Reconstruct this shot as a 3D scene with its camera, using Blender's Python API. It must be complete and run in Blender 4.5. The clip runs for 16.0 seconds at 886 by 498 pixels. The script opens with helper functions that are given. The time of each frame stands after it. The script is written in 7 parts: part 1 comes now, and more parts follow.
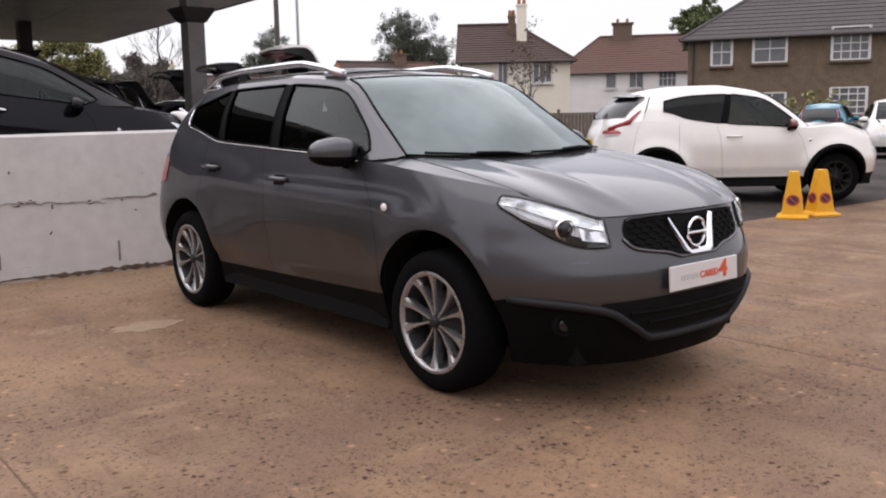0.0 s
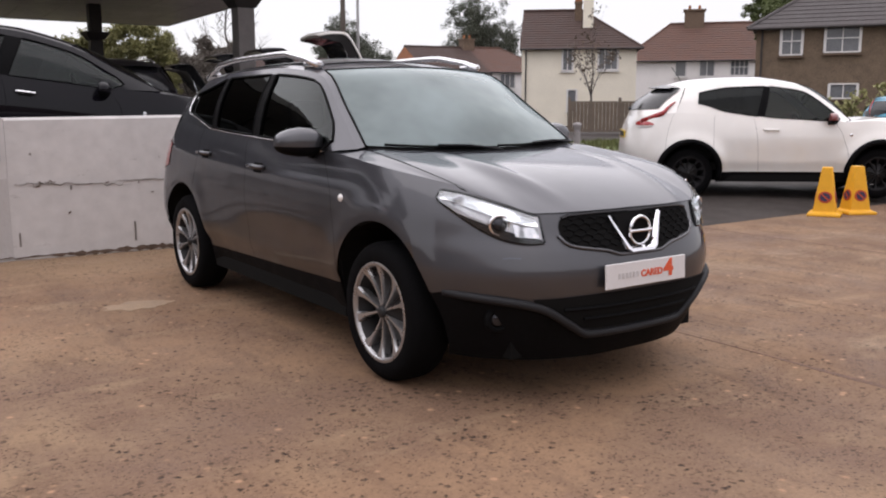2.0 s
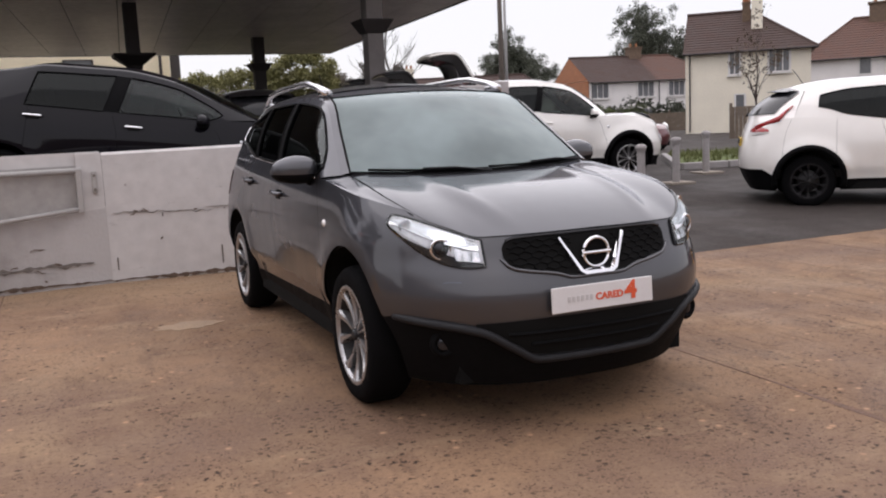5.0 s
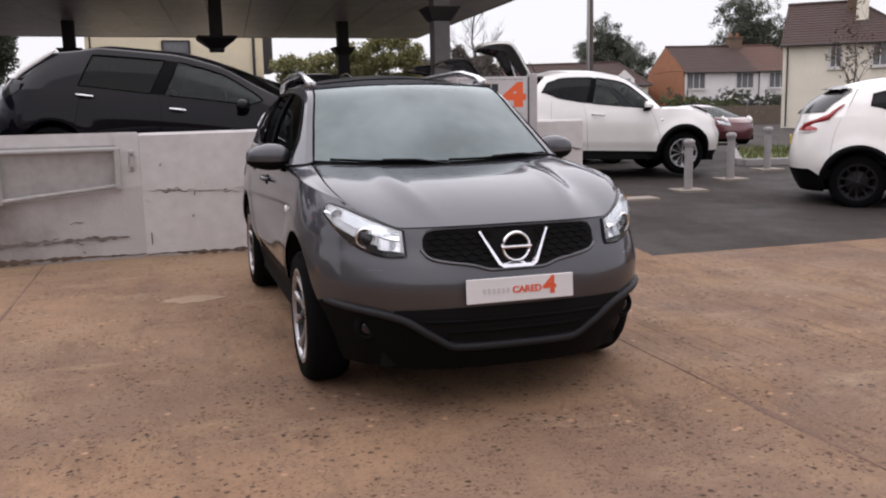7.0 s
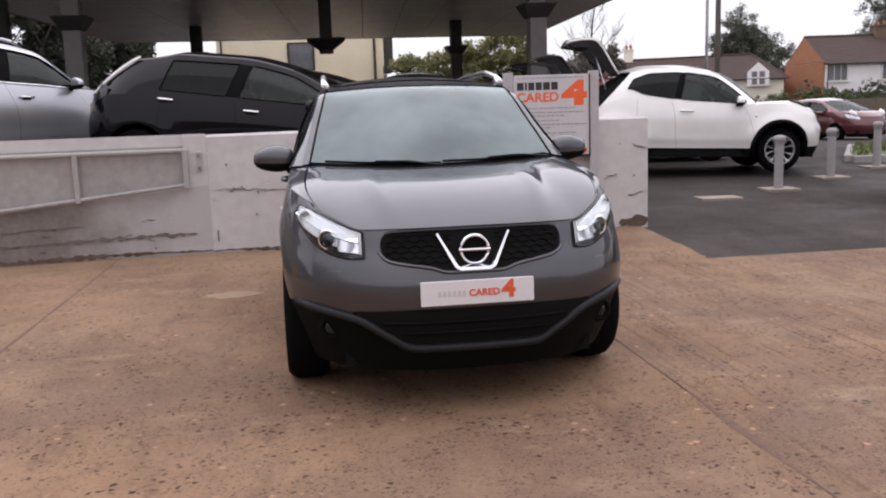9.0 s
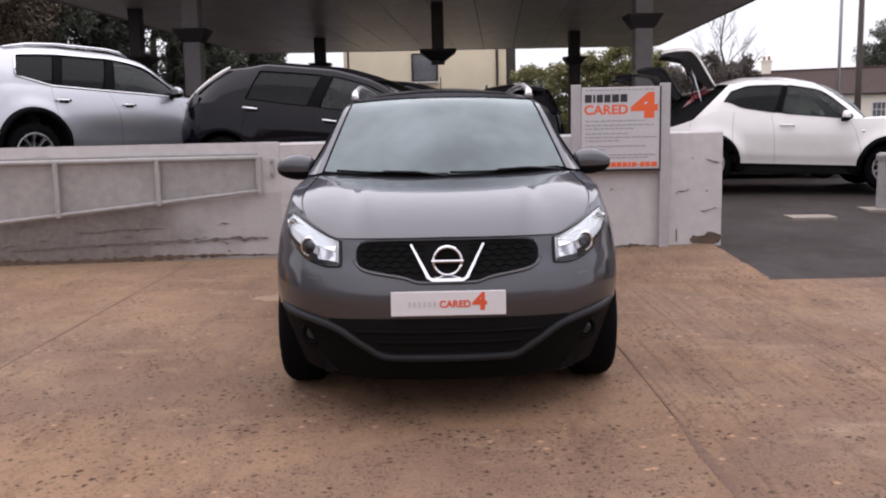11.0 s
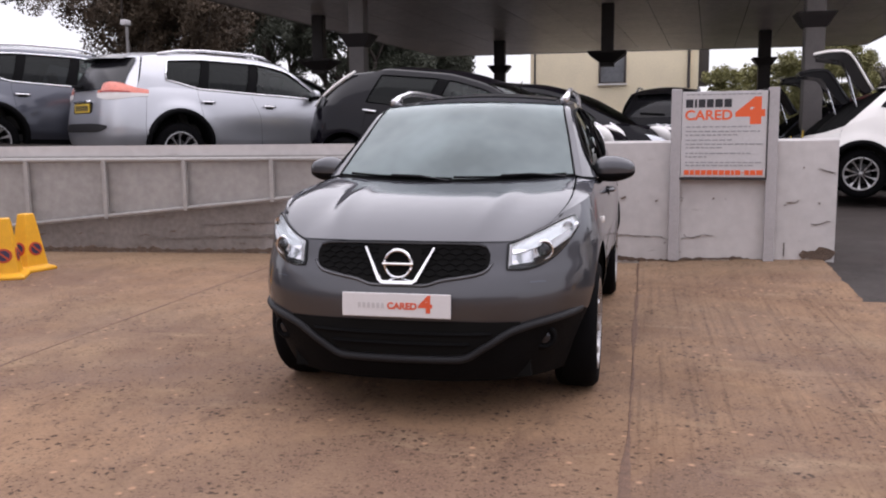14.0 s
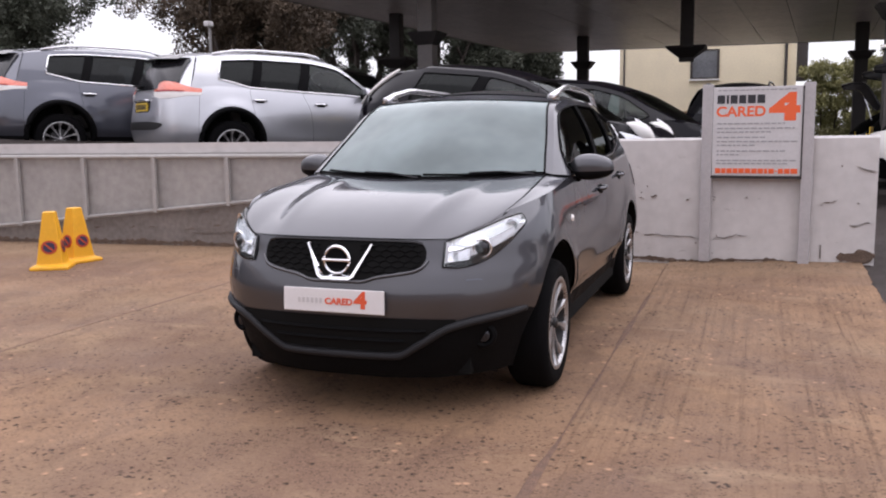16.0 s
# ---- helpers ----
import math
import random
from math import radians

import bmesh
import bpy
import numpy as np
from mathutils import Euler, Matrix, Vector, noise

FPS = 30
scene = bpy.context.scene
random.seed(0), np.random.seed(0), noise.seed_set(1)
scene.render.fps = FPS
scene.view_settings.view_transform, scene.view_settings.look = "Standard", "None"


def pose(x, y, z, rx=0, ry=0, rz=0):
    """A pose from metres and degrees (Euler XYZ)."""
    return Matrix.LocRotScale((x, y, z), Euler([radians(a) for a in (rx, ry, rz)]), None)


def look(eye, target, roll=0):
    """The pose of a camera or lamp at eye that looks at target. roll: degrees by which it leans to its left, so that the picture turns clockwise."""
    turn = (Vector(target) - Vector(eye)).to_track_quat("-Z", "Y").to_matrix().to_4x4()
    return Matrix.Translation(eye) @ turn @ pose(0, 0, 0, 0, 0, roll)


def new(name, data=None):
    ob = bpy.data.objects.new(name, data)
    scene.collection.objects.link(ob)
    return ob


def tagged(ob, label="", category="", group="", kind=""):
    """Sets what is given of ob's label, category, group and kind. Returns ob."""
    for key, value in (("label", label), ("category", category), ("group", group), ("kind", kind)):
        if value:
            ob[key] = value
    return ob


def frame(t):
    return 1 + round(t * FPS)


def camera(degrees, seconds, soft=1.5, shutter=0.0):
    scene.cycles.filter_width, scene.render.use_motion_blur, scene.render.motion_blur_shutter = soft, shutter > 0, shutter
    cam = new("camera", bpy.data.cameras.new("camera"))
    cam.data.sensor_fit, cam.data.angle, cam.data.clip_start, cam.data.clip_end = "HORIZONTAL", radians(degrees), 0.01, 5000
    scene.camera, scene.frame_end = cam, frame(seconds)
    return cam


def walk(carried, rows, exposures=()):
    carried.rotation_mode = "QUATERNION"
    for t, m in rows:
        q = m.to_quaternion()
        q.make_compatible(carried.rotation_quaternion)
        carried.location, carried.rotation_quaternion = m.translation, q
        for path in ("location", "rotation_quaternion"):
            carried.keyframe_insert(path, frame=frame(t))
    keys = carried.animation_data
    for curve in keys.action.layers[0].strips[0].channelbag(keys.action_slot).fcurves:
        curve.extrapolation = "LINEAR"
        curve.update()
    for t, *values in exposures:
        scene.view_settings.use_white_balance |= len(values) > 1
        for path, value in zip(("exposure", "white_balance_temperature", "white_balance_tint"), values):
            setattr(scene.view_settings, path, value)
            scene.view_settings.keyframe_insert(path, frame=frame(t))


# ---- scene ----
cam = camera(53.2, 16.0, 2.0)
METRES, EYE, TILT, LEAN, TURN = 6.522, 1.5, 0.0, 0.0, 0.0
PATH = [
    (0, (-3.455, -2.341, 1.314), (-2.201, -0.811, 1.021), -1.0),
    (0.5, (-3.334, -2.366, 1.312), (-2.046, -0.862, 1.028), -1.8),
    (1, (-3.252, -2.433, 1.332), (-1.996, -0.907, 1.021), -2.1),
    (1.5, (-3.154, -2.574, 1.351), (-1.976, -0.987, 1.044), -2.1),
    (2, (-3.027, -2.736, 1.349), (-1.899, -1.116, 1.025), -0.1),
    (2.5, (-2.918, -2.8, 1.344), (-1.817, -1.157, 1.05), -2.0),
    (3, (-2.782, -2.863, 1.369), (-1.698, -1.211, 1.06), -1.2),
    (3.5, (-2.647, -3.018, 1.37), (-1.626, -1.324, 1.075), -0.9),
    (4, (-2.512, -3.166, 1.388), (-1.619, -1.402, 1.091), 0.2),
    (4.2, (-2.448, -3.189, 1.378), (-1.59, -1.406, 1.09), -0.6),
    (6.3, (-1.714, -3.56, 1.371), (-1.032, -1.701, 1.09), -1.4),
    (6.5, (-1.678, -3.644, 1.386), (-1.04, -1.773, 1.087), -0.5),
    (7, (-1.494, -3.676, 1.396), (-0.912, -1.788, 1.087), -1.2),
    (7.5, (-1.253, -3.797, 1.396), (-0.73, -1.896, 1.062), -0.5),
    (8, (-1.086, -3.847, 1.391), (-0.651, -1.921, 1.071), -1.6),
    (8.5, (-0.897, -3.852, 1.387), (-0.53, -1.909, 1.092), -0.5),
    (9, (-0.731, -3.86, 1.401), (-0.437, -1.906, 1.093), -1.9),
    (9.2, (-0.646, -3.904, 1.41), (-0.404, -1.941, 1.113), -1.3),
    (11.3, (0.1, -3.946, 1.386), (0.06, -1.966, 1.109), -0.5),
    (11.5, (0.191, -3.964, 1.385), (0.114, -1.984, 1.107), 0.1),
    (12, (0.357, -3.975, 1.384), (0.207, -2.0, 1.113), -1.1),
    (12.5, (0.539, -3.931, 1.391), (0.378, -1.956, 1.117), 0.2),
    (13, (0.743, -3.907, 1.401), (0.493, -1.941, 1.131), -1.0),
    (13.5, (0.976, -3.918, 1.4), (0.591, -1.979, 1.094), -0.3),
    (14, (1.115, -3.879, 1.393), (0.671, -1.947, 1.126), -0.6),
    (14.5, (1.264, -3.799, 1.402), (0.812, -1.869, 1.133), -0.1),
    (15, (1.46, -3.774, 1.407), (0.926, -1.865, 1.144), -1.0),
    (15.5, (1.686, -3.754, 1.4), (1.032, -1.889, 1.089), -0.2),
    (16, (1.844, -3.69, 1.388), (1.186, -1.821, 1.117), -0.7),
]
walk(cam, [(t, look(eye, target, roll)) for t, eye, target, roll in PATH], [(0.0, 0.11, 6500, 10), (6.0, 0.05, 6470, 10), (7.5, 0.05, 6420, 11), (9.0, 0.14, 6370, 12), (14.5, 0.18, 6310, 13), (15.5, 0.18, 6300, 13), (16.0, 0.30, 6300, 13)])

# ---- world and light ----
world = bpy.data.worlds.new("sky")
scene.world = world
world.use_nodes = True
wt = world.node_tree
wt.nodes.clear()
w_out = wt.nodes.new("ShaderNodeOutputWorld")
w_sky = wt.nodes.new("ShaderNodeTexSky")
w_sky.sky_type = "NISHITA"
w_sky.sun_disc = False
w_sky.sun_elevation = radians(38)
w_sky.sun_rotation = radians(200)
w_bg1 = wt.nodes.new("ShaderNodeBackground")
w_bg1.inputs[1].default_value = 0.02
wt.links.new(w_sky.outputs[0], w_bg1.inputs[0])
w_bg2 = wt.nodes.new("ShaderNodeBackground")          # the closed cloud cover
w_bg2.inputs[0].default_value = (1.0, 0.95, 1.0, 1)
w_tc = wt.nodes.new("ShaderNodeTexCoord")             # a closed sky is brightest overhead
w_sep = wt.nodes.new("ShaderNodeSeparateXYZ")
wt.links.new(w_tc.outputs["Generated"], w_sep.inputs[0])
w_map = wt.nodes.new("ShaderNodeMapRange")
w_map.inputs[1].default_value, w_map.inputs[2].default_value = 0.0, 1.0
w_map.inputs[3].default_value, w_map.inputs[4].default_value = 0.80, 1.20
wt.links.new(w_sep.outputs[2], w_map.inputs[0])
wt.links.new(w_map.outputs[0], w_bg2.inputs[1])
w_add = wt.nodes.new("ShaderNodeAddShader")
wt.links.new(w_bg1.outputs[0], w_add.inputs[0])
wt.links.new(w_bg2.outputs[0], w_add.inputs[1])
wt.links.new(w_add.outputs[0], w_out.inputs[0])
sun = new("sun", bpy.data.lights.new("sun", "SUN"))
sun.data.energy, sun.data.angle, sun.data.color = 1.95, radians(110), (1.0, 0.95, 0.97)
sun.matrix_world = look((0, 0, 30), (-2, -12, 0))

# ---- materials ----


def mat(name, color, rough=0.6, metal=0.0, vary=0.0, scale=8.0, bump=0.0, bump_scale=60.0, spec=0.5, coat=0.0, fine=None,
        trans=0.0, ior=1.45, stain=None, random_tint=0.0):
    """A principled material with noise at two scales in colour, and fine relief."""
    m = bpy.data.materials.new(name)
    m.use_nodes = True
    nt = m.node_tree
    b = nt.nodes["Principled BSDF"]
    b.inputs["Base Color"].default_value = (*color, 1)
    b.inputs["Roughness"].default_value = rough
    b.inputs["Metallic"].default_value = metal
    b.inputs["Specular IOR Level"].default_value = spec
    b.inputs["Coat Weight"].default_value = coat
    b.inputs["Coat Roughness"].default_value = 0.07
    b.inputs["Transmission Weight"].default_value = trans
    b.inputs["IOR"].default_value = ior
    if not (vary or bump or random_tint):
        return m
    tc = nt.nodes.new("ShaderNodeTexCoord")
    if vary or random_tint:
        n1 = nt.nodes.new("ShaderNodeTexNoise")
        n1.inputs["Scale"].default_value = scale
        n1.inputs["Detail"].default_value = 6
        n2 = nt.nodes.new("ShaderNodeTexNoise")
        n2.inputs["Scale"].default_value = fine or scale * 9
        n2.inputs["Detail"].default_value = 3
        nt.links.new(tc.outputs["Object"], n1.inputs["Vector"])
        nt.links.new(tc.outputs["Object"], n2.inputs["Vector"])
        add = nt.nodes.new("ShaderNodeMath")
        add.operation = "ADD"
        nt.links.new(n1.outputs[0], add.inputs[0])
        nt.links.new(n2.outputs[0], add.inputs[1])
        mr = nt.nodes.new("ShaderNodeMapRange")
        mr.inputs[1].default_value, mr.inputs[2].default_value = 0.7, 1.3
        mr.inputs[3].default_value, mr.inputs[4].default_value = 1 - vary, 1 + vary
        nt.links.new(add.outputs[0], mr.inputs[0])
        val = mr.outputs[0]
        if random_tint:
            oi = nt.nodes.new("ShaderNodeObjectInfo")
            r2 = nt.nodes.new("ShaderNodeMapRange")
            r2.inputs[3].default_value, r2.inputs[4].default_value = 1 - random_tint, 1 + random_tint
            nt.links.new(oi.outputs["Random"], r2.inputs[0])
            mu = nt.nodes.new("ShaderNodeMath")
            mu.operation = "MULTIPLY"
            nt.links.new(val, mu.inputs[0])
            nt.links.new(r2.outputs[0], mu.inputs[1])
            val = mu.outputs[0]
        mix = nt.nodes.new("ShaderNodeVectorMath")
        mix.operation = "SCALE"
        mix.inputs[0].default_value = color
        nt.links.new(val, mix.inputs["Scale"])
        nt.links.new(mix.outputs[0], b.inputs["Base Color"])
        rr = nt.nodes.new("ShaderNodeMapRange")
        rr.inputs[1].default_value, rr.inputs[2].default_value = 0.3, 0.7
        rr.inputs[3].default_value, rr.inputs[4].default_value = max(0.02, rough * 0.85), min(1, rough * 1.15)
        nt.links.new(n1.outputs[0], rr.inputs[0])
        nt.links.new(rr.outputs[0], b.inputs["Roughness"])
    if bump:
        nb = nt.nodes.new("ShaderNodeTexNoise")
        nb.inputs["Scale"].default_value = bump_scale
        nb.inputs["Detail"].default_value = 5
        nt.links.new(tc.outputs["Object"], nb.inputs["Vector"])
        bp = nt.nodes.new("ShaderNodeBump")
        bp.inputs["Strength"].default_value = bump
        bp.inputs["Distance"].default_value = 0.02
        nt.links.new(nb.outputs[0], bp.inputs["Height"])
        nt.links.new(bp.outputs[0], b.inputs["Normal"])
    return m


def glass_mat(name, tint, gloss=1.0, sky_sheen=None):
    """A thin pane: tinted see-through, with a Fresnel sheen."""
    m = bpy.data.materials.new(name)
    m.use_nodes = True
    nt = m.node_tree
    nt.nodes.clear()
    out = nt.nodes.new("ShaderNodeOutputMaterial")
    tr = nt.nodes.new("ShaderNodeBsdfTransparent")
    tr.inputs[0].default_value = (*tint, 1)
    gl = nt.nodes.new("ShaderNodeBsdfGlossy")
    gl.inputs["Roughness"].default_value = 0.02
    gl.inputs["Color"].default_value = (0.95, 1.0, 0.99, 1)
    fr = nt.nodes.new("ShaderNodeFresnel")
    fr.inputs[0].default_value = 1.6
    mu = nt.nodes.new("ShaderNodeMath")
    mu.operation = "MULTIPLY"
    mu.use_clamp = True
    mu.inputs[1].default_value = gloss
    mx = nt.nodes.new("ShaderNodeMixShader")
    nt.links.new(fr.outputs[0], mu.inputs[0])
    nt.links.new(mu.outputs[0], mx.inputs[0])
    nt.links.new(tr.outputs[0], mx.inputs[1])
    nt.links.new(gl.outputs[0], mx.inputs[2])
    last = mx.outputs[0]
    if sky_sheen:                                     # pale sky reflection painted in as a mottled diffuse layer
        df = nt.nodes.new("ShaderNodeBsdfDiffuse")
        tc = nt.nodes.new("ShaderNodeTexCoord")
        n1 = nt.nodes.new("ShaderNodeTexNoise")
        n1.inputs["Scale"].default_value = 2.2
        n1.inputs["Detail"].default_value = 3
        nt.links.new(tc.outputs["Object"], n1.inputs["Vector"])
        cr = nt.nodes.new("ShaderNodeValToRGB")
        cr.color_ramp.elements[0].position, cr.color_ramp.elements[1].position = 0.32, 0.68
        cr.color_ramp.elements[0].color = (*[c * 0.72 for c in sky_sheen[:3]], 1)
        cr.color_ramp.elements[1].color = (*[c * 1.28 for c in sky_sheen[:3]], 1)
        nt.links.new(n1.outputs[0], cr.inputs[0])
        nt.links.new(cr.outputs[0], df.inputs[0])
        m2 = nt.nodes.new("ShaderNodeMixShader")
        m2.inputs[0].default_value = sky_sheen[3]
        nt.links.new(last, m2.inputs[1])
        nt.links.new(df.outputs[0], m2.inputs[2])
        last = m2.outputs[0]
    nt.links.new(last, out.inputs[0])
    return m


def paint(name, color, metal=0.0, rough=0.35, coat=1.0, spec=0.5):
    """Car paint: a flake or solid base under a clear coat, with faint dirt."""
    m = mat(name, color, rough=rough, metal=metal, vary=0.06, scale=3.0, fine=400.0, coat=coat, spec=spec)
    m.node_tree.nodes["Principled BSDF"].inputs["Coat IOR"].default_value = 1.6
    return m


M_PAINT_GREY = paint("paint_graphite", (0.080, 0.080, 0.088), 1.0, 0.50, 1.0)
M_PAINT_GREY.node_tree.nodes["Principled BSDF"].inputs["Coat IOR"].default_value = 1.52
M_PAINT_GREY.node_tree.nodes["Principled BSDF"].inputs["Coat Roughness"].default_value = 0.08
M_PAINT_GREY.node_tree.nodes["Principled BSDF"].inputs["Specular Tint"].default_value = (0.46, 0.475, 0.515, 1)
M_PAINT_WHITE = paint("paint_white", (0.80, 0.775, 0.74), 0.0, 0.4)
M_PAINT_BLACK = paint("paint_black", (0.005, 0.0045, 0.007), 0.0, 0.4, 0.6, 0.0)
M_PAINT_BLACK.node_tree.nodes["Principled BSDF"].inputs["Coat IOR"].default_value = 1.42
M_PAINT_SILVER = paint("paint_silver", (0.47, 0.48, 0.51), 0.7, 0.36)
M_PAINT_SLATE = paint("paint_slate", (0.085, 0.090, 0.112), 0.7, 0.36)
M_PAINT_DULLRED = paint("paint_dull_red", (0.110, 0.026, 0.030), 0.3, 0.4)
M_PAINT_RED = paint("paint_red", (0.17, 0.014, 0.018), 0.2, 0.35)
M_PAINT_TEAL = paint("paint_teal", (0.02, 0.22, 0.34), 0.3, 0.35)
M_PLASTIC = mat("black_plastic", (0.0055, 0.0055, 0.006), 0.6, vary=0.25, scale=6, bump=0.15, bump_scale=900, spec=0.05)
M_GLOSSBLACK = mat("gloss_black", (0.012, 0.012, 0.014), 0.18)
M_RUBBER = mat("tyre_rubber", (0.0048, 0.0047, 0.0052), 0.88, spec=0.06, vary=0.3, scale=20, bump=0.2, bump_scale=200)
M_CHROME = mat("chrome", (0.86, 0.86, 0.88), 0.08, 1.0)
M_ALLOY = mat("alloy_machined", (0.40, 0.395, 0.40), 0.30, 0.8, vary=0.1, scale=20)
M_ALLOY_DARK = mat("alloy_dark", (0.022, 0.021, 0.022), 0.55, 0.3)
M_ALLOY_WEB = mat("alloy_cast", (0.11, 0.108, 0.11), 0.42, 0.7, vary=0.15, scale=15)
M_ALLOY_BLACK = mat("black_wheel_paint", (0.010, 0.009, 0.010), 0.6, 0.0, spec=0.25)
M_RAIL = mat("brushed_aluminium", (0.75, 0.75, 0.77), 0.22, 1.0, vary=0.05, scale=10)
M_INTERIOR = mat("interior_cloth", (0.045, 0.043, 0.042), 0.9, vary=0.2, scale=20)
M_DASH = mat("dashboard", (0.035, 0.035, 0.037), 0.7, vary=0.15, scale=12)
# the last argument paints the windscreen's pale sky sheen: colour and share
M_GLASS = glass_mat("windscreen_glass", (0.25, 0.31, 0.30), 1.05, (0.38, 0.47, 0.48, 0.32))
M_GLASS_SIDE = glass_mat("side_glass", (0.24, 0.28, 0.27), 0.55)
M_GLASS_DARK = glass_mat("privacy_glass", (0.03, 0.03, 0.035), 0.32)
M_LAMP_GLASS = glass_mat("lamp_cover", (0.97, 0.98, 0.99), 0.8)
M_REFLECTOR = mat("lamp_reflector", (0.95, 0.95, 0.98), 0.22, 0.0, vary=0.1, scale=30)
M_TAIL = mat("tail_lamp_red", (0.30, 0.020, 0.022), 0.15, coat=0.5, vary=0.15, scale=30)
M_TAIL_PALE = mat("tail_lamp_pale", (0.70, 0.21, 0.15), 0.15, coat=0.5, vary=0.2, scale=25)
M_AMBER = mat("lamp_clear", (0.80, 0.78, 0.76), 0.2)
M_PLATE_WHITE = mat("plate_white", (0.66, 0.64, 0.64), 0.35, vary=0.03, scale=8)
M_PLATE_YELLOW = mat("plate_yellow", (0.70, 0.48, 0.05), 0.35)
M_RED_INK = mat("red_ink", (0.66, 0.10, 0.04), 0.4)
M_ORANGE_INK = mat("orange_ink", (0.80, 0.13, 0.04), 0.45)
M_BLACK_INK = mat("black_ink", (0.03, 0.03, 0.035), 0.5)
M_GREY_INK = mat("grey_ink", (0.30, 0.30, 0.31), 0.5)
M_PALE_INK = mat("pale_ink", (0.52, 0.50, 0.50), 0.5)
M_MIRROR_RED = mat("dark_red_shell", (0.14, 0.022, 0.020), 0.3, coat=0.6, vary=0.1, scale=10)
# body grey made darker, for the shade on the down-facing lip
M_LIP = mat("lip_shade_paint", (0.017, 0.017, 0.019), 0.6, 0.0, spec=0.25, vary=0.1, scale=10)
M_ROCKER_DIRT = mat("underbody", (0.008, 0.008, 0.008), 0.9, spec=0.1)

# ---- building helpers ----


def spline(*pts):
    """A smooth curve through (x, y) points that does not overshoot."""
    xs, ys = np.array([p[0] for p in pts], float), np.array([p[1] for p in pts], float)
    d = np.diff(ys) / np.diff(xs)
    m = np.zeros(len(xs))
    m[0], m[-1] = d[0], d[-1]
    for i in range(1, len(d)):
        m[i] = 0 if d[i - 1] * d[i] <= 0 else 2 * d[i - 1] * d[i] / (d[i - 1] + d[i])

    def at(x):
        x = min(max(x, xs[0]), xs[-1])
        i = min(max(int(np.searchsorted(xs, x)) - 1, 0), len(d) - 1)
        h = xs[i + 1] - xs[i]
        t = (x - xs[i]) / h
        return float(ys[i] * (1 + 2 * t) * (1 - t) ** 2 + m[i] * h * t * (1 - t) ** 2 + ys[i + 1] * t * t * (3 - 2 * t) + m[i + 1] * h * t * t * (t - 1))

    return at


def part(name, bm, material, parent=None, label="", smooth=False, bevel=0.0, solid=0.0, out=None):
    """Links a bmesh as one mesh object under a thing or under a part; out: a point from which its faces look away."""
    if out is not None:
        bm.normal_update()
        if sum((f.calc_center_median() - Vector(out)).dot(f.normal) for f in bm.faces) < 0:
            bmesh.ops.reverse_faces(bm, faces=bm.faces)
    me = bpy.data.meshes.new(name)
    bm.to_mesh(me)
    bm.free()
    me.materials.append(material)
    ob = new(name, me)
    if smooth:
        me.polygons.foreach_set("use_smooth", [True] * len(me.polygons))
    if parent is not None:
        ob.parent = parent
    if label:
        ob["label"] = label
    if bevel:
        mod = ob.modifiers.new("bevel", "BEVEL")
        mod.width, mod.segments, mod.limit_method = bevel, 2, "ANGLE"
    if solid:
        mod = ob.modifiers.new("thickness", "SOLIDIFY")
        mod.thickness, mod.offset = solid, -1
    return ob


def add_box(bm, c, s, turn=None):
    """A box of full size s about c."""
    m = Matrix.Translation(c) @ (turn.to_4x4() if turn is not None else Matrix.Identity(4)) @ Matrix.Diagonal((*s, 1))
    return bmesh.ops.create_cube(bm, size=1, matrix=m)


def box(c, s, turn=None):
    bm = bmesh.new()
    add_box(bm, c, s, turn)
    return bm


def rot(axis, deg):
    return Matrix.Rotation(radians(deg), 3, axis)


def add_tube(bm, path, r, n=8, caps=True):
    """A round bar along a path; r is one radius or one for each point."""
    rs = r if isinstance(r, (list, tuple)) else [r] * len(path)
    path = [Vector(p) for p in path]
    rings = []
    for i, p in enumerate(path):
        d = (path[min(i + 1, len(path) - 1)] - path[max(i - 1, 0)]).normalized()
        a = d.orthogonal().normalized() if abs(d.z) > 0.95 else d.cross(Vector((0, 0, 1))).normalized()
        b = d.cross(a)
        rings.append([bm.verts.new(p + rs[i] * (math.cos(k * 2 * math.pi / n) * a + math.sin(k * 2 * math.pi / n) * b)) for k in range(n)])
    for ra, rb in zip(rings, rings[1:]):
        for k in range(n):
            bm.faces.new((ra[k], ra[(k + 1) % n], rb[(k + 1) % n], rb[k]))
    if caps:
        bm.faces.new(rings[0][::-1])
        bm.faces.new(rings[-1])


def tube(path, r, n=8):
    bm = bmesh.new()
    add_tube(bm, path, r, n)
    return bm


def add_lathe(bm, prof, n, m=None, closed=False):
    """A solid of revolution about z: prof is a run of (radius, height)."""
    m = m or Matrix.Identity(4)
    rings = [[bm.verts.new(m @ Vector((max(r, 1e-4) * math.cos(k * 2 * math.pi / n), max(r, 1e-4) * math.sin(k * 2 * math.pi / n), z))) for k in range(n)] for r, z in prof]
    pairs = list(zip(rings, rings[1:])) + ([(rings[-1], rings[0])] if closed else [])
    for ra, rb in pairs:
        for k in range(n):
            bm.faces.new((ra[k], ra[(k + 1) % n], rb[(k + 1) % n], rb[k]))


def lathe(prof, n=24, m=None, closed=False):
    bm = bmesh.new()
    add_lathe(bm, prof, n, m, closed)
    bmesh.ops.recalc_face_normals(bm, faces=bm.faces)
    return bm


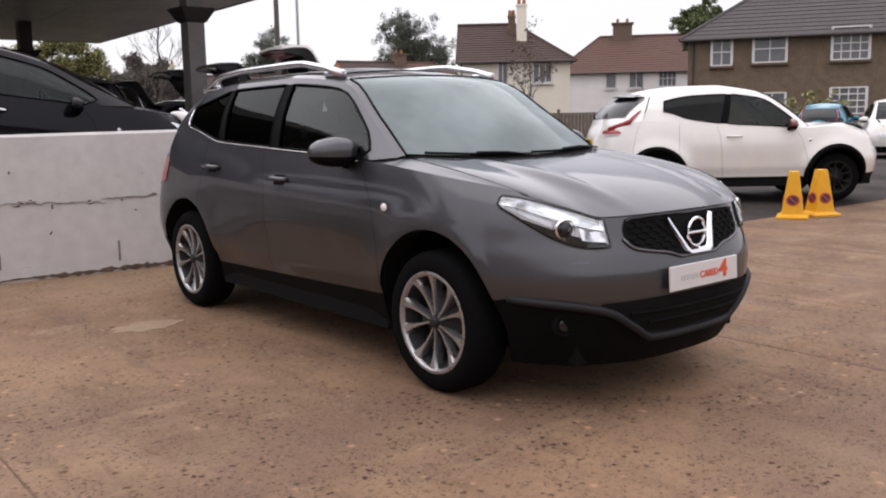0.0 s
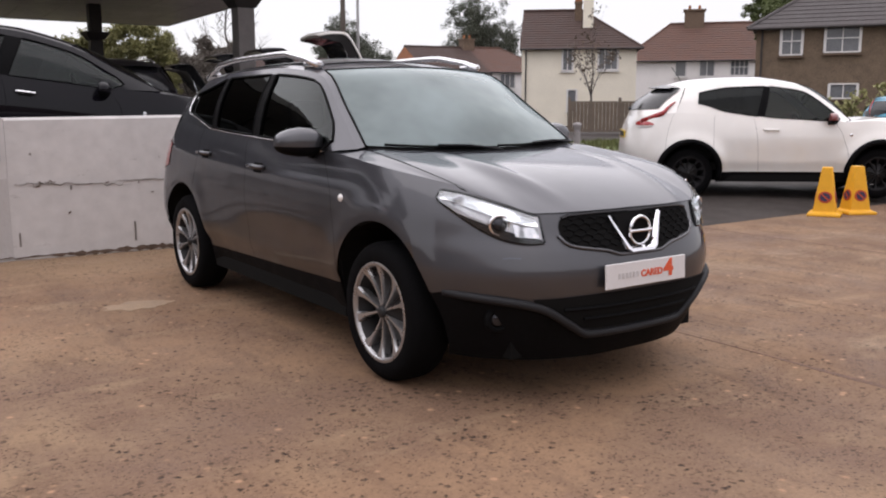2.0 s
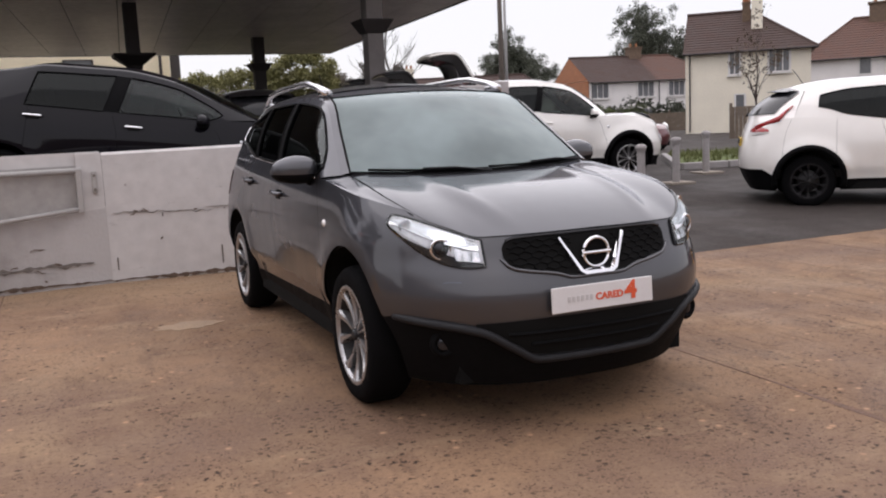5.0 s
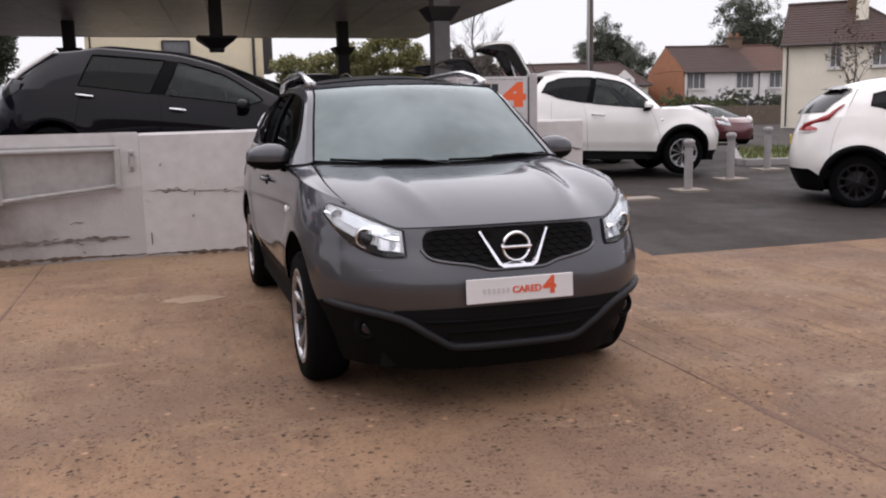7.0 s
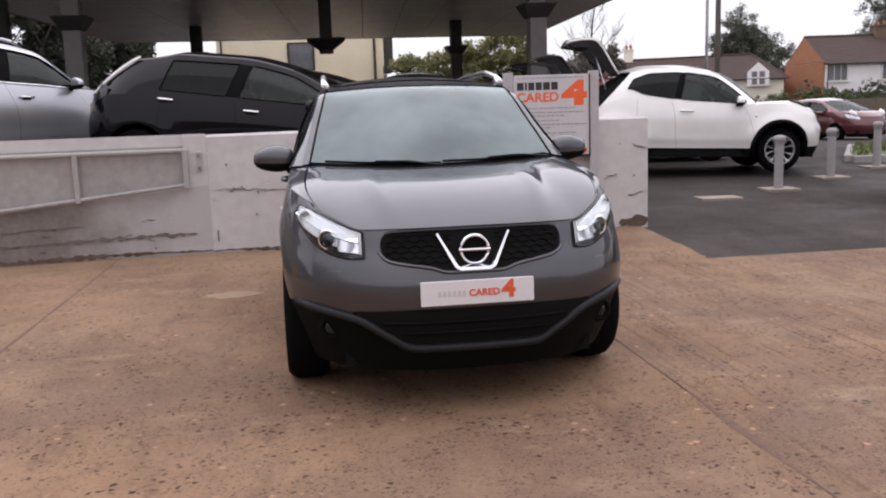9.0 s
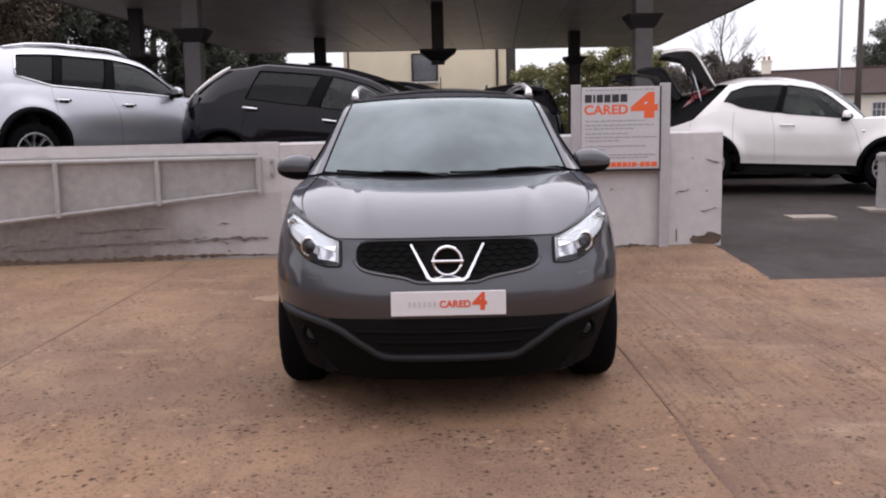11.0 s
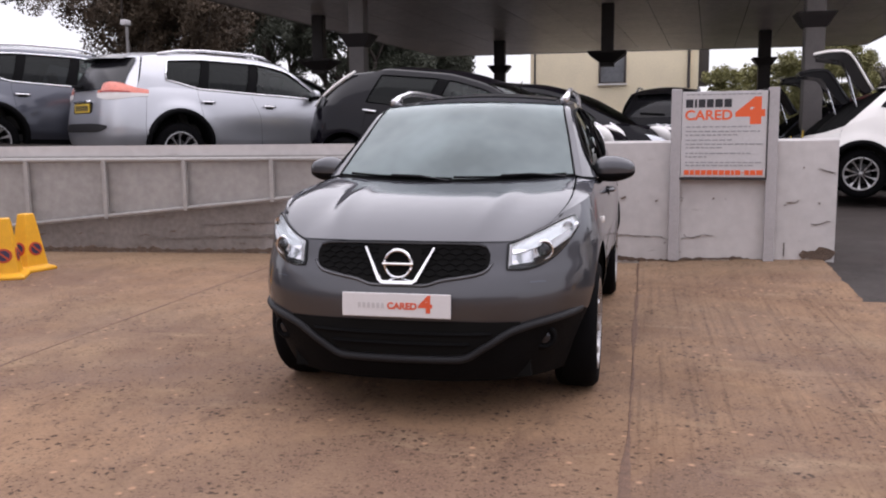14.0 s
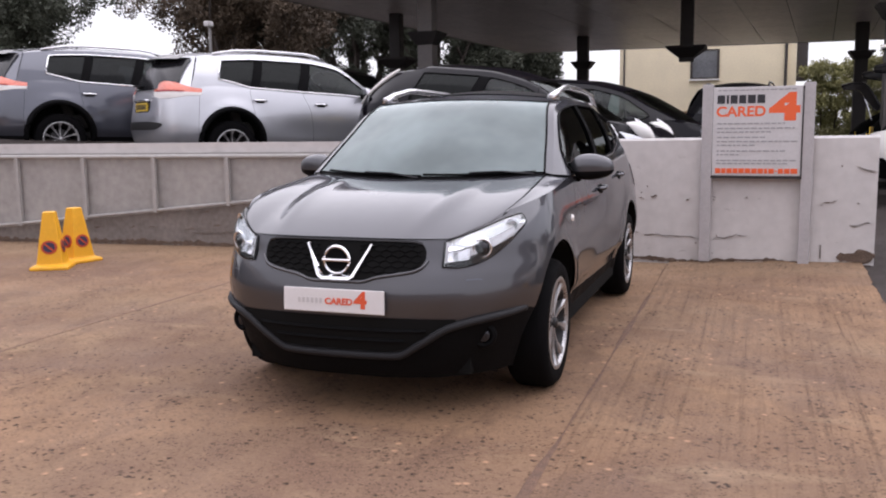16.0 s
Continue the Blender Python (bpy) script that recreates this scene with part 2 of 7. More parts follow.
def add_grid(bm, fn, nu, nv, flip=False, keep=None):
    """A sheet of quads: fn(u, v) gives a point for u, v from 0 to 1."""
    vs = [[bm.verts.new(fn(i / nu, j / nv)) for j in range(nv + 1)] for i in range(nu + 1)]
    for i in range(nu):
        for j in range(nv):
            if keep is None or keep((i + 0.5) / nu, (j + 0.5) / nv):
                q = (vs[i][j], vs[i + 1][j], vs[i + 1][j + 1], vs[i][j + 1])
                bm.faces.new(q[::-1] if flip else q)


def grid(fn, nu, nv, flip=False, keep=None):
    bm = bmesh.new()
    add_grid(bm, fn, nu, nv, flip, keep)
    return bm


def prism(outline, z0, z1, m=None):
    """An upright prism over a flat outline of (x, y)."""
    m = m or Matrix.Identity(4)
    bm = bmesh.new()
    lo = [bm.verts.new(m @ Vector((x, y, z0))) for x, y in outline]
    hi = [bm.verts.new(m @ Vector((x, y, z1))) for x, y in outline]
    bm.faces.new(lo[::-1])
    bm.faces.new(hi)
    for i in range(len(lo)):
        j = (i + 1) % len(lo)
        bm.faces.new((lo[i], lo[j], hi[j], hi[i]))
    bmesh.ops.recalc_face_normals(bm, faces=bm.faces)
    return bm


def text_part(name, body, size, m, material, parent, depth=0.001, squeeze=1.0, bold=0.0):
    """Raised lettering as a mesh; m places it, x along the line and z out of the face."""
    cu = bpy.data.curves.new(name, "FONT")
    cu.body, cu.size, cu.extrude, cu.align_x, cu.align_y, cu.offset = body, size, depth, "CENTER", "CENTER", bold
    tmp = bpy.data.objects.new(name, cu)
    me = bpy.data.meshes.new_from_object(tmp)
    bpy.data.objects.remove(tmp)
    bpy.data.curves.remove(cu)
    me.transform(m @ Matrix.Diagonal((squeeze, 1, 1, 1)))
    me.materials.clear()
    me.materials.append(material)
    ob = new(name, me)
    ob.parent = parent
    return ob


def thing(name, m, label, category, group="", kind=""):
    """An empty at the base of a thing, which carries its parts."""
    ob = new(name)
    ob.empty_display_size = 0.1
    ob.matrix_world = m
    return tagged(ob, label, category, group, kind)

M_FOG = mat("fog_glass", (0.04, 0.04, 0.045), 0.12, 0.6)

# ---- cars: a skin of panels over a parametric shape; the nose is at y = 0 and looks to -y ----


def islands(bm):
    """The separate pieces of a mesh, each as a bmesh of its own."""
    todo, out = set(bm.faces), []
    while todo:
        stack, got = [todo.pop()], []
        while stack:
            fc = stack.pop()
            got.append(fc)
            for e in fc.edges:
                for o in e.link_faces:
                    if o in todo:
                        todo.remove(o)
                        stack.append(o)
        nb, vm = bmesh.new(), {}
        for fc in sorted(got, key=lambda q: q.index):
            vs = []
            for v in fc.verts:
                if v not in vm:
                    vm[v] = nb.verts.new(v.co)
                vs.append(vm[v])
            nb.faces.new(vs)
        out.append((sum(fc.calc_center_median().y for fc in got) / len(got), nb))
    bm.free()
    return [p[1] for p in sorted(out, key=lambda p: p[0])]


def car_shape(k):
    """half(y, z): half width; around(q, z): a point of the plan outline, q 0 front centre, 1 to 2 the side, 3 rear centre."""
    W, L, cf, cr, nf, nr = k["W"], k["L"], k["cf"], k["cr"], k["nf"], k["nr"]
    front, rear, inset = spline(*k["front"]), spline(*k["rear"]), spline(*k["inset"])
    topx, topy = spline(*k["topx"]), spline(*k["topy"])

    def flare(y, z):
        out = 0.0
        for wy, wz, wr in k["arches"]:
            d = math.hypot(y - wy, z - wz) - wr
            if z > wz - 0.2:
                out += k["flare"] * math.exp(-((d - 0.03) / 0.09) ** 2)
        mid = math.exp(-((z - 0.58) / 0.13) ** 2) * max(0, math.sin(math.pi * min(max((y - 1.25) / (L - 2.5), 0), 1)))
        return out - k["waist"] * mid

    def around(q, z):
        w, yf, yr = W - inset(z), front(z), L - rear(z)
        if q < 1:
            t = q * math.pi / 2
            x, y = w * math.sin(t) ** (2 / nf), yf + cf * (1 - math.cos(t) ** (2 / nf))
        elif q <= 2:
            x, y = w, (yf + cf) + (yr - cr - yf - cf) * (q - 1)
        else:
            t = max(0, 3 - q) * math.pi / 2
            x, y = w * math.sin(t) ** (2 / nr), yr - cr * (1 - math.cos(t) ** (2 / nr))
        return x + flare(y, z) * min(1, x / w * 1.0) ** 6, y

    def half(y, z):
        return around(q_of_y(y, z), z)[0]

    def q_of_y(y, z):
        yf, yr = front(z), L - rear(z)
        if y < yf + cf:
            return math.acos(min(1, max(0, 1 - (y - yf) / cf)) ** (nf / 2)) / (math.pi / 2)
        if y > yr - cr:
            return 3 - math.acos(min(1, max(0, 1 - (yr - y) / cr)) ** (nr / 2)) / (math.pi / 2)
        return 1 + (y - yf - cf) / (yr - cr - yf - cf)

    def q_of_x(x, z):
        return math.asin(min(1, x / (W - inset(z))) ** (nf / 2)) / (math.pi / 2)

    def q_of_x_rear(x, z):
        return 3 - math.asin(min(1, x / (W - inset(z))) ** (nr / 2)) / (math.pi / 2)

    def top(x, y):
        return topx(x) if y < k["ysplit"] else topy(y)

    def z_at(fn, q):
        z = 0.8
        for _ in range(6):
            z = fn(*around(q, z))
        return z

    return dict(half=half, around=around, q_of_y=q_of_y, q_of_x=q_of_x, q_of_x_rear=q_of_x_rear, top=top, z_at=z_at)


def pt(S, q, z, side=1, off=0.0):
    """A point of the skin, moved outwards by off."""
    a = abs(q)
    x, y = S["around"](a, z)
    if off:
        x1, y1 = S["around"](max(0, a - 0.01), z)
        x2, y2 = S["around"](min(3, a + 0.01), z)
        n = Vector((y2 - y1, -(x2 - x1)))
        n = n.normalized() if n.length > 1e-9 else Vector((0, -1))
        x, y = x + n.x * off, y + n.y * off
    return Vector((x * side * (1 if q >= 0 else -1), y, z))


def skin_panel(k, S, q0, q1, lo, hi, nq, nv, side=1, off=0.0):
    """A stretch of the skin from q0 to q1 between two heights, with the wheel arches cut out."""
    bm = bmesh.new()
    rows = []
    for i in range(nq + 1):
        q = q0 + (q1 - q0) * i / nq
        a, b = S["z_at"](lo, abs(q)), S["z_at"](hi, abs(q))
        rows.append([pt(S, q, a + (b - a) * j / nv, side, off) for j in range(nv + 1)])
    inside = [[False] * (nv + 1) for _ in rows]
    for i, row in enumerate(rows):
        for j, p in enumerate(row):
            for wy, wz, wr in k["arches"]:
                d = Vector((p.y - wy, p.z - wz))
                if d.length < wr and p.z > 0.05:
                    inside[i][j] = True
                    e = d.normalized() * wr if d.length > 1e-5 else Vector((0, wr))
                    y, z = wy + e.x, wz + e.y
                    row[j] = Vector((math.copysign(S["half"](y, z) + off, p.x), y, z))
    vs = [[bm.verts.new(p) for p in row] for row in rows]
    for i in range(nq):
        for j in range(nv):
            if not (inside[i][j] and inside[i + 1][j] and inside[i][j + 1] and inside[i + 1][j + 1]):
                f = (vs[i][j], vs[i + 1][j], vs[i + 1][j + 1], vs[i][j + 1])
                bm.faces.new(f if side > 0 else f[::-1])
    bmesh.ops.delete(bm, geom=[v for v in bm.verts if not v.link_faces], context="VERTS")
    bmesh.ops.dissolve_degenerate(bm, dist=1e-5, edges=bm.edges)
    return bm


def skin_rows(S, rows, side=1, off=0.004, nv=4, sub=3, rear=False, by_y=False):
    """A lamp, grille or moulding on the skin: rows of (x or y, upper z, lower z) from one end to the other."""
    xs = list(range(len(rows)))
    fx, ft, fb = (spline(*[(i, r[c]) for i, r in enumerate(rows)]) for c in range(3))
    n = sub * (len(rows) - 1)

    def at(u, v):
        i = u * xs[-1]
        x, z = fx(i), fb(i) + (ft(i) - fb(i)) * v
        if by_y:
            return pt(S, S["q_of_y"](x, z), z, side, off)
        q = (S["q_of_x_rear"] if rear else S["q_of_x"])(abs(x), z)
        return pt(S, q * (-1 if x < 0 and not rear else 1), z, side if not (rear and x < 0) else -side, off)

    return grid(at, n, nv, flip=side < 0)


def coons(c0, c1, d0, d1, bulge=None):
    """A sheet between four edges: c0, c1 along u at v 0 and 1; d0, d1 along v at u 0 and 1."""
    p00, p10, p01, p11 = c0(0), c0(1), c1(0), c1(1)

    def at(u, v):
        p = (1 - v) * c0(u) + v * c1(u) + (1 - u) * d0(v) + u * d1(v) - ((1 - u) * (1 - v) * p00 + u * (1 - v) * p10 + (1 - u) * v * p01 + u * v * p11)
        return p + bulge(u, v) if bulge else p

    return at


def table(rows):
    """Smooth curves through the columns of rows, by row number."""
    cols = [spline(*[(i, r[c]) for i, r in enumerate(rows)]) for c in range(len(rows[0]))]
    return lambda i: [c(i) for c in cols]


def wheel(car, x, y, r, width, rim_r, side, style, spokes=10):
    """Hub with tyre, rim and spokes; side is +1 or -1 for the outer face."""
    m = Matrix.Translation((x, y, r)) @ Matrix.Rotation(radians(90 * side), 4, "Y")
    h = width / 2
    hub = part("wheel", lathe([(0, h - 0.035), (0.045, h - 0.035), (0.06, h - 0.05), (0.14, h - 0.09), (0.15, h - 0.13), (0, h - 0.13)], 20, m), M_ALLOY_DARK, car, smooth=False)
    part("tyre", lathe([(rim_r - 0.012, -h + 0.01), (rim_r + 0.01, -h), (r - 0.03, -h), (r - 0.008, -h + 0.025), (r, -h + 0.05), (r, h - 0.05), (r - 0.008, h - 0.025),
                        (r - 0.03, h - 0.002), (rim_r + 0.02, h), (rim_r + 0.004, h - 0.006), (rim_r - 0.012, h - 0.012)], 48, m), M_RUBBER, hub, smooth=True)
    bm = bmesh.new()
    add_lathe(bm, [(rim_r + 0.006, h - 0.004), (rim_r - 0.006, h), (rim_r - 0.014, h - 0.006), (rim_r - 0.018, h - 0.02)], 48, m)
    part("rim_barrel", lathe([(rim_r - 0.018, h - 0.02), (rim_r - 0.05, h - 0.11), (rim_r - 0.06, -h + 0.02)], 40, m), M_ALLOY_DARK, hub, smooth=True)
    part("rim", bm, M_ALLOY_BLACK if style == "dark" else M_ALLOY, hub, smooth=True)
    part("brake_disc", lathe([(0, h - 0.14), (0.145, h - 0.14), (0.145, h - 0.155), (0, h - 0.155)], 24, m), M_ALLOY_DARK, hub)
    for i in range(spokes):
        pair = style in ("twin", "silver", "dark")
        a0 = (i // 2) * 4 * math.pi / spokes + (0.5 + (-0.42 if i % 2 else 0.42)) * math.pi / spokes * 2 if pair else i * 2 * math.pi / spokes
        bm = bmesh.new()
        ring = []
        for t in (0, 0.25, 0.55, 0.75, 0.88, 0.95, 1.0):
            rr = 0.03 + (rim_r - 0.042) * t
            wi = 0.0058 + 0.0075 * t ** 1.6 + 0.021 * max(0.0, (t - 0.5) / 0.5) ** 3      # flared foot at the rim
            zz = h - 0.030 + 0.022 * t - 0.012 * math.sin(math.pi * t)
            aa = a0 + (0.0 if not pair else (0.10 if i % 2 else -0.10) * (0.6 - t))
            c, s = math.cos(aa), math.sin(aa)
            ring.append([bm.verts.new(m @ Vector((rr * c - o * s, rr * s + o * c, z))) for o, z in ((-wi, zz - 0.012), (-wi * 0.7, zz), (wi * 0.7, zz), (wi, zz - 0.012), (wi * 0.8, zz - 0.05), (-wi * 0.8, zz - 0.05))])
        for ra, rb in zip(ring, ring[1:]):
            for j in range(6):
                bm.faces.new((ra[j], ra[(j + 1) % 6], rb[(j + 1) % 6], rb[j]))
        bmesh.ops.recalc_face_normals(bm, faces=bm.faces)
        part("spoke", bm, M_ALLOY_BLACK if style == "dark" else M_ALLOY, hub)
    for i in range(spokes // 2 if style == "twin" else 0):       # dished web between the spokes of a pair
        bm = bmesh.new()
        mid = (i + 0.25) * 4 * math.pi / spokes
        add_grid(bm, lambda u, v: m @ Vector(((0.075 + (rim_r - 0.125) * u) * math.cos(mid + (v - 0.5) * 0.42), (0.075 + (rim_r - 0.125) * u) * math.sin(mid + (v - 0.5) * 0.42),
                                              h - 0.050 - 0.030 * math.sin(math.pi * min(1, u * 0.8)) - 0.030 * u - 0.012 * math.sin(math.pi * v))), 5, 4)
        part("spoke_web", bm, M_ALLOY_WEB, hub, "grey dished web", smooth=True)
    part("hub_cap", lathe([(0, h - 0.012), (0.02, h - 0.012), (0.028, h - 0.018), (0.03, h - 0.045)], 16, m), M_ALLOY_DARK if style != "silver" else M_ALLOY, hub, smooth=True)


def seat(car, x, y, z, w=0.5):
    """A car seat: cushion, backrest and headrest."""
    c = part("seat", box((x, y, z + 0.06), (w, 0.5, 0.16)), M_INTERIOR, car, bevel=0.05)
    part("backrest", box((x, y + 0.32, z + 0.38), (w, 0.14, 0.62), rot("X", -16)), M_INTERIOR, c, bevel=0.05)
    part("headrest", box((x, y + 0.43, z + 0.78), (0.26, 0.10, 0.18), rot("X", -10)), M_INTERIOR, c, bevel=0.04)


def build_car(name, m, k, label, category="car", group=""):
    """The whole car from its table of measures; returns the empty, and its shape for extra parts."""
    car = thing(name, m, label, category, group)
    S = car_shape(k)
    P, f = k["paint"], k["detail"]
    top, crease, bottom = S["top"], k["crease"], k["bottom"]
    L, W = k["L"], k["W"]
    qy = lambda y: S["q_of_y"](y, 0.7)  # noqa: E731
    seams = [qy(y) for y in k["seams"]]          # front edge of wing, front door, rear door, quarter, rear bumper
    gap = 0.0006
    qb = seams[0]
    part("front_bumper", skin_panel(k, S, -qb, qb, crease, top, 16 * f, 8 * f), P, car, smooth=True)
    part("front_lower_cladding", skin_panel(k, S, -qb, qb, bottom, crease, 16 * f, 4), k["clad"], car, "black plastic", smooth=True)
    qe = seams[-1]
    names = ["front_wing", "front_door", "rear_door", "rear_quarter"]
    for side in (1, -1):
        for n, a, b in zip(names, seams, seams[1:]):
            part(n, skin_panel(k, S, a + (gap if n != "front_wing" else 0), b - gap, crease, top, 12 * f, 9 * f, side), P, car, smooth=True)
        for piece in islands(skin_panel(k, S, qb, qe, bottom, crease, 40 * f, 4, side)):
            part("sill_cladding", piece, k["clad"], car, "black plastic", smooth=True)
        part("rear_corner", skin_panel(k, S, qe + gap, 3, crease, top, 10 * f, 8, side), P, car, smooth=True)
        part("rear_lower_cladding", skin_panel(k, S, qe, 3, bottom, crease, 8 * f, 3, side), k["clad"], car, smooth=True)
        # dark lining behind the joints
        part("inner_lining", skin_panel(k, S, 0.0, 3, lambda x, y: bottom(x, y) + 0.02, lambda x, y: top(x, y) - 0.02, 60, 6, side, -0.02), M_ROCKER_DIRT, car)
        for wy, wz, wr in k["arches"]:
            def rim_at(u, v):
                y, z = wy + wr * 1.01 * math.cos(math.pi * (1.15 * u - 0.075)), wz + wr * 1.01 * math.sin(math.pi * (1.15 * u - 0.075))
                x1 = S["half"](y, z) - 0.016
                return Vector((side * (x1 + (min(x1, W - 0.38) - x1) * v), y, z))

            bm = bmesh.new()
            add_grid(bm, rim_at, 24, 1)
            add_grid(bm, lambda u, v: Vector((side * (W - 0.38), wy + v * wr * 1.01 * math.cos(math.pi * (1.15 * u - 0.075)), wz + v * wr * 1.01 * math.sin(math.pi * (1.15 * u - 0.075)))), 24, 1)
            part("wheel_arch_liner", bm, M_ROCKER_DIRT, car)
    part("underbody", box((0, L / 2, 0.32), (W * 1.34, L - 0.45, 0.2)), M_ROCKER_DIRT, car)
    y0, y1 = k["arches"][0][0] + k["arches"][0][2], k["arches"][1][0] - k["arches"][1][2]
    part("floor_pan", box((0, (y0 + y1) / 2, 0.31), (W * 1.84, y1 - y0 - 0.02, 0.16)), M_ROCKER_DIRT, car)
    for y0, y1 in ((0.36, k["arches"][0][0] - k["arches"][0][2]), (k["arches"][1][0] + k["arches"][1][2], L - 0.2)):
        part("floor_pan", box((0, (y0 + y1) / 2, 0.33), (W * 1.10, max(0.05, y1 - y0), 0.14)), M_ROCKER_DIRT, car)
    # greenhouse
    core = (0, L / 2, 0.75)
    G = table(k["house"])                        # belt y, upper x, y, z, glass foot, glass head
    last = len(k["house"]) - 1
    hdr = k["header"]

    def belt(i):
        y = G(i)[0]
        q = S["q_of_y"](y, 1.0)
        z = S["z_at"](top, q)
        return Vector((S["around"](q, z)[0], S["around"](q, z)[1], z))

    def upper(i):
        g = G(i)
        return Vector((g[1], g[2], g[3]))

    def inner(i):
        t = min(1, i / hdr)
        return upper(i) + Vector((-0.046 + 0.004 * t, -0.012 * (1 - t), 0.012 + 0.006 * t))

    flipx = Vector((-1, 1, 1))
    for side in (1, -1):
        sg = Vector((side, 1, 1))

        def wall(i, v, o=0.0):
            p = belt(i) * (1 - v) + upper(i) * v
            return (p + Vector((0.03 * math.sin(math.pi * v) + o, 0, 0))) * sg

        bm = bmesh.new()
        us = sorted({0.0, float(last), *[e for wn in k["windows"] for e in wn[:2]], *[i * 0.25 for i in range(last * 4 + 1)]})
        for a, b in zip(us, us[1:]):
            mid = (a + b) / 2
            open_ = k["windows"][0][0] < mid < k["windows"][-1][1]
            zones = [(lambda i: 0.0, lambda i: G(i)[4], 1), (lambda i: G(i)[5], lambda i: 1.0, 2)]
            if not open_:
                zones.append((lambda i: G(i)[4], lambda i: G(i)[5], 3))
            for lo, hi, n in zones:
                add_grid(bm, lambda u, v: wall(a + (b - a) * u, lo(a + (b - a) * u) + (hi(a + (b - a) * u) - lo(a + (b - a) * u)) * v), 1, n, flip=side < 0)
        bmesh.ops.remove_doubles(bm, verts=bm.verts, dist=1e-4)
        part("window_surround", bm, P, car, smooth=True, out=core)
        for a, b, gm in k["windows"]:
            def pane(u, v, o=-0.006):
                i = a + (b - a) * u
                return wall(i, G(i)[4] + (G(i)[5] - G(i)[4]) * v, o)
            part("side_window", grid(pane, 10, 4, flip=side < 0), gm, car, "dark tinted glass" if gm is M_GLASS_DARK else "clear glass", smooth=True, out=core)
            edge = [pane(u / 12, 0, 0.004) for u in range(13)] + [pane(1, v / 4, 0.004) for v in range(1, 5)] + [pane(1 - u / 12, 1, 0.004) for u in range(1, 13)] + [pane(0, 1 - v / 4, 0.004) for v in range(1, 5)]
            part("window_seal", tube(edge, 0.007, 5), M_PLASTIC, car)
            if k["trim"] is not None and (a, b) == k["windows"][-1][:2]:
                i0, i1 = k["windows"][0][0] + 0.1, b
                ii = [i0 + (i1 - i0) * j / 40 for j in range(41)]
                run = [wall(i, G(i)[4], 0.006) + Vector((0, 0, -0.010)) for i in ii] + [pane(1, v / 6, 0.012) + Vector((0, 0.012, 0)) for v in range(1, 6)]
                if k.get("full_trim"):
                    run += [wall(i, G(i)[5], 0.006) + Vector((0, 0, 0.012)) for i in ii[:4:-1]]
                part("window_trim", tube(run, k.get("trim_r", 0.005), 6), k["trim"], car, "bright metal strip", smooth=True)
        for wn in zip(k["windows"], k["windows"][1:]):
            a, b = wn[0][1], wn[1][0]
            part("door_pillar", grid(lambda u, v: wall(a + (b - a) * u, G(a + (b - a) * u)[4] + (G(a + (b - a) * u)[5] - G(a + (b - a) * u)[4]) * v, 0.004), 6, 6, flip=side < 0), M_PLASTIC, car, smooth=True)
        part("roof_side", grid(lambda u, v: (upper(last * u) * (1 - v) + inner(last * u) * v) * sg, 32, 2, flip=side < 0), P, car, smooth=True, out=core)

    def edge_x(fn, i0, i1):
        return lambda v: fn(i0 + (i1 - i0) * v)

    ya, za, xa = inner(0).y, inner(0).z, inner(0).x
    yc, zc = k["cowl"]

    def base(u):
        x = xa * (1 - 2 * u)
        return Vector((x, yc + (ya - yc) * (x / xa) ** 2, zc + (za - zc) * (x / xa) ** 2))

    xh = inner(hdr)
    hy, hz = k["header_mid"]

    def head(u):
        t = 1 - 2 * u
        return Vector((xh.x * t, hy + (xh.y - hy) * t * t, hz + (xh.z - hz) * t * t))

    ws = coons(base, head, edge_x(inner, 0, hdr), lambda v: inner(hdr * v) * flipx, lambda u, v: Vector((0, -0.05, 0.03)) * (math.sin(math.pi * v) * math.sin(math.pi * u)))
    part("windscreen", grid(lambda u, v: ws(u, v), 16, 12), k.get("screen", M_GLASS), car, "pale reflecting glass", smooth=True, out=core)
    seal = [ws(u / 16, 0) for u in range(17)] + [ws(1, v / 8) for v in range(1, 9)] + [ws(1 - u / 16, 1) for u in range(1, 17)] + [ws(0, 1 - v / 8) for v in range(1, 9)]
    part("windscreen_seal", tube(seal, 0.007, 6), M_PLASTIC, car)
    xr = inner(last)
    ry, rz = k["rear_mid"]

    def back(u):
        t = 1 - 2 * u
        return Vector((xr.x * t, ry + (xr.y - ry) * t * t, rz + (xr.z - rz) * t * t))

    roof = coons(head, back, edge_x(inner, hdr, last), lambda v: inner(hdr + (last - hdr) * v) * flipx, lambda u, v: Vector((0, 0, k["crown"])) * (math.sin(math.pi * v) ** 0.7 * math.sin(math.pi * u)))
    part("roof", grid(roof, 14, 20), P, car, smooth=True, out=core)
    if k["glass_roof"]:
        part("roof_glass", grid(lambda u, v: roof(0.06 + 0.88 * u, 0.085 + 0.71 * v) + Vector((0, 0, 0.005)), 12, 14), M_GLOSSBLACK, car, "dark panoramic roof glass", smooth=True, out=core)
    # bonnet and wing tops
    qc = S["q_of_y"](k["house"][0][0], 1.0)
    qh = S["q_of_y"](k["ysplit"] + 0.02, 0.95)
    corner = belt(0)

    def cowl_line(u):
        a = 1 - 2 * u
        x = a * corner.x
        w = base(0.5 - 0.5 * max(-1, min(1, x / xa))) + Vector((0, -0.07, -0.012))
        t = min(1, max(0, (abs(a) - 0.80) / 0.20))
        return w * (1 - t) + Vector((math.copysign(corner.x, a), corner.y, corner.z)) * t

    def nose(u):
        q = qh * (1 - 2 * u)
        z = S["z_at"](top, abs(q))
        return pt(S, q, z)

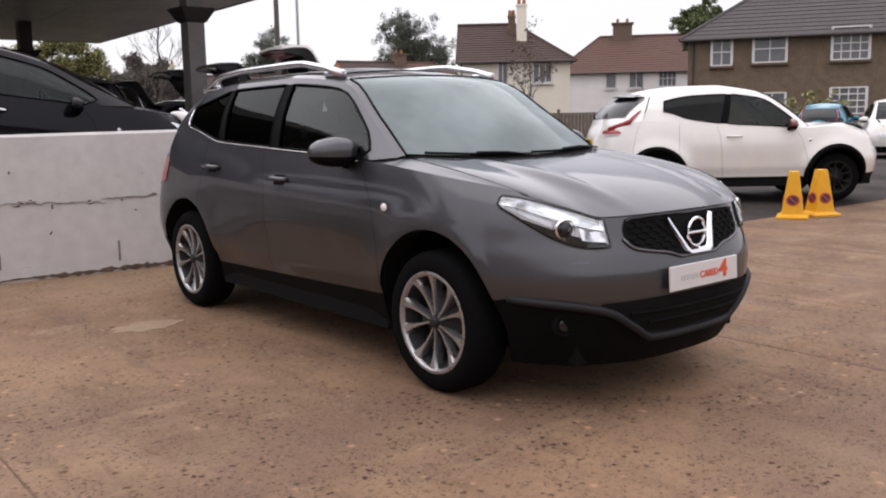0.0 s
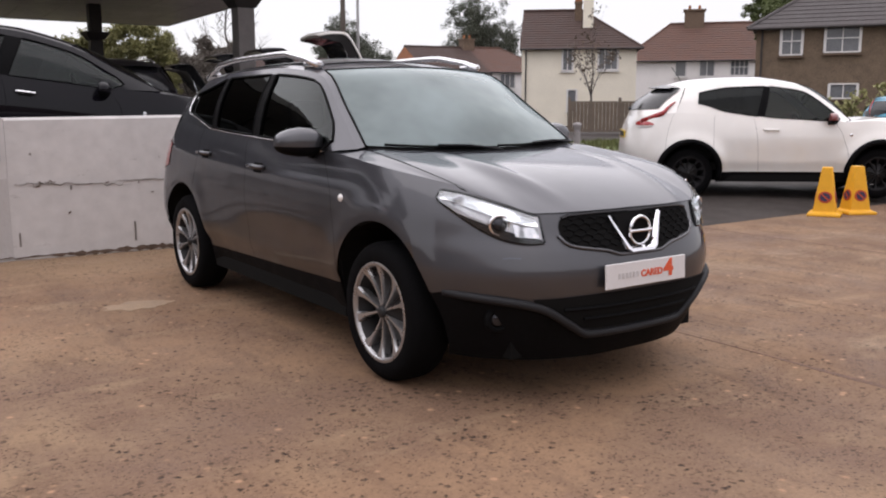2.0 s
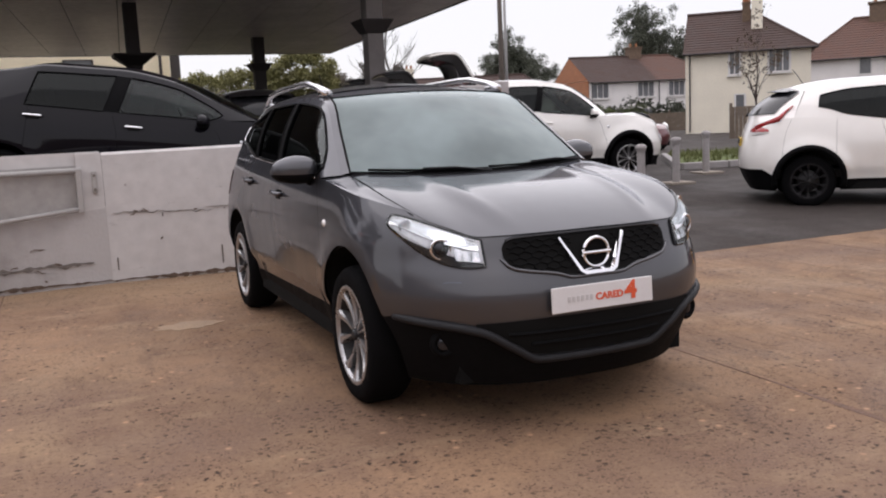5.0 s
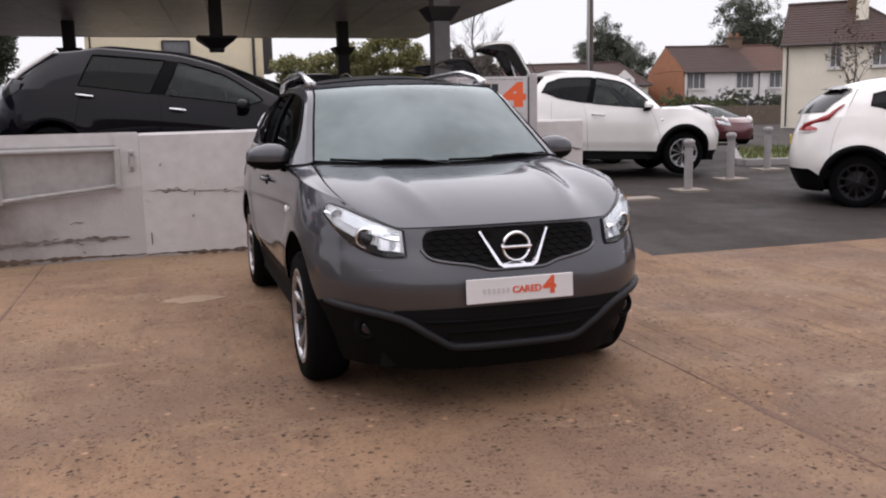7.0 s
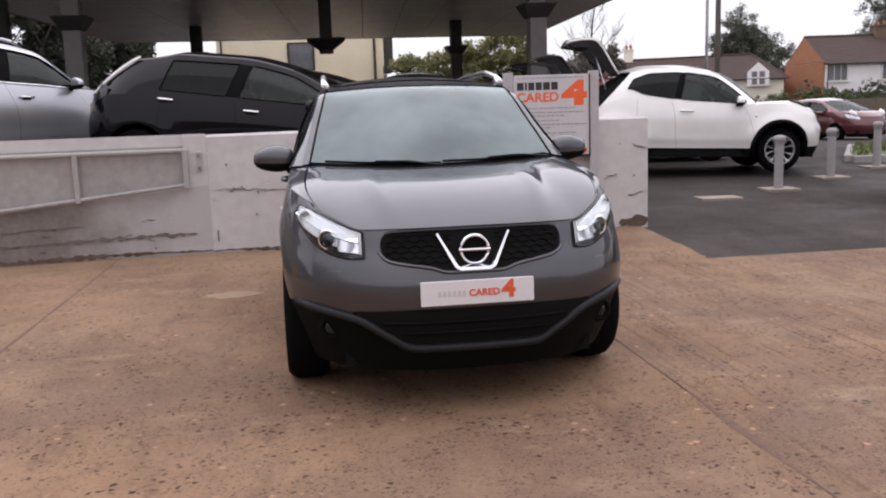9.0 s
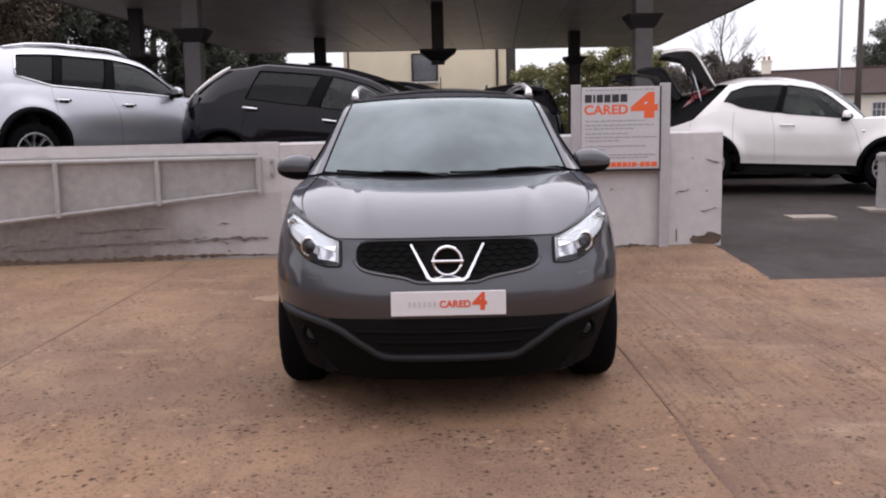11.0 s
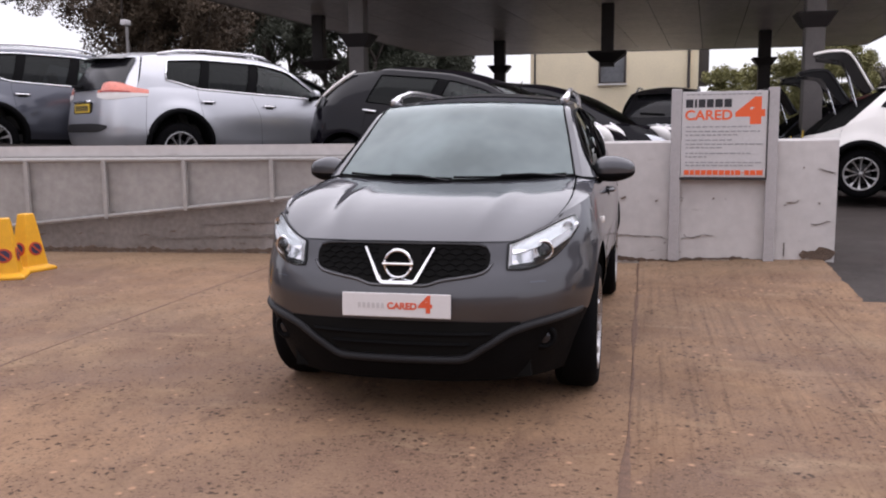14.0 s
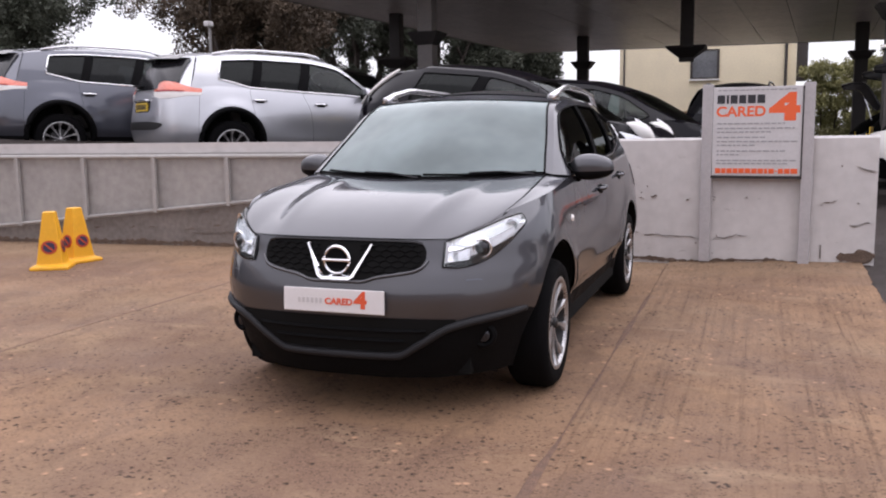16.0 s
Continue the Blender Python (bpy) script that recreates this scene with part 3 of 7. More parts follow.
    def flank(side):
        def at(v):
            q = qh + (qc - qh) * v
            return pt(S, q, S["z_at"](top, q), side)
        return at

    def swell(u, v):
        c = abs(2 * u - 1)
        z = k["hood_crown"] * (1 - c ** 3) * math.sin(math.pi * min(1, v * 0.93 + 0.05)) ** 0.8
        ridge = 0.30 + 0.22 * v
        z += k["ridge"] * math.exp(-((c - ridge) / 0.06) ** 2) * math.sin(math.pi * v) ** 0.8
        z += 0.6 * k["ridge"] * max(0, min(1, (ridge - c) / 0.10)) * math.sin(math.pi * v) ** 0.8
        return Vector((0, -0.01 * (1 - c * c) * (1 - v), z))

    hood = coons(nose, cowl_line, flank(1), flank(-1), swell)
    us = k["hood_edge"]
    if k.get("bonnet", True):
        part("bonnet", grid(lambda u, v: hood(us + 0.004 + (1 - 2 * us - 0.008) * u, v), 18 * f, 12 * f), P, car, smooth=True, out=core)
    part("wing_top", grid(lambda u, v: hood(us * u, v), 4, 12 * f), P, car, smooth=True, out=core)
    part("wing_top", grid(lambda u, v: hood(1 - us + us * u, v), 4, 12 * f), P, car, smooth=True, out=core)
    part("engine_bay", grid(lambda u, v: hood(0.02 + 0.96 * u, 0.02 + 0.98 * v) + Vector((0, 0.012, -0.03)), 12, 8), M_ROCKER_DIRT, car)
    part("cowl_panel", grid(lambda u, v: cowl_line(u) * (1 - v) + (base(min(1, max(0, 0.5 - 0.5 * (1 - 2 * u) * corner.x / xa)))) * v - Vector((0, 0, 0.012 * (1 - v))), 18, 2), M_PLASTIC, car, smooth=True)
    # tailgate
    ql = S["q_of_y"](k["house"][-1][0], 1.0)

    def sill_line(u):
        q = ql + (3 - ql) * (1 - abs(1 - 2 * u))
        z = S["z_at"](top, q)
        return pt(S, q, z, 1 if u <= 0.5 else -1)

    gate = coons(back, sill_line, lambda v: inner(last) * (1 - v) + belt(last) * v, lambda v: (inner(last) * (1 - v) + belt(last) * v) * flipx,
                 lambda u, v: Vector((0, k["gate_bulge"], 0)) * (math.sin(math.pi * v) * math.sin(math.pi * u) ** 0.6))
    if k.get("open_gate"):
        hinge = back(0.5)
        run = [(0.0, 0.0), (0.13, 0.20), (0.25, 0.39), (0.34, 0.50), (0.44, 0.545), (0.62, 0.54), (0.82, 0.50)]

        def rail(u, v, o):
            """A point of the raised gate: u across, v from hinge to handle, o below its outer face."""
            a, b = (spline(*[(n, r[c]) for n, r in enumerate(run)])(v * 6) for c in (0, 1))
            hw = xr.x * (1.0 + 0.06 * v)
            return Vector((hw * (1 - 2 * u), hinge.y + a + 0.85 * o * (1 - v), hinge.z + b - (0.42 + 0.5 * v) * o - 0.03 * (1 - 2 * u) ** 2))

        lid = bmesh.new()
        deep = lambda v: 0.06 + 0.17 * math.sin(math.pi * min(1, 0.12 + 0.9 * v)) ** 0.8  # noqa: E731
        add_grid(lid, lambda u, v: rail(0.02 + 0.96 * u, v, deep(v)), 8, 18, True)
        for u0, fl in ((0.02, True), (0.98, False)):
            add_grid(lid, lambda u, v: rail(u0, v, 0.012 + (deep(v) - 0.012) * u), 2, 18, fl)
        add_grid(lid, lambda u, v: rail(0.02 + 0.96 * u, 1.0, 0.012 + (deep(1) - 0.012) * v), 8, 2)
        gate_paint = P if k.get("gate_mat") is None else k["gate_mat"]
        tg = part("tailgate", lid, M_GLOSSBLACK, car, "raised open tailgate with dark lining", smooth=False)
        part("gate_skin", grid(lambda u, v: rail(u, 0.50 + 0.50 * v, 0.0), 8, 10), gate_paint, tg, solid=0.014)
        part("gate_glass", grid(lambda u, v: rail(0.02 + 0.96 * u, 0.02 + 0.47 * v, 0.0), 6, 8), M_GLOSSBLACK, tg, "dark rear glass", solid=0.012)
        edge = [rail(0, v / 12, 0.02) for v in range(13)] + [rail(u / 6, 1, 0.02) for u in range(1, 6)] + [rail(1, 1 - v / 12, 0.02) for v in range(13)]
        part("gate_edge", tube(edge, 0.018, 6), gate_paint, tg, smooth=True)
        for sd in (0.04, 0.96):
            p = rail(sd, 0.45, 0.20)
            part("gas_strut", tube([(p.x, hinge.y + 0.16, hinge.z - 0.42), p], 0.012, 6), M_RAIL, tg)
        part("boot_lining", grid(lambda u, v: gate(0.03 + 0.94 * u, 0.02 + 0.96 * v) + Vector((0, -0.12, 0)), 8, 4), M_ROCKER_DIRT, car, "dark open boot")
    else:
        part("tailgate", grid(gate, 14, 8), P, car, smooth=True, out=core)
    if not k.get("open_gate"):
        part("rear_window", grid(lambda u, v: gate(0.5 + (0.94 - 0.12 * v) * (u - 0.5), 0.06 + k.get("rear_glass", 0.66) * v) + Vector((0, 0.010, 0.004)) + Vector((0.012 * (1 - 2 * u), 0, 0)), 16, 6), M_GLOSSBLACK, car, "dark glass", smooth=True, out=core)
    # wheels, mirrors, handles, lamps
    for wy, style in zip((k["fo"], k["fo"] + k["wb"]), (k["wheel"], k["wheel"])):
        for side in (1, -1):
            wheel(car, side * (W - 0.006 - k["tyre_w"] / 2 - k.get("tuck", 0.0)), wy, k["r"], k["tyre_w"], k["rim_r"], side, style)
    mx, my, mz = k["mirror"]
    for side in (1, -1):
        sph = []
        for hi in (True, False):
            bm = bmesh.new()
            bmesh.ops.create_uvsphere(bm, u_segments=20, v_segments=14, radius=1)
            cut = -0.15
            bmesh.ops.bisect_plane(bm, geom=[*bm.verts, *bm.edges, *bm.faces], plane_co=(0, 0, cut), plane_no=(0, 0, 1), clear_inner=hi, clear_outer=not hi)
            for v in bm.verts:
                x, y, z = (math.copysign(abs(c) ** 0.72, c) for c in v.co)
                taper = 1 - 0.24 * max(0, x)
                v.co = ((mx + x * 0.126) * side, my + (0.8 * y if y < 0 else 0.45 * y) * 0.10 + 0.03 * x, mz + z * 0.086 * taper * (1.0 if z > 0 else 0.85))
            bmesh.ops.recalc_face_normals(bm, faces=bm.faces)
            sph.append(bm)
        mir = part("door_mirror", sph[0], k["mirror_paint"], car, smooth=True)
        part("mirror_foot_shell", sph[1], M_PLASTIC, mir, "black plastic", smooth=True)
        part("mirror_arm", box((side * (mx - 0.15), my + 0.01, mz - 0.06), (0.16, 0.06, 0.05)), M_PLASTIC, mir, bevel=0.015)
        for hy_, hz_ in k["handles"]:
            x = S["half"](hy_, hz_)
            hnd = part("door_handle", tube([(side * (x + 0.002), hy_ - 0.10, hz_), (side * (x + 0.035), hy_ - 0.08, hz_ + 0.002), (side * (x + 0.04), hy_, hz_ + 0.004), (side * (x + 0.035), hy_ + 0.08, hz_ + 0.004), (side * (x + 0.002), hy_ + 0.10, hz_ + 0.004)], 0.014, 8), k["handle_mat"], car, smooth=True)
            # flat patch on the skin; its dark default colour paints the recess shade
            part("handle_recess", grid(lambda u, v: Vector((side * (S["half"](hy_ - 0.06 + 0.12 * u, hz_ - 0.035 + 0.06 * v) + 0.003), hy_ - 0.06 + 0.12 * u, hz_ - 0.035 + 0.06 * v)), 4, 3, flip=side < 0), k.get("recess", M_ROCKER_DIRT), hnd)
    # cabin
    part("dashboard", box((0, k["house"][0][0] + 0.28, za - 0.13), (xa * 2.0, 0.52, 0.20), rot("X", 8)), M_DASH, car, bevel=0.06)
    part("cabin_floor", box((0, 2.5, 0.42), (1.35, 2.6, 0.10)), M_INTERIOR, car)
    part("headlining", grid(lambda u, v: roof(0.04 + 0.92 * u, 0.02 + 0.96 * v) - Vector((0, 0, 0.035)), 8, 8), M_INTERIOR, car)
    sy = k["house"][0][0] + 0.85
    for sx in (-0.37, 0.37):
        seat(car, sx, sy, 0.50)
    part("rear_bench", box((0, sy + 0.95, 0.62), (1.25, 0.5, 0.2)), M_INTERIOR, car, bevel=0.05)
    part("rear_backrest", box((0, sy + 1.28, 0.92), (1.25, 0.14, 0.56), rot("X", -16)), M_INTERIOR, car, bevel=0.05)
    tor = bmesh.new()
    wm = Matrix.Translation((-0.37, sy - 0.38, za - 0.10)) @ Matrix.Rotation(radians(66), 4, "X")
    add_tube(tor, [wm @ Vector((0.18 * math.cos(a * math.pi / 12), 0.18 * math.sin(a * math.pi / 12), 0)) for a in range(25)], 0.016, 6)
    add_box(tor, wm.translation, (0.30, 0.03, 0.06), rot("X", 66))
    part("steering_wheel", tor, M_DASH, car, smooth=True)
    return car, S, dict(last=last, hood=hood, roof=roof, gate=gate, ws=ws, upper=upper, belt=belt, inner=inner, base=base)

# ---- ground, yard, wall, canopy ----


def wall_y(x):
    """The line of the wall's face."""
    return 5.30 if x > 2.92 else (5.655 - 0.076 * (x + 1.75) if x > -1.75 else max(4.0, 5.655 + 0.0849 * (x + 1.75)))


def lift(x, y):
    """Height of the tarmac: it climbs gently away from the yard, and as a ramp behind the wall."""
    z = 0.042 * max(0.0, min(y, 10.5) - 3.2) * min(1.0, max(0.0, (y - 3.6) / 0.4))
    z *= min(1.0, max(0.0, (22.0 - y) / 7.0)) * min(1.0, max(0.0, (22.0 - x) / 6.0))   # it falls again towards the road
    d = y - wall_y(x)
    if d < 0.06:
        z *= min(1.0, max(0.0, (x - 0.8) / 2.0))
    else:
        z += 0.125 * max(0.0, 1.6 - max(x, -9.5)) * min(1.0, d / 0.15)
    return z


def ground_mat(name, a, b, dark, pit, big, fine, rough, speck, stain=None, grooves=False, grit=None):
    """Concrete or tarmac: blotches, aggregate, pits and long smears."""
    m = bpy.data.materials.new(name)
    m.use_nodes = True
    nt = m.node_tree
    bs = nt.nodes["Principled BSDF"]
    bs.inputs["Specular IOR Level"].default_value = 0.2
    geo = nt.nodes.new("ShaderNodeNewGeometry")

    def tex(scale, detail=6, rough_=0.6, stretch=None):
        n = nt.nodes.new("ShaderNodeTexNoise")
        n.inputs["Scale"].default_value, n.inputs["Detail"].default_value, n.inputs["Roughness"].default_value = scale, detail, rough_
        if stretch:
            mp = nt.nodes.new("ShaderNodeMapping")
            mp.inputs["Scale"].default_value = stretch
            nt.links.new(geo.outputs["Position"], mp.inputs[0])
            nt.links.new(mp.outputs[0], n.inputs["Vector"])
        else:
            nt.links.new(geo.outputs["Position"], n.inputs["Vector"])
        return n.outputs[0]

    def ramp(v, lo, hi):
        r = nt.nodes.new("ShaderNodeMapRange")
        r.inputs[1].default_value, r.inputs[2].default_value = lo, hi
        nt.links.new(v, r.inputs[0])
        return r.outputs[0]

    def mix(fac, c1, c2):
        x = nt.nodes.new("ShaderNodeMix")
        x.data_type = "RGBA"
        nt.links.new(fac, x.inputs[0])
        for s, c in ((6, c1), (7, c2)):
            if isinstance(c, tuple):
                x.inputs[s].default_value = (*c, 1)
            else:
                nt.links.new(c, x.inputs[s])
        return x.outputs[2]

    col = mix(ramp(tex(big), 0.40, 0.60), a, b)
    if grit:
        col = mix(ramp(tex(big * 0.45, 6, 0.6), 0.50, 0.66), col, tuple(c * 0.98 for c in grit))
    col = mix(ramp(tex(big * 3.1, 8, 0.7, (1.0, 0.35, 1.0)), 0.52, 0.72), col, dark)
    if stain:
        col = mix(ramp(tex(big * 0.62, 9, 0.68), 0.47, 0.62), col, stain)
        col = mix(ramp(tex(big * 6.5, 5, 0.7), 0.56, 0.74), col, stain)
    if grooves:
        col = mix(ramp(tex(1.0, 7, 0.7, (26.0, 0.5, 1.0)), 0.50, 0.70), col, tuple(c * 0.62 for c in b))
    col = mix(ramp(tex(fine, 4, 0.7), 0.54, 0.84), col, tuple(min(1, c * 1.35) for c in a))
    col = mix(ramp(tex(fine * 0.55, 5, 0.75), 0.48, 0.26), col, tuple(c * 0.72 for c in b))
    if grit:                                     # sandy dust swept towards the wall
        sp = nt.nodes.new("ShaderNodeSeparateXYZ")
        nt.links.new(geo.outputs["Position"], sp.inputs[0])
        ma = nt.nodes.new("ShaderNodeMath")
        ma.operation = "MULTIPLY_ADD"
        ma.inputs[1].default_value = 2.6
        nt.links.new(tex(0.9, 7, 0.65, (0.6, 1.6, 1.0)), ma.inputs[0])
        nt.links.new(sp.outputs[1], ma.inputs[2])
        col = mix(ramp(ma.outputs[0], 5.4, 7.0), col, grit)
        col = mix(ramp(tex(2.3, 8, 0.7, (0.35, 1.0, 1.0)), 0.56, 0.70), col, grit)
    # crumbling surface: ragged dark flecks, thicker in some places
    fleck = nt.nodes.new("ShaderNodeMath")
    fleck.operation = "MULTIPLY"
    nt.links.new(ramp(tex(pit * 1.5, 5, 0.72, (1.0, 1.5, 1.0)), 0.575, 0.66), fleck.inputs[0])
    nt.links.new(ramp(tex(0.9, 5, 0.65), 0.36, 0.60), fleck.inputs[1])
    col = mix(fleck.outputs[0], col, tuple(c * 0.62 for c in dark))
    # ragged pits in two sizes
    wob = nt.nodes.new("ShaderNodeTexNoise")
    wob.inputs["Scale"].default_value, wob.inputs["Detail"].default_value = pit * 2.2, 3
    nt.links.new(geo.outputs["Position"], wob.inputs["Vector"])
    bent = nt.nodes.new("ShaderNodeVectorMath")
    bent.operation = "MULTIPLY_ADD"
    bent.inputs[1].default_value = (0.9 / pit,) * 3
    nt.links.new(wob.outputs["Color"], bent.inputs[0])
    nt.links.new(geo.outputs["Position"], bent.inputs[2])
    v2 = nt.nodes.new("ShaderNodeTexVoronoi")
    v2.inputs["Scale"].default_value = pit * 2.4
    nt.links.new(bent.outputs[0], v2.inputs["Vector"])
    k2 = nt.nodes.new("ShaderNodeMath")
    k2.operation = "MULTIPLY"
    nt.links.new(ramp(v2.outputs["Distance"], 0.32, 0.16), k2.inputs[0])
    nt.links.new(ramp(tex(pit * 0.2, 5, 0.7), 0.41, 0.52), k2.inputs[1])
    col = mix(k2.outputs[0], col, tuple(c * 0.52 for c in dark))
    vo = nt.nodes.new("ShaderNodeTexVoronoi")
    vo.inputs["Scale"].default_value = pit
    vo.inputs["Randomness"].default_value = 1.0
    nt.links.new(bent.outputs[0], vo.inputs["Vector"])
    mask = nt.nodes.new("ShaderNodeMath")
    mask.operation = "MULTIPLY"
    nt.links.new(ramp(vo.outputs["Distance"], 0.30, 0.15), mask.inputs[0])
    nt.links.new(ramp(tex(pit * 0.13, 5, 0.7), 0.44, 0.55), mask.inputs[1])
    col = mix(mask.outputs[0], col, tuple(c * 0.34 for c in dark))
    vs = nt.nodes.new("ShaderNodeTexVoronoi")
    vs.inputs["Scale"].default_value = speck
    nt.links.new(geo.outputs["Position"], vs.inputs["Vector"])
    m2 = nt.nodes.new("ShaderNodeMath")
    m2.operation = "MULTIPLY"
    nt.links.new(ramp(vs.outputs["Distance"], 0.22, 0.10), m2.inputs[0])
    nt.links.new(ramp(tex(speck * 0.3, 2), 0.53, 0.60), m2.inputs[1])
    col = mix(m2.outputs[0], col, tuple(min(1, c * 2.0) for c in b))
    nt.links.new(col, bs.inputs["Base Color"])
    rr = nt.nodes.new("ShaderNodeMapRange")
    rr.inputs[1].default_value, rr.inputs[2].default_value = 0.35, 0.65
    rr.inputs[3].default_value, rr.inputs[4].default_value = rough - 0.16, rough + 0.12
    nt.links.new(tex(big * 1.7), rr.inputs[0])
    nt.links.new(rr.outputs[0], bs.inputs["Roughness"])
    hsum = nt.nodes.new("ShaderNodeMath")
    hsum.operation = "SUBTRACT"
    nt.links.new(tex(fine, 6, 0.75), hsum.inputs[0])
    nt.links.new(mask.outputs[0], hsum.inputs[1])
    bp = nt.nodes.new("ShaderNodeBump")
    bp.inputs["Strength"].default_value, bp.inputs["Distance"].default_value = 0.35, 0.010
    nt.links.new(hsum.outputs[0], bp.inputs["Height"])
    nt.links.new(bp.outputs[0], bs.inputs["Normal"])
    return m


M_CONCRETE = ground_mat("yard_concrete", (0.262, 0.163, 0.099), (0.186, 0.112, 0.069), (0.110, 0.066, 0.044), 19, 0.8, 70, 0.80, 11, (0.165, 0.102, 0.070), False, (0.278, 0.190, 0.120))
M_CONCRETE_RAKED = ground_mat("raked_concrete", (0.258, 0.161, 0.097), (0.184, 0.111, 0.069), (0.114, 0.070, 0.047), 19, 0.8, 70, 0.78, 11, (0.160, 0.100, 0.070), True, (0.265, 0.182, 0.116))
M_TARMAC = ground_mat("tarmac", (0.050, 0.041, 0.037), (0.038, 0.031, 0.028), (0.026, 0.021, 0.019), 22, 0.5, 90, 0.80, 14)
M_PATCH = mat("pale_mortar", (0.27, 0.19, 0.125), 0.85, vary=0.22, scale=9, bump=0.4, bump_scale=80)
M_JOINT = mat("joint_dirt", (0.140, 0.084, 0.058), 0.95, vary=0.35, scale=18, bump=0.5, bump_scale=120)
M_GRASS_SOIL = mat("verge_soil", (0.10, 0.13, 0.035), 0.95, vary=0.3, scale=6)


def make_ground():
    xs = [-900, -300, -100, -40, *np.arange(-20, 30.1, 1.0), 45, 70, 110, 300, 900]
    ys = [-900, -300, -80, -30, -15, -8, -2, 2, 3.2, 3.7, 4.5, "w0", "w1", *np.arange(6.5, 20, 1.0), 26, 34, 45, 70, 110, 300, 900]
    bm = bmesh.new()
    at = lambda x, y: wall_y(x) + 0.05 if y == "w0" else (wall_y(x) + 0.17 if y == "w1" else y)  # noqa: E731
    vs = [[bm.verts.new((x, at(x, y), lift(x, at(x, y)) - 0.012 - (0.05 if at(x, y) < 3.4 or (x < 2.5 and at(x, y) < wall_y(x) + 0.06) else 0))) for y in ys] for x in xs]
    for i in range(len(xs) - 1):
        for j in range(len(ys) - 1):
            bm.faces.new((vs[i][j], vs[i + 1][j], vs[i + 1][j + 1], vs[i][j + 1]))
    return tagged(part("ground", bm, M_TARMAC, smooth=True), "dark weathered tarmac ground", "ground", kind="structure")


ground = make_ground()


def make_yard():
    """The brown concrete yard in long bays, with dirt in the joints between them."""
    yard = part("pavement", box((0, -8, -0.045), (60, 23.2, 0.05)), M_JOINT)
    tagged(yard, "brown weathered concrete yard cast in long bays", "pavement", kind="structure")
    edges = [-30.0, -25.2, -21.45, -17.7, -13.95, -10.2, -6.45, -2.69, 1.06, 4.81, 8.56, 12.31, 16.06, 22, 30]
    for a, b in zip(edges, edges[1:]):
        y1 = (5.74 if b > -3 else (5.45 if b > -8 else 4.9)) if b < 1.2 else 3.62
        for y0, y2 in ((-19, -6.6), (-6.58, y1)):
            x0, x1 = a + 0.002, b - 0.002
            bm = bmesh.new()
            n = max(2, int((y2 - y0) / 0.5))
            prof = [(x0, -0.03), (x0, -0.004), (x0 + 0.004, 0.0)] + [(x0 + 0.02 + (x1 - x0 - 0.04) * t, 0.0) for t in (0.25, 0.5, 0.75)] + [(x1 - 0.004, 0.0), (x1, -0.004), (x1, -0.03)]
            rows = []
            for i in range(n + 1):
                y = y0 + (y2 - y0) * i / n
                wob = 0.006 * noise.noise(Vector((a, y * 1.7, 0)))
                rows.append([bm.verts.new((x + (wob if j < 3 or j > 5 else 0), y, z)) for j, (x, z) in enumerate(prof)])
            for ra, rb in zip(rows, rows[1:]):
                for j in range(len(prof) - 1):
                    bm.faces.new((ra[j], ra[j + 1], rb[j + 1], rb[j]))
            bmesh.ops.recalc_face_normals(bm, faces=bm.faces)
            part("concrete_bay", bm, M_CONCRETE_RAKED if a > 1.0 else M_CONCRETE, yard)
    # the tongue of concrete that runs on to the wall's end
    part("concrete_bay", grid(lambda u, v: Vector((1.066 + (1.75 + 0.05 * noise.noise(Vector((0, v * 9, 3)))) * u, 3.617 + 1.80 * v, lift(1.08 + 1.74 * u, 3.62 + 1.80 * v) + 0.0008 + 0.007 * min(1, 8 * v))), 8, 20), M_CONCRETE_RAKED, yard)
    # dirt that has filled the joints
    for jx, wid, seed in ((1.06, 0.022, 3), (-2.69, 0.016, 5), (-6.45, 0.016, 7), (4.81, 0.020, 9)):
        bm = bmesh.new()
        prev = None
        for i in range(241):
            y = -6.5 + (12.1 if jx < 1.2 and jx > -3 else 10.0) * i / 240
            w = wid * (0.18 + 2.6 * max(0.0, noise.noise(Vector((seed, y * 1.1, 0))) + 0.12) + 0.7 * abs(noise.noise(Vector((seed, y * 9.0, 4)))))
            c = jx + 0.010 * noise.noise(Vector((seed * 2, y * 1.3, 8)))
            cur = (bm.verts.new((c - w, y, -0.004)), bm.verts.new((c - w * 0.5, y, 0.002)), bm.verts.new((c + w * 0.6, y, 0.002)), bm.verts.new((c + w, y, -0.004)))
            if prev:
                for j in range(3):
                    bm.faces.new((prev[j], prev[j + 1], cur[j + 1], cur[j]))
            prev = cur
        bmesh.ops.recalc_face_normals(bm, faces=bm.faces)
        part("joint_filling", bm, M_JOINT, yard, "dark dirt along the joint")
    # pale repairs
    for cx, cy, rx, ry in ((-1.38, 3.27, 0.24, 0.13),):
        outline = [(cx + rx * math.cos(t) * (1 + 0.45 * noise.noise(Vector((cx, 2.2 * t, 1)))), cy + ry * math.sin(t) * (1 + 0.6 * noise.noise(Vector((cy, 2.6 * t, 5))))) for t in np.linspace(0, 2 * math.pi, 40, endpoint=False)]
        part("mortar_patch", prism(outline, -0.002, 0.003), M_PATCH, yard, "pale mortar repair")
    return yard


make_yard()

# the white retaining wall


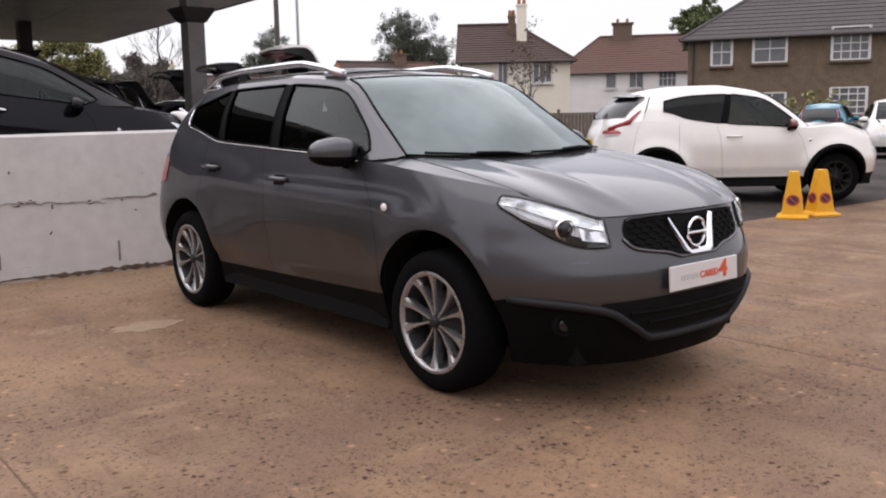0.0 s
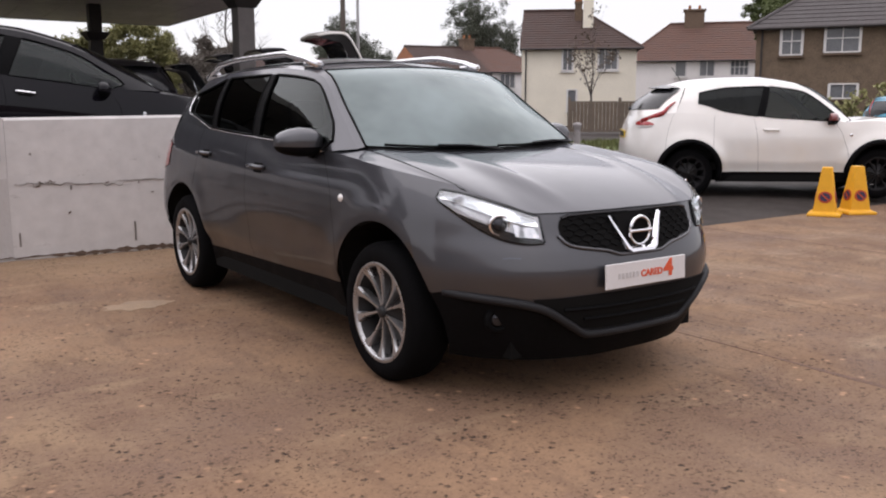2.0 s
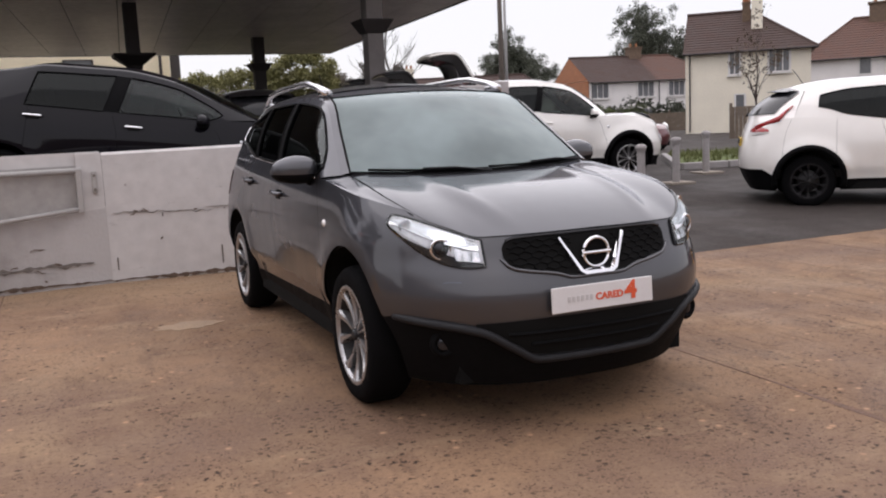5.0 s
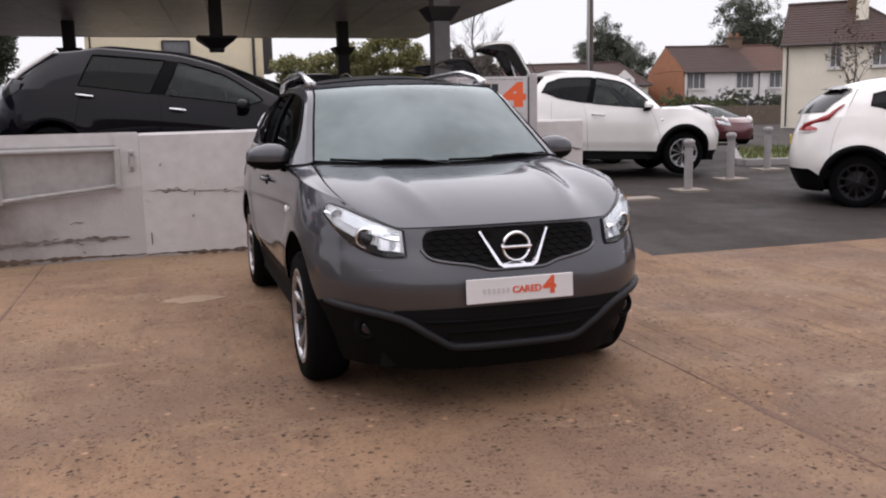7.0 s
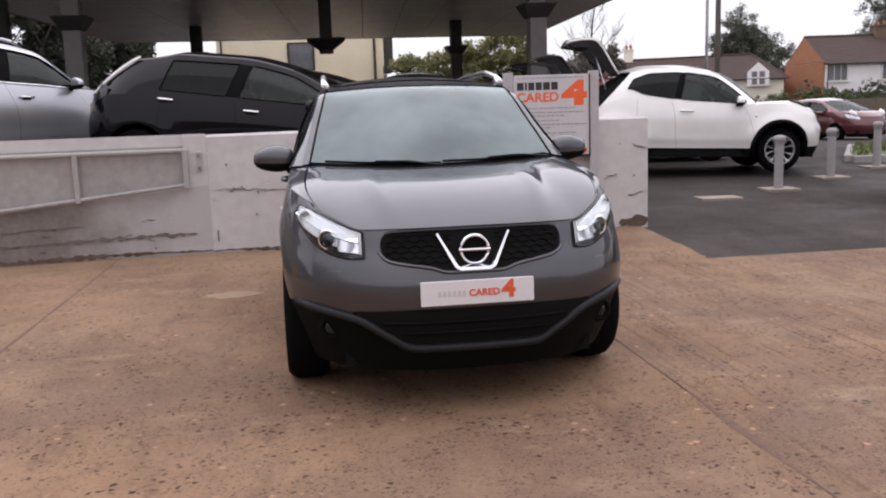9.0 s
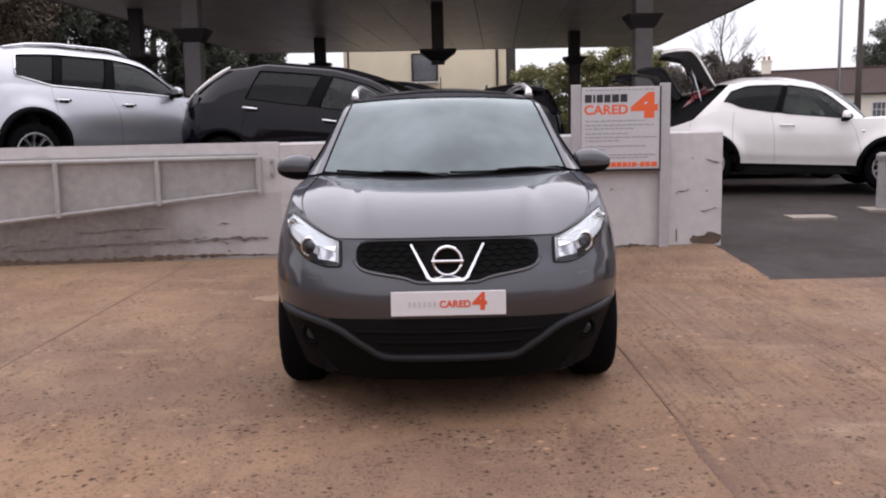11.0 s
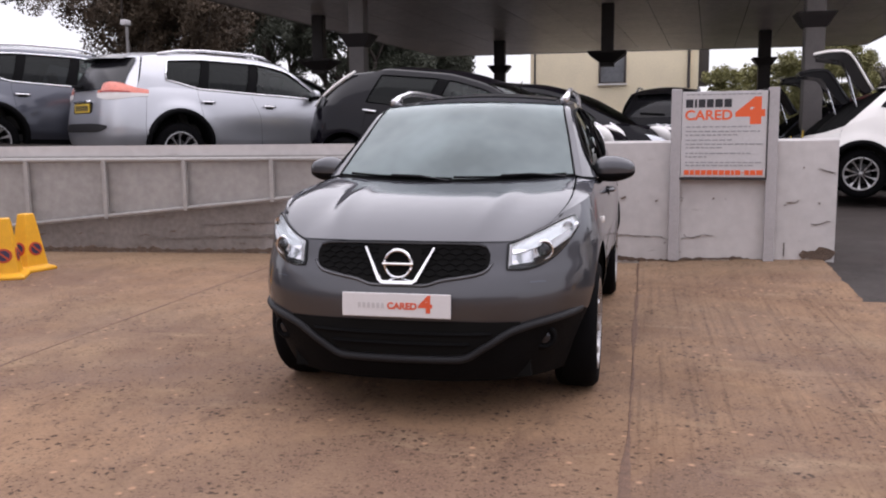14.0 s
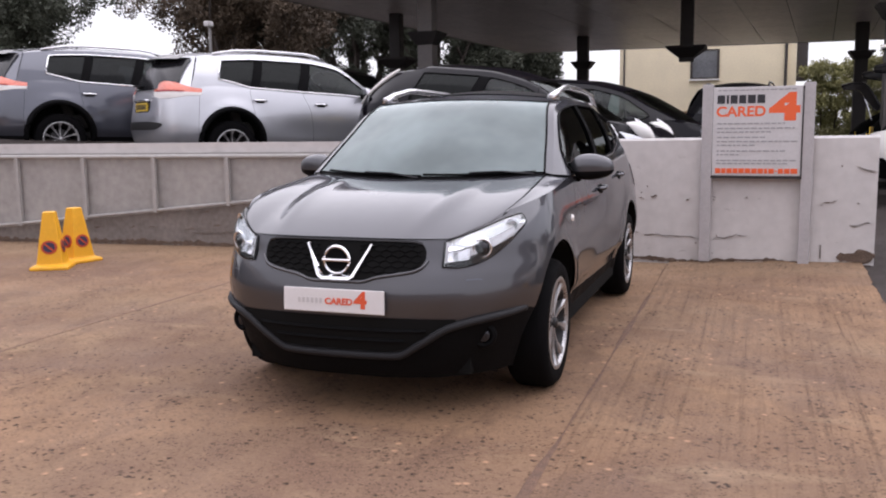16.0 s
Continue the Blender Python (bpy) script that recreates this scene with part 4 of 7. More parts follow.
def wall_mat():
    m = mat("whitewashed_concrete", (0.560, 0.536, 0.527), 0.85, vary=0.09, scale=1.2, fine=9, bump=0.05, bump_scale=18)
    nt = m.node_tree
    b = nt.nodes["Principled BSDF"]
    src = b.inputs["Base Color"].links[0].from_socket
    geo = nt.nodes.new("ShaderNodeNewGeometry")
    mp = nt.nodes.new("ShaderNodeMapping")
    mp.inputs["Scale"].default_value = (2.0, 2.0, 7.0)
    n = nt.nodes.new("ShaderNodeTexNoise")
    n.inputs["Scale"].default_value, n.inputs["Detail"].default_value = 1.6, 9
    n.inputs["Roughness"].default_value = 0.75
    nt.links.new(geo.outputs["Position"], mp.inputs[0])
    nt.links.new(mp.outputs[0], n.inputs["Vector"])
    r = nt.nodes.new("ShaderNodeMapRange")
    r.inputs[1].default_value, r.inputs[2].default_value = 0.62, 0.70
    nt.links.new(n.outputs[0], r.inputs[0])
    mx = nt.nodes.new("ShaderNodeMix")
    mx.data_type = "RGBA"
    nt.links.new(r.outputs[0], mx.inputs[0])
    nt.links.new(src, mx.inputs[6])
    mx.inputs[7].default_value = (0.36, 0.335, 0.32, 1)
    nt.links.new(mx.outputs[2], b.inputs["Base Color"])
    return m


M_WALL = wall_mat()
M_WALL_DIRT = mat("wall_foot_dirt", (0.125, 0.088, 0.066), 0.95, vary=0.4, scale=14, bump=0.6, bump_scale=60)
M_CRACK = mat("crack_dirt", (0.17, 0.150, 0.135), 0.95, vary=0.3, scale=30)
M_SHEET = mat("grey_sheet_metal", (0.345, 0.328, 0.315), 0.55, vary=0.16, scale=1.3, fine=11, bump=0.06, bump_scale=6)
M_RAILPAINT = mat("rail_paint", (0.375, 0.358, 0.345), 0.6, vary=0.12, scale=9, bump=0.15, bump_scale=80)

WALL_A, WALL_B, WALL_C = (2.92, 5.30), (-1.75, 5.655), (-13.0, 4.70)


def wall_run(p, q, z_lo, z_hi0, z_hi1, thick, n, name="wall"):
    """An upright wall from p to q, its face rough and its top edge worn."""
    p, q = Vector(p), Vector(q)
    d = (q - p)
    nrm = Vector((d.y, -d.x)).normalized()
    if nrm.y > 0:
        nrm = -nrm
    bm = bmesh.new()
    rows = []
    for i in range(n + 1):
        t = i / n
        c = p + d * t
        zt = z_hi0 + (z_hi1 - z_hi0) * t
        w = lambda z: 0.006 * noise.noise(Vector((c.x * 3, c.y * 3, z * 4)))  # noqa: E731
        zs = [z_lo, z_lo + 0.15, z_lo + (zt - z_lo) * 0.5, zt - 0.10, zt - 0.02]
        ring = [(c + nrm * w(z), z) for z in zs]
        ring += [(c - nrm * 0.02, zt + 0.004 * noise.noise(Vector((c.x * 6, 1, 2)))), (c - nrm * (thick - 0.02), zt), (c - nrm * thick, zt - 0.02), (c - nrm * thick, z_lo)]
        rows.append([bm.verts.new((a.x, a.y, z)) for a, z in ring])
    m = len(rows[0])
    for ra, rb in zip(rows, rows[1:]):
        for j in range(m):
            bm.faces.new((ra[j], ra[(j + 1) % m], rb[(j + 1) % m], rb[j]))
    bm.faces.new(rows[0])
    bm.faces.new(rows[-1][::-1])
    bmesh.ops.recalc_face_normals(bm, faces=bm.faces)
    return bm


wall_north = part("wall_north", wall_run(WALL_A, WALL_B, -0.05, 1.275, 1.235, 0.24, 60), M_WALL)
tagged(wall_north, "whitewashed concrete retaining wall, cracked and stained at its foot", "wall", kind="structure")
M_WALL_GREY = mat("bare_concrete", (0.195, 0.172, 0.158), 0.9, vary=0.22, scale=1.7, fine=18, bump=0.35, bump_scale=28)


def worn_whitewash(m):
    """The whitewash of the long wall thins out along the ramp."""
    nt = m.node_tree
    b = nt.nodes["Principled BSDF"]
    src = b.inputs["Base Color"].links[0].from_socket
    geo, sep, n = nt.nodes.new("ShaderNodeNewGeometry"), nt.nodes.new("ShaderNodeSeparateXYZ"), nt.nodes.new("ShaderNodeTexNoise")
    n.inputs["Scale"].default_value, n.inputs["Detail"].default_value = 2.2, 8
    nt.links.new(geo.outputs["Position"], sep.inputs[0])
    nt.links.new(geo.outputs["Position"], n.inputs["Vector"])
    ad = nt.nodes.new("ShaderNodeMath")
    ad.operation = "MULTIPLY_ADD"
    ad.inputs[1].default_value = 1.6
    nt.links.new(n.outputs[0], ad.inputs[0])
    nt.links.new(sep.outputs[0], ad.inputs[2])
    r = nt.nodes.new("ShaderNodeMapRange")
    r.inputs[1].default_value, r.inputs[2].default_value = -2.5, -1.45
    nt.links.new(ad.outputs[0], r.inputs[0])
    mx = nt.nodes.new("ShaderNodeMix")
    mx.data_type = "RGBA"
    nt.links.new(r.outputs[0], mx.inputs[0])
    nt.links.new(src, mx.inputs[6])
    mx.inputs[7].default_value = (0.47, 0.447, 0.44, 1)
    nt.links.new(mx.outputs[2], b.inputs["Base Color"])


worn_whitewash(M_WALL_GREY)
wall_west = part("wall_west", wall_run(WALL_B, WALL_C, -0.05, 0.74, -0.35, 0.24, 60), M_WALL_GREY)
tagged(wall_west, "grey concrete ramp wall with a sloping top", "wall", kind="structure")


def on_wall(x, off=0.0):
    """A point of the wall's face line at x, off metres towards the yard."""
    a, b = (WALL_A, WALL_B) if x > WALL_B[0] else (WALL_B, WALL_C)
    t = (x - a[0]) / (b[0] - a[0])
    d = Vector((b[0] - a[0], b[1] - a[1])).normalized()
    n = Vector((d.y, -d.x))
    if n.y > 0:
        n = -n
    return Vector((x, a[1] + (b[1] - a[1]) * t)) + n * off


def crack(name, x0, x1, z0, z1, wid, seed, parent, material):
    """A ragged dark line or broken edge on the wall's face."""
    rng = random.Random(seed)
    bm = bmesh.new()
    n = max(3, int(abs(x1 - x0) / 0.035))
    prev = None
    for i in range(n + 1):
        t = i / n
        x, z = x0 + (x1 - x0) * t, z0 + (z1 - z0) * t + 0.025 * noise.noise(Vector((seed * 3.1, t * 7, 0))) + 0.010 * (rng.random() - 0.5)
        w = wid * (0.35 + 1.2 * rng.random() ** 2) * min(1, 5 * t + 0.2, 5 * (1 - t) + 0.2)
        p = on_wall(x, 0.010)
        cur = (bm.verts.new((p.x, p.y, z - w)), bm.verts.new((p.x, p.y, z + w)), bm.verts.new((p.x, p.y + 0.02, z + w)), bm.verts.new((p.x, p.y + 0.02, z - w)))
        if prev:
            for j in range(4):
                bm.faces.new((prev[j], prev[(j + 1) % 4], cur[(j + 1) % 4], cur[j]))
        prev = cur
    return part(name, bm, material, parent)


for i, (x0, x1, z0, z1, w) in enumerate([(-1.7, -1.15, 0.665, 0.65, 0.003), (-1.2, -0.8, 0.65, 0.63, 0.004), (-0.85, -0.35, 0.66, 0.67, 0.003), (-0.3, 0.2, 0.66, 0.65, 0.002), (0.25, 0.75, 0.33, 0.32, 0.004), (0.8, 1.35, 0.30, 0.27, 0.004), (1.48, 1.8, 0.27, 0.31, 0.005), (2.75, 2.9, 0.98, 0.95, 0.012), (2.70, 2.88, 0.44, 0.46, 0.008)]):
    crack("crack", x0, x1, z0, z1, w, i, wall_north, M_CRACK)
for i, (x0, x1, z0, z1, w) in enumerate([(-4.6, -3.6, 0.16, 0.20, 0.014), (-3.6, -2.6, 0.20, 0.21, 0.020), (-2.7, -1.9, 0.20, 0.22, 0.016), (-3.9, -3.0, 0.33, 0.36, 0.005)]):
    crack("crack", x0, x1, z0, z1, w, 20 + i, wall_west, M_CRACK)
for i, (x, z0, z1) in enumerate([(-1.69, 0.12, 0.24), (-0.72, 0.10, 0.28), (-1.25, 0.60, 0.64), (2.46, 0.12, 0.25)]):
    p = on_wall(x, 0.004)
    part("crack", box((p.x, p.y, (z0 + z1) / 2), (0.012, 0.014, z1 - z0)), M_CRACK, wall_north)
for run, lo in (((-1.75, 2.9), 1), ((-13.0, -1.75), 2)):
    x = run[0]
    rng = random.Random(lo)
    host = wall_north if lo == 1 else wall_west
    crack("foot_dirt", run[0], run[1], 0.015 + (0.0), 0.03 if lo == 2 else 0.07, 0.020 if lo == 1 else 0.032, 40 + lo, host, M_WALL_DIRT)
rng = random.Random(12)
for i in range(46):
    x = rng.uniform(-1.7, 2.85)
    z = rng.gauss(0.655, 0.015) if i % 2 else rng.uniform(0.08, 1.1)
    l = rng.uniform(0.012, 0.07) if i % 2 else rng.uniform(0.01, 0.03)
    crack("chip", x, x + l, z, z + rng.uniform(-0.006, 0.006), rng.uniform(0.003, 0.007), 100 + i, wall_north, M_WALL_DIRT)
for i in range(18):
    x = rng.uniform(-6.0, -1.9)
    z = rng.choice((rng.gauss(0.21, 0.02), rng.uniform(0.08, 0.5)))
    crack("chip", x, x + rng.uniform(0.02, 0.16), z, z + rng.uniform(-0.008, 0.008), rng.uniform(0.004, 0.009), 200 + i, wall_west, M_WALL_DIRT)
crack("broken_corner", 2.60, 2.93, 0.13, 0.16, 0.05, 77, wall_north, M_WALL_DIRT)


def ramp_fence():
    """Sheet-clad guard rail above the sloping wall: posts, top and bottom rails, panels, a coping beam behind."""
    f = thing("guard_fence", pose(0, 0, 0), "grey sheet-metal guard fence on the sloping wall", "fence")
    d = (Vector(WALL_C) - Vector(WALL_B)).normalized()
    ang = math.degrees(math.atan2(d.y, d.x))
    low = lambda x: 0.74 + (-1.09) * (x - WALL_B[0]) / (WALL_C[0] - WALL_B[0])  # noqa: E731
    xs = [-1.97, -3.03, -4.07, -5.05, -6.03, -7.0, -8.0, -9.0, -10.0]
    for x in xs:
        p = on_wall(x, 0.045)
        z0 = max(0.0, low(x)) - 0.02
        part("post", box((p.x, p.y, (z0 + 1.09) / 2), (0.05, 0.05, 1.09 - z0), rot("Z", ang)), M_RAILPAINT, f, bevel=0.006)
    for a, b in zip(xs, xs[1:]):
        pa, pb = on_wall(a, -0.01), on_wall(b, -0.01)
        za, zb = max(0, low(a)), max(0, low(b))
        bm = bmesh.new()
        ring = []
        for p, z in ((pa, za), (pb, zb)):
            for o in (0.0, 0.03):
                ring += [bm.verts.new((p.x, p.y + o, z - 0.02)), bm.verts.new((p.x, p.y + o, 1.13))]
        for idx in ((0, 1, 5, 4), (2, 6, 7, 3), (1, 3, 7, 5), (0, 4, 6, 2), (0, 2, 3, 1), (4, 5, 7, 6)):
            bm.faces.new([ring[i] for i in idx])
        bmesh.ops.recalc_face_normals(bm, faces=bm.faces)
        part("panel", bm, M_SHEET, f)
    a, b = on_wall(xs[0] + 0.03, 0.045), on_wall(xs[-1], 0.045)
    part("top_rail", tube([(a.x, a.y, 1.085), (b.x, b.y, 1.085)], 0.026, 8), M_RAILPAINT, f, smooth=True)
    part("bottom_rail", tube([(on_wall(x, 0.05).x, on_wall(x, 0.05).y, low(x) + 0.012) for x in np.linspace(xs[0], -7.6, 12)], 0.022, 8), M_SHEET, f, smooth=True)
    pa, pb = on_wall(-1.752, 0.0), on_wall(-1.975, 0.0)
    part("end_plate", prism([(pa.x, pa.y), (pb.x, pb.y), (pb.x, pb.y + 0.1), (pa.x, pa.y + 0.1)], 0.70, 1.235), M_WALL, f)
    p = on_wall(-1.83, 0.02)
    br = part("wall_bracket", box((p.x, p.y, 0.97), (0.05, 0.04, 0.20)), M_RAILPAINT, f, bevel=0.008)
    part("bolt", box((p.x, p.y - 0.02, 0.90), (0.022, 0.02, 0.022)), M_CRACK, br)
    part("bolt", box((p.x, p.y - 0.02, 1.03), (0.022, 0.02, 0.022)), M_CRACK, br)
    return f


ramp_fence()
cop = part("coping", wall_run(on_wall(-1.76, -0.045), on_wall(-13.0, -0.045), 1.10, 1.238, 1.235, 0.22, 30), M_WALL)
tagged(cop, "whitewashed concrete coping beam along the ramp", "coping", kind="structure")

# forecourt canopy
M_SOFFIT = mat("soffit_panels", (0.80, 0.76, 0.73), 0.34, vary=0.18, scale=0.6, fine=5)
M_FASCIA = mat("fascia", (0.34, 0.32, 0.31), 0.6, vary=0.15, scale=1.5)
M_STEEL_DARK = mat("dark_steel", (0.030, 0.026, 0.026), 0.6, vary=0.3, scale=8)
M_STEEL_GREY = mat("grey_steel", (0.17, 0.155, 0.150), 0.6, vary=0.15, scale=5)


def canopy():
    c = thing("forecourt_canopy", pose(0, 0, 0), "large flat forecourt canopy with grey soffit on steel columns", "canopy")
    z = 4.82
    nl, nr, fr, fl = (-10.5, 12.0), (8.6, 12.0), (10.1, 37.8), (-8.5, 37.4)      # corners, near and far

    def at(u, v):
        return tuple((nl[c] * (1 - u) + nr[c] * u) * (1 - v) + (fl[c] * (1 - u) + fr[c] * u) * v for c in (0, 1))

    soffit = part("soffit", prism([nl, nr, fr, fl], z + 0.02, z + 0.24), M_STEEL_DARK, c)
    n = 14
    for i in range(n):
        a, b = (i + 0.0006 * n) / n, (i + 1 - 0.0006 * n) / n
        part("soffit_panel", prism([at(a, 0.002), at(b, 0.002), at(b, 0.998), at(a, 0.998)], z - 0.004, z + 0.016), M_SOFFIT, soffit)
    for p, q in ((nl, nr), (nr, fr), (fr, fl), (fl, nl)):
        d = (Vector(q) - Vector(p)).normalized()
        o = Vector((d.y, -d.x)) * 0.10
        part("fascia", prism([p, q, (q[0] + o.x, q[1] + o.y), (p[0] + o.x, p[1] + o.y)], z - 0.02, z + 0.30), M_FASCIA, c)
    for cx, cy, w, m in ((-5.31, 15.73, 0.36, M_STEEL_GREY), (4.23, 14.8, 0.36, M_STEEL_GREY), (-4.54, 31.0, 0.42, M_STEEL_DARK), (5.2, 30.5, 0.42, M_STEEL_DARK)):
        zb = lift(cx, cy) - 0.05
        col = part("column", box((cx, cy, (zb + z) / 2), (w, w, z - zb)), m, c, bevel=0.02)
        z_arm = 3.45 if m is M_STEEL_GREY else 3.75
        ring = bmesh.new()
        add_lathe(ring, [(w * 0.6, -0.20), (w * 0.85, -0.16), (w * 1.35, 0.06), (w * 1.42, 0.10), (w * 0.6, 0.12)], 4, Matrix.Translation((cx, cy, z_arm)) @ Matrix.Rotation(radians(45), 4, "Z"))
        part("column_collar", ring, M_STEEL_DARK, col, "flared dark collar")
    # hanging lamps under the soffit
    for cx, cy in ((0.0, 21.7), (-8.5, 21.7)):
        lamp = part("hanging_post", box((cx, cy, (3.3 + z) / 2), (0.34, 0.34, z - 3.3)), M_STEEL_DARK, c, bevel=0.02)
        bm = bmesh.new()
        add_lathe(bm, [(0.0, -0.10), (0.26, -0.10), (0.28, 0.0), (0.72, 0.24), (0.74, 0.30), (0.2, 0.30)], 4, Matrix.Translation((cx, cy, 3.2)) @ Matrix.Rotation(radians(45), 4, "Z"))
        part("lamp_hood", bm, M_STEEL_DARK, lamp, "flared dark hood")
    return c


canopy()

# ---- the graphite crossover in the yard ----
HERO = dict(
    L=4.541, W=0.892, cf=0.90, cr=0.55, nf=2.7, nr=2.8, fo=0.90, wb=2.765, r=0.345, rim_r=0.243, tyre_w=0.22,
    front=[(0.15, 0.15), (0.24, 0.085), (0.33, 0.048), (0.45, 0.014), (0.6, 0.006), (0.7, 0.03), (0.78, 0.066), (0.87, 0.096), (0.95, 0.15), (1.1, 0.3)],
    rear=[(0.2, 0.12), (0.4, 0.02), (0.6, 0.0), (0.9, 0.05), (1.05, 0.08), (1.3, 0.14)],
    inset=[(0.15, 0.12), (0.3, 0.075), (0.42, 0.045), (0.5, 0.012), (0.62, 0.0), (0.8, 0.006), (0.92, 0.022), (1.02, 0.045), (1.12, 0.075), (1.2, 0.105), (1.3, 0.16)],
    topx=[(0, 0.876), (0.3, 0.874), (0.5, 0.872), (0.62, 0.918), (0.755, 0.982), (0.86, 1.0)],
    topy=[(0.40, 0.975), (0.6, 1.012), (0.9, 1.048), (1.2, 1.078), (1.42, 1.097), (2.5, 1.135), (3.4, 1.178), (3.9, 1.22), (4.3, 1.20), (4.6, 1.12)],
    ysplit=0.42, arches=[(0.90, 0.37, 0.425), (3.665, 0.37, 0.415)], flare=0.010, waist=0.024,
    crease=None, bottom=None,
    seams=[0.60, 1.33, 2.52, 3.46, 4.05],
    house=[(1.40, 0.758, 1.30, 1.118, 0.05, 0.30), (1.58, 0.698, 1.60, 1.315, 0.05, 0.84), (1.92, 0.628, 1.97, 1.525, 0.05, 0.91), (2.35, 0.608, 2.50, 1.572, 0.05, 0.91),
           (2.53, 0.605, 2.64, 1.575, 0.05, 0.91), (3.17, 0.594, 3.31, 1.568, 0.05, 0.90), (3.27, 0.590, 3.40, 1.564, 0.05, 0.89), (3.76, 0.575, 3.84, 1.530, 0.22, 0.70), (4.28, 0.560, 4.10, 1.46, 0.3, 0.6)],
    windows=[(0.40, 3.15, M_GLASS_SIDE), (3.85, 5.1, M_GLASS_DARK), (5.9, 7.15, M_GLASS_DARK)],
    header=2, header_mid=(1.86, 1.566), cowl=(1.13, 1.105), rear_mid=(4.22, 1.50), crown=0.035, glass_roof=True,
    hood_crown=0.024, ridge=0.022, hood_edge=0.075, gate_bulge=0.10, trim=M_CHROME,
    mirror=(0.925, 1.655, 1.140), mirror_paint=M_PAINT_GREY, handles=[(2.35, 0.972), (3.27, 1.015)], handle_mat=M_PAINT_GREY,
    wheel="twin", paint=M_PAINT_GREY, clad=M_PLASTIC, detail=3)
_crx = spline((0, 0.325), (0.28, 0.327), (0.40, 0.39), (0.53, 0.468), (0.66, 0.50), (0.9, 0.53))
_cry = spline((0.4, 0.52), (0.6, 0.50), (1.3, 0.425), (2.5, 0.39), (3.3, 0.375), (4.0, 0.47), (4.6, 0.46))
HERO["crease"] = lambda x, y: _crx(x) if y < 0.46 else _cry(y)
HERO["bottom"] = lambda x, y: 0.205 + 0.035 * min(1, max(0, (y - 0.5) / 0.8))


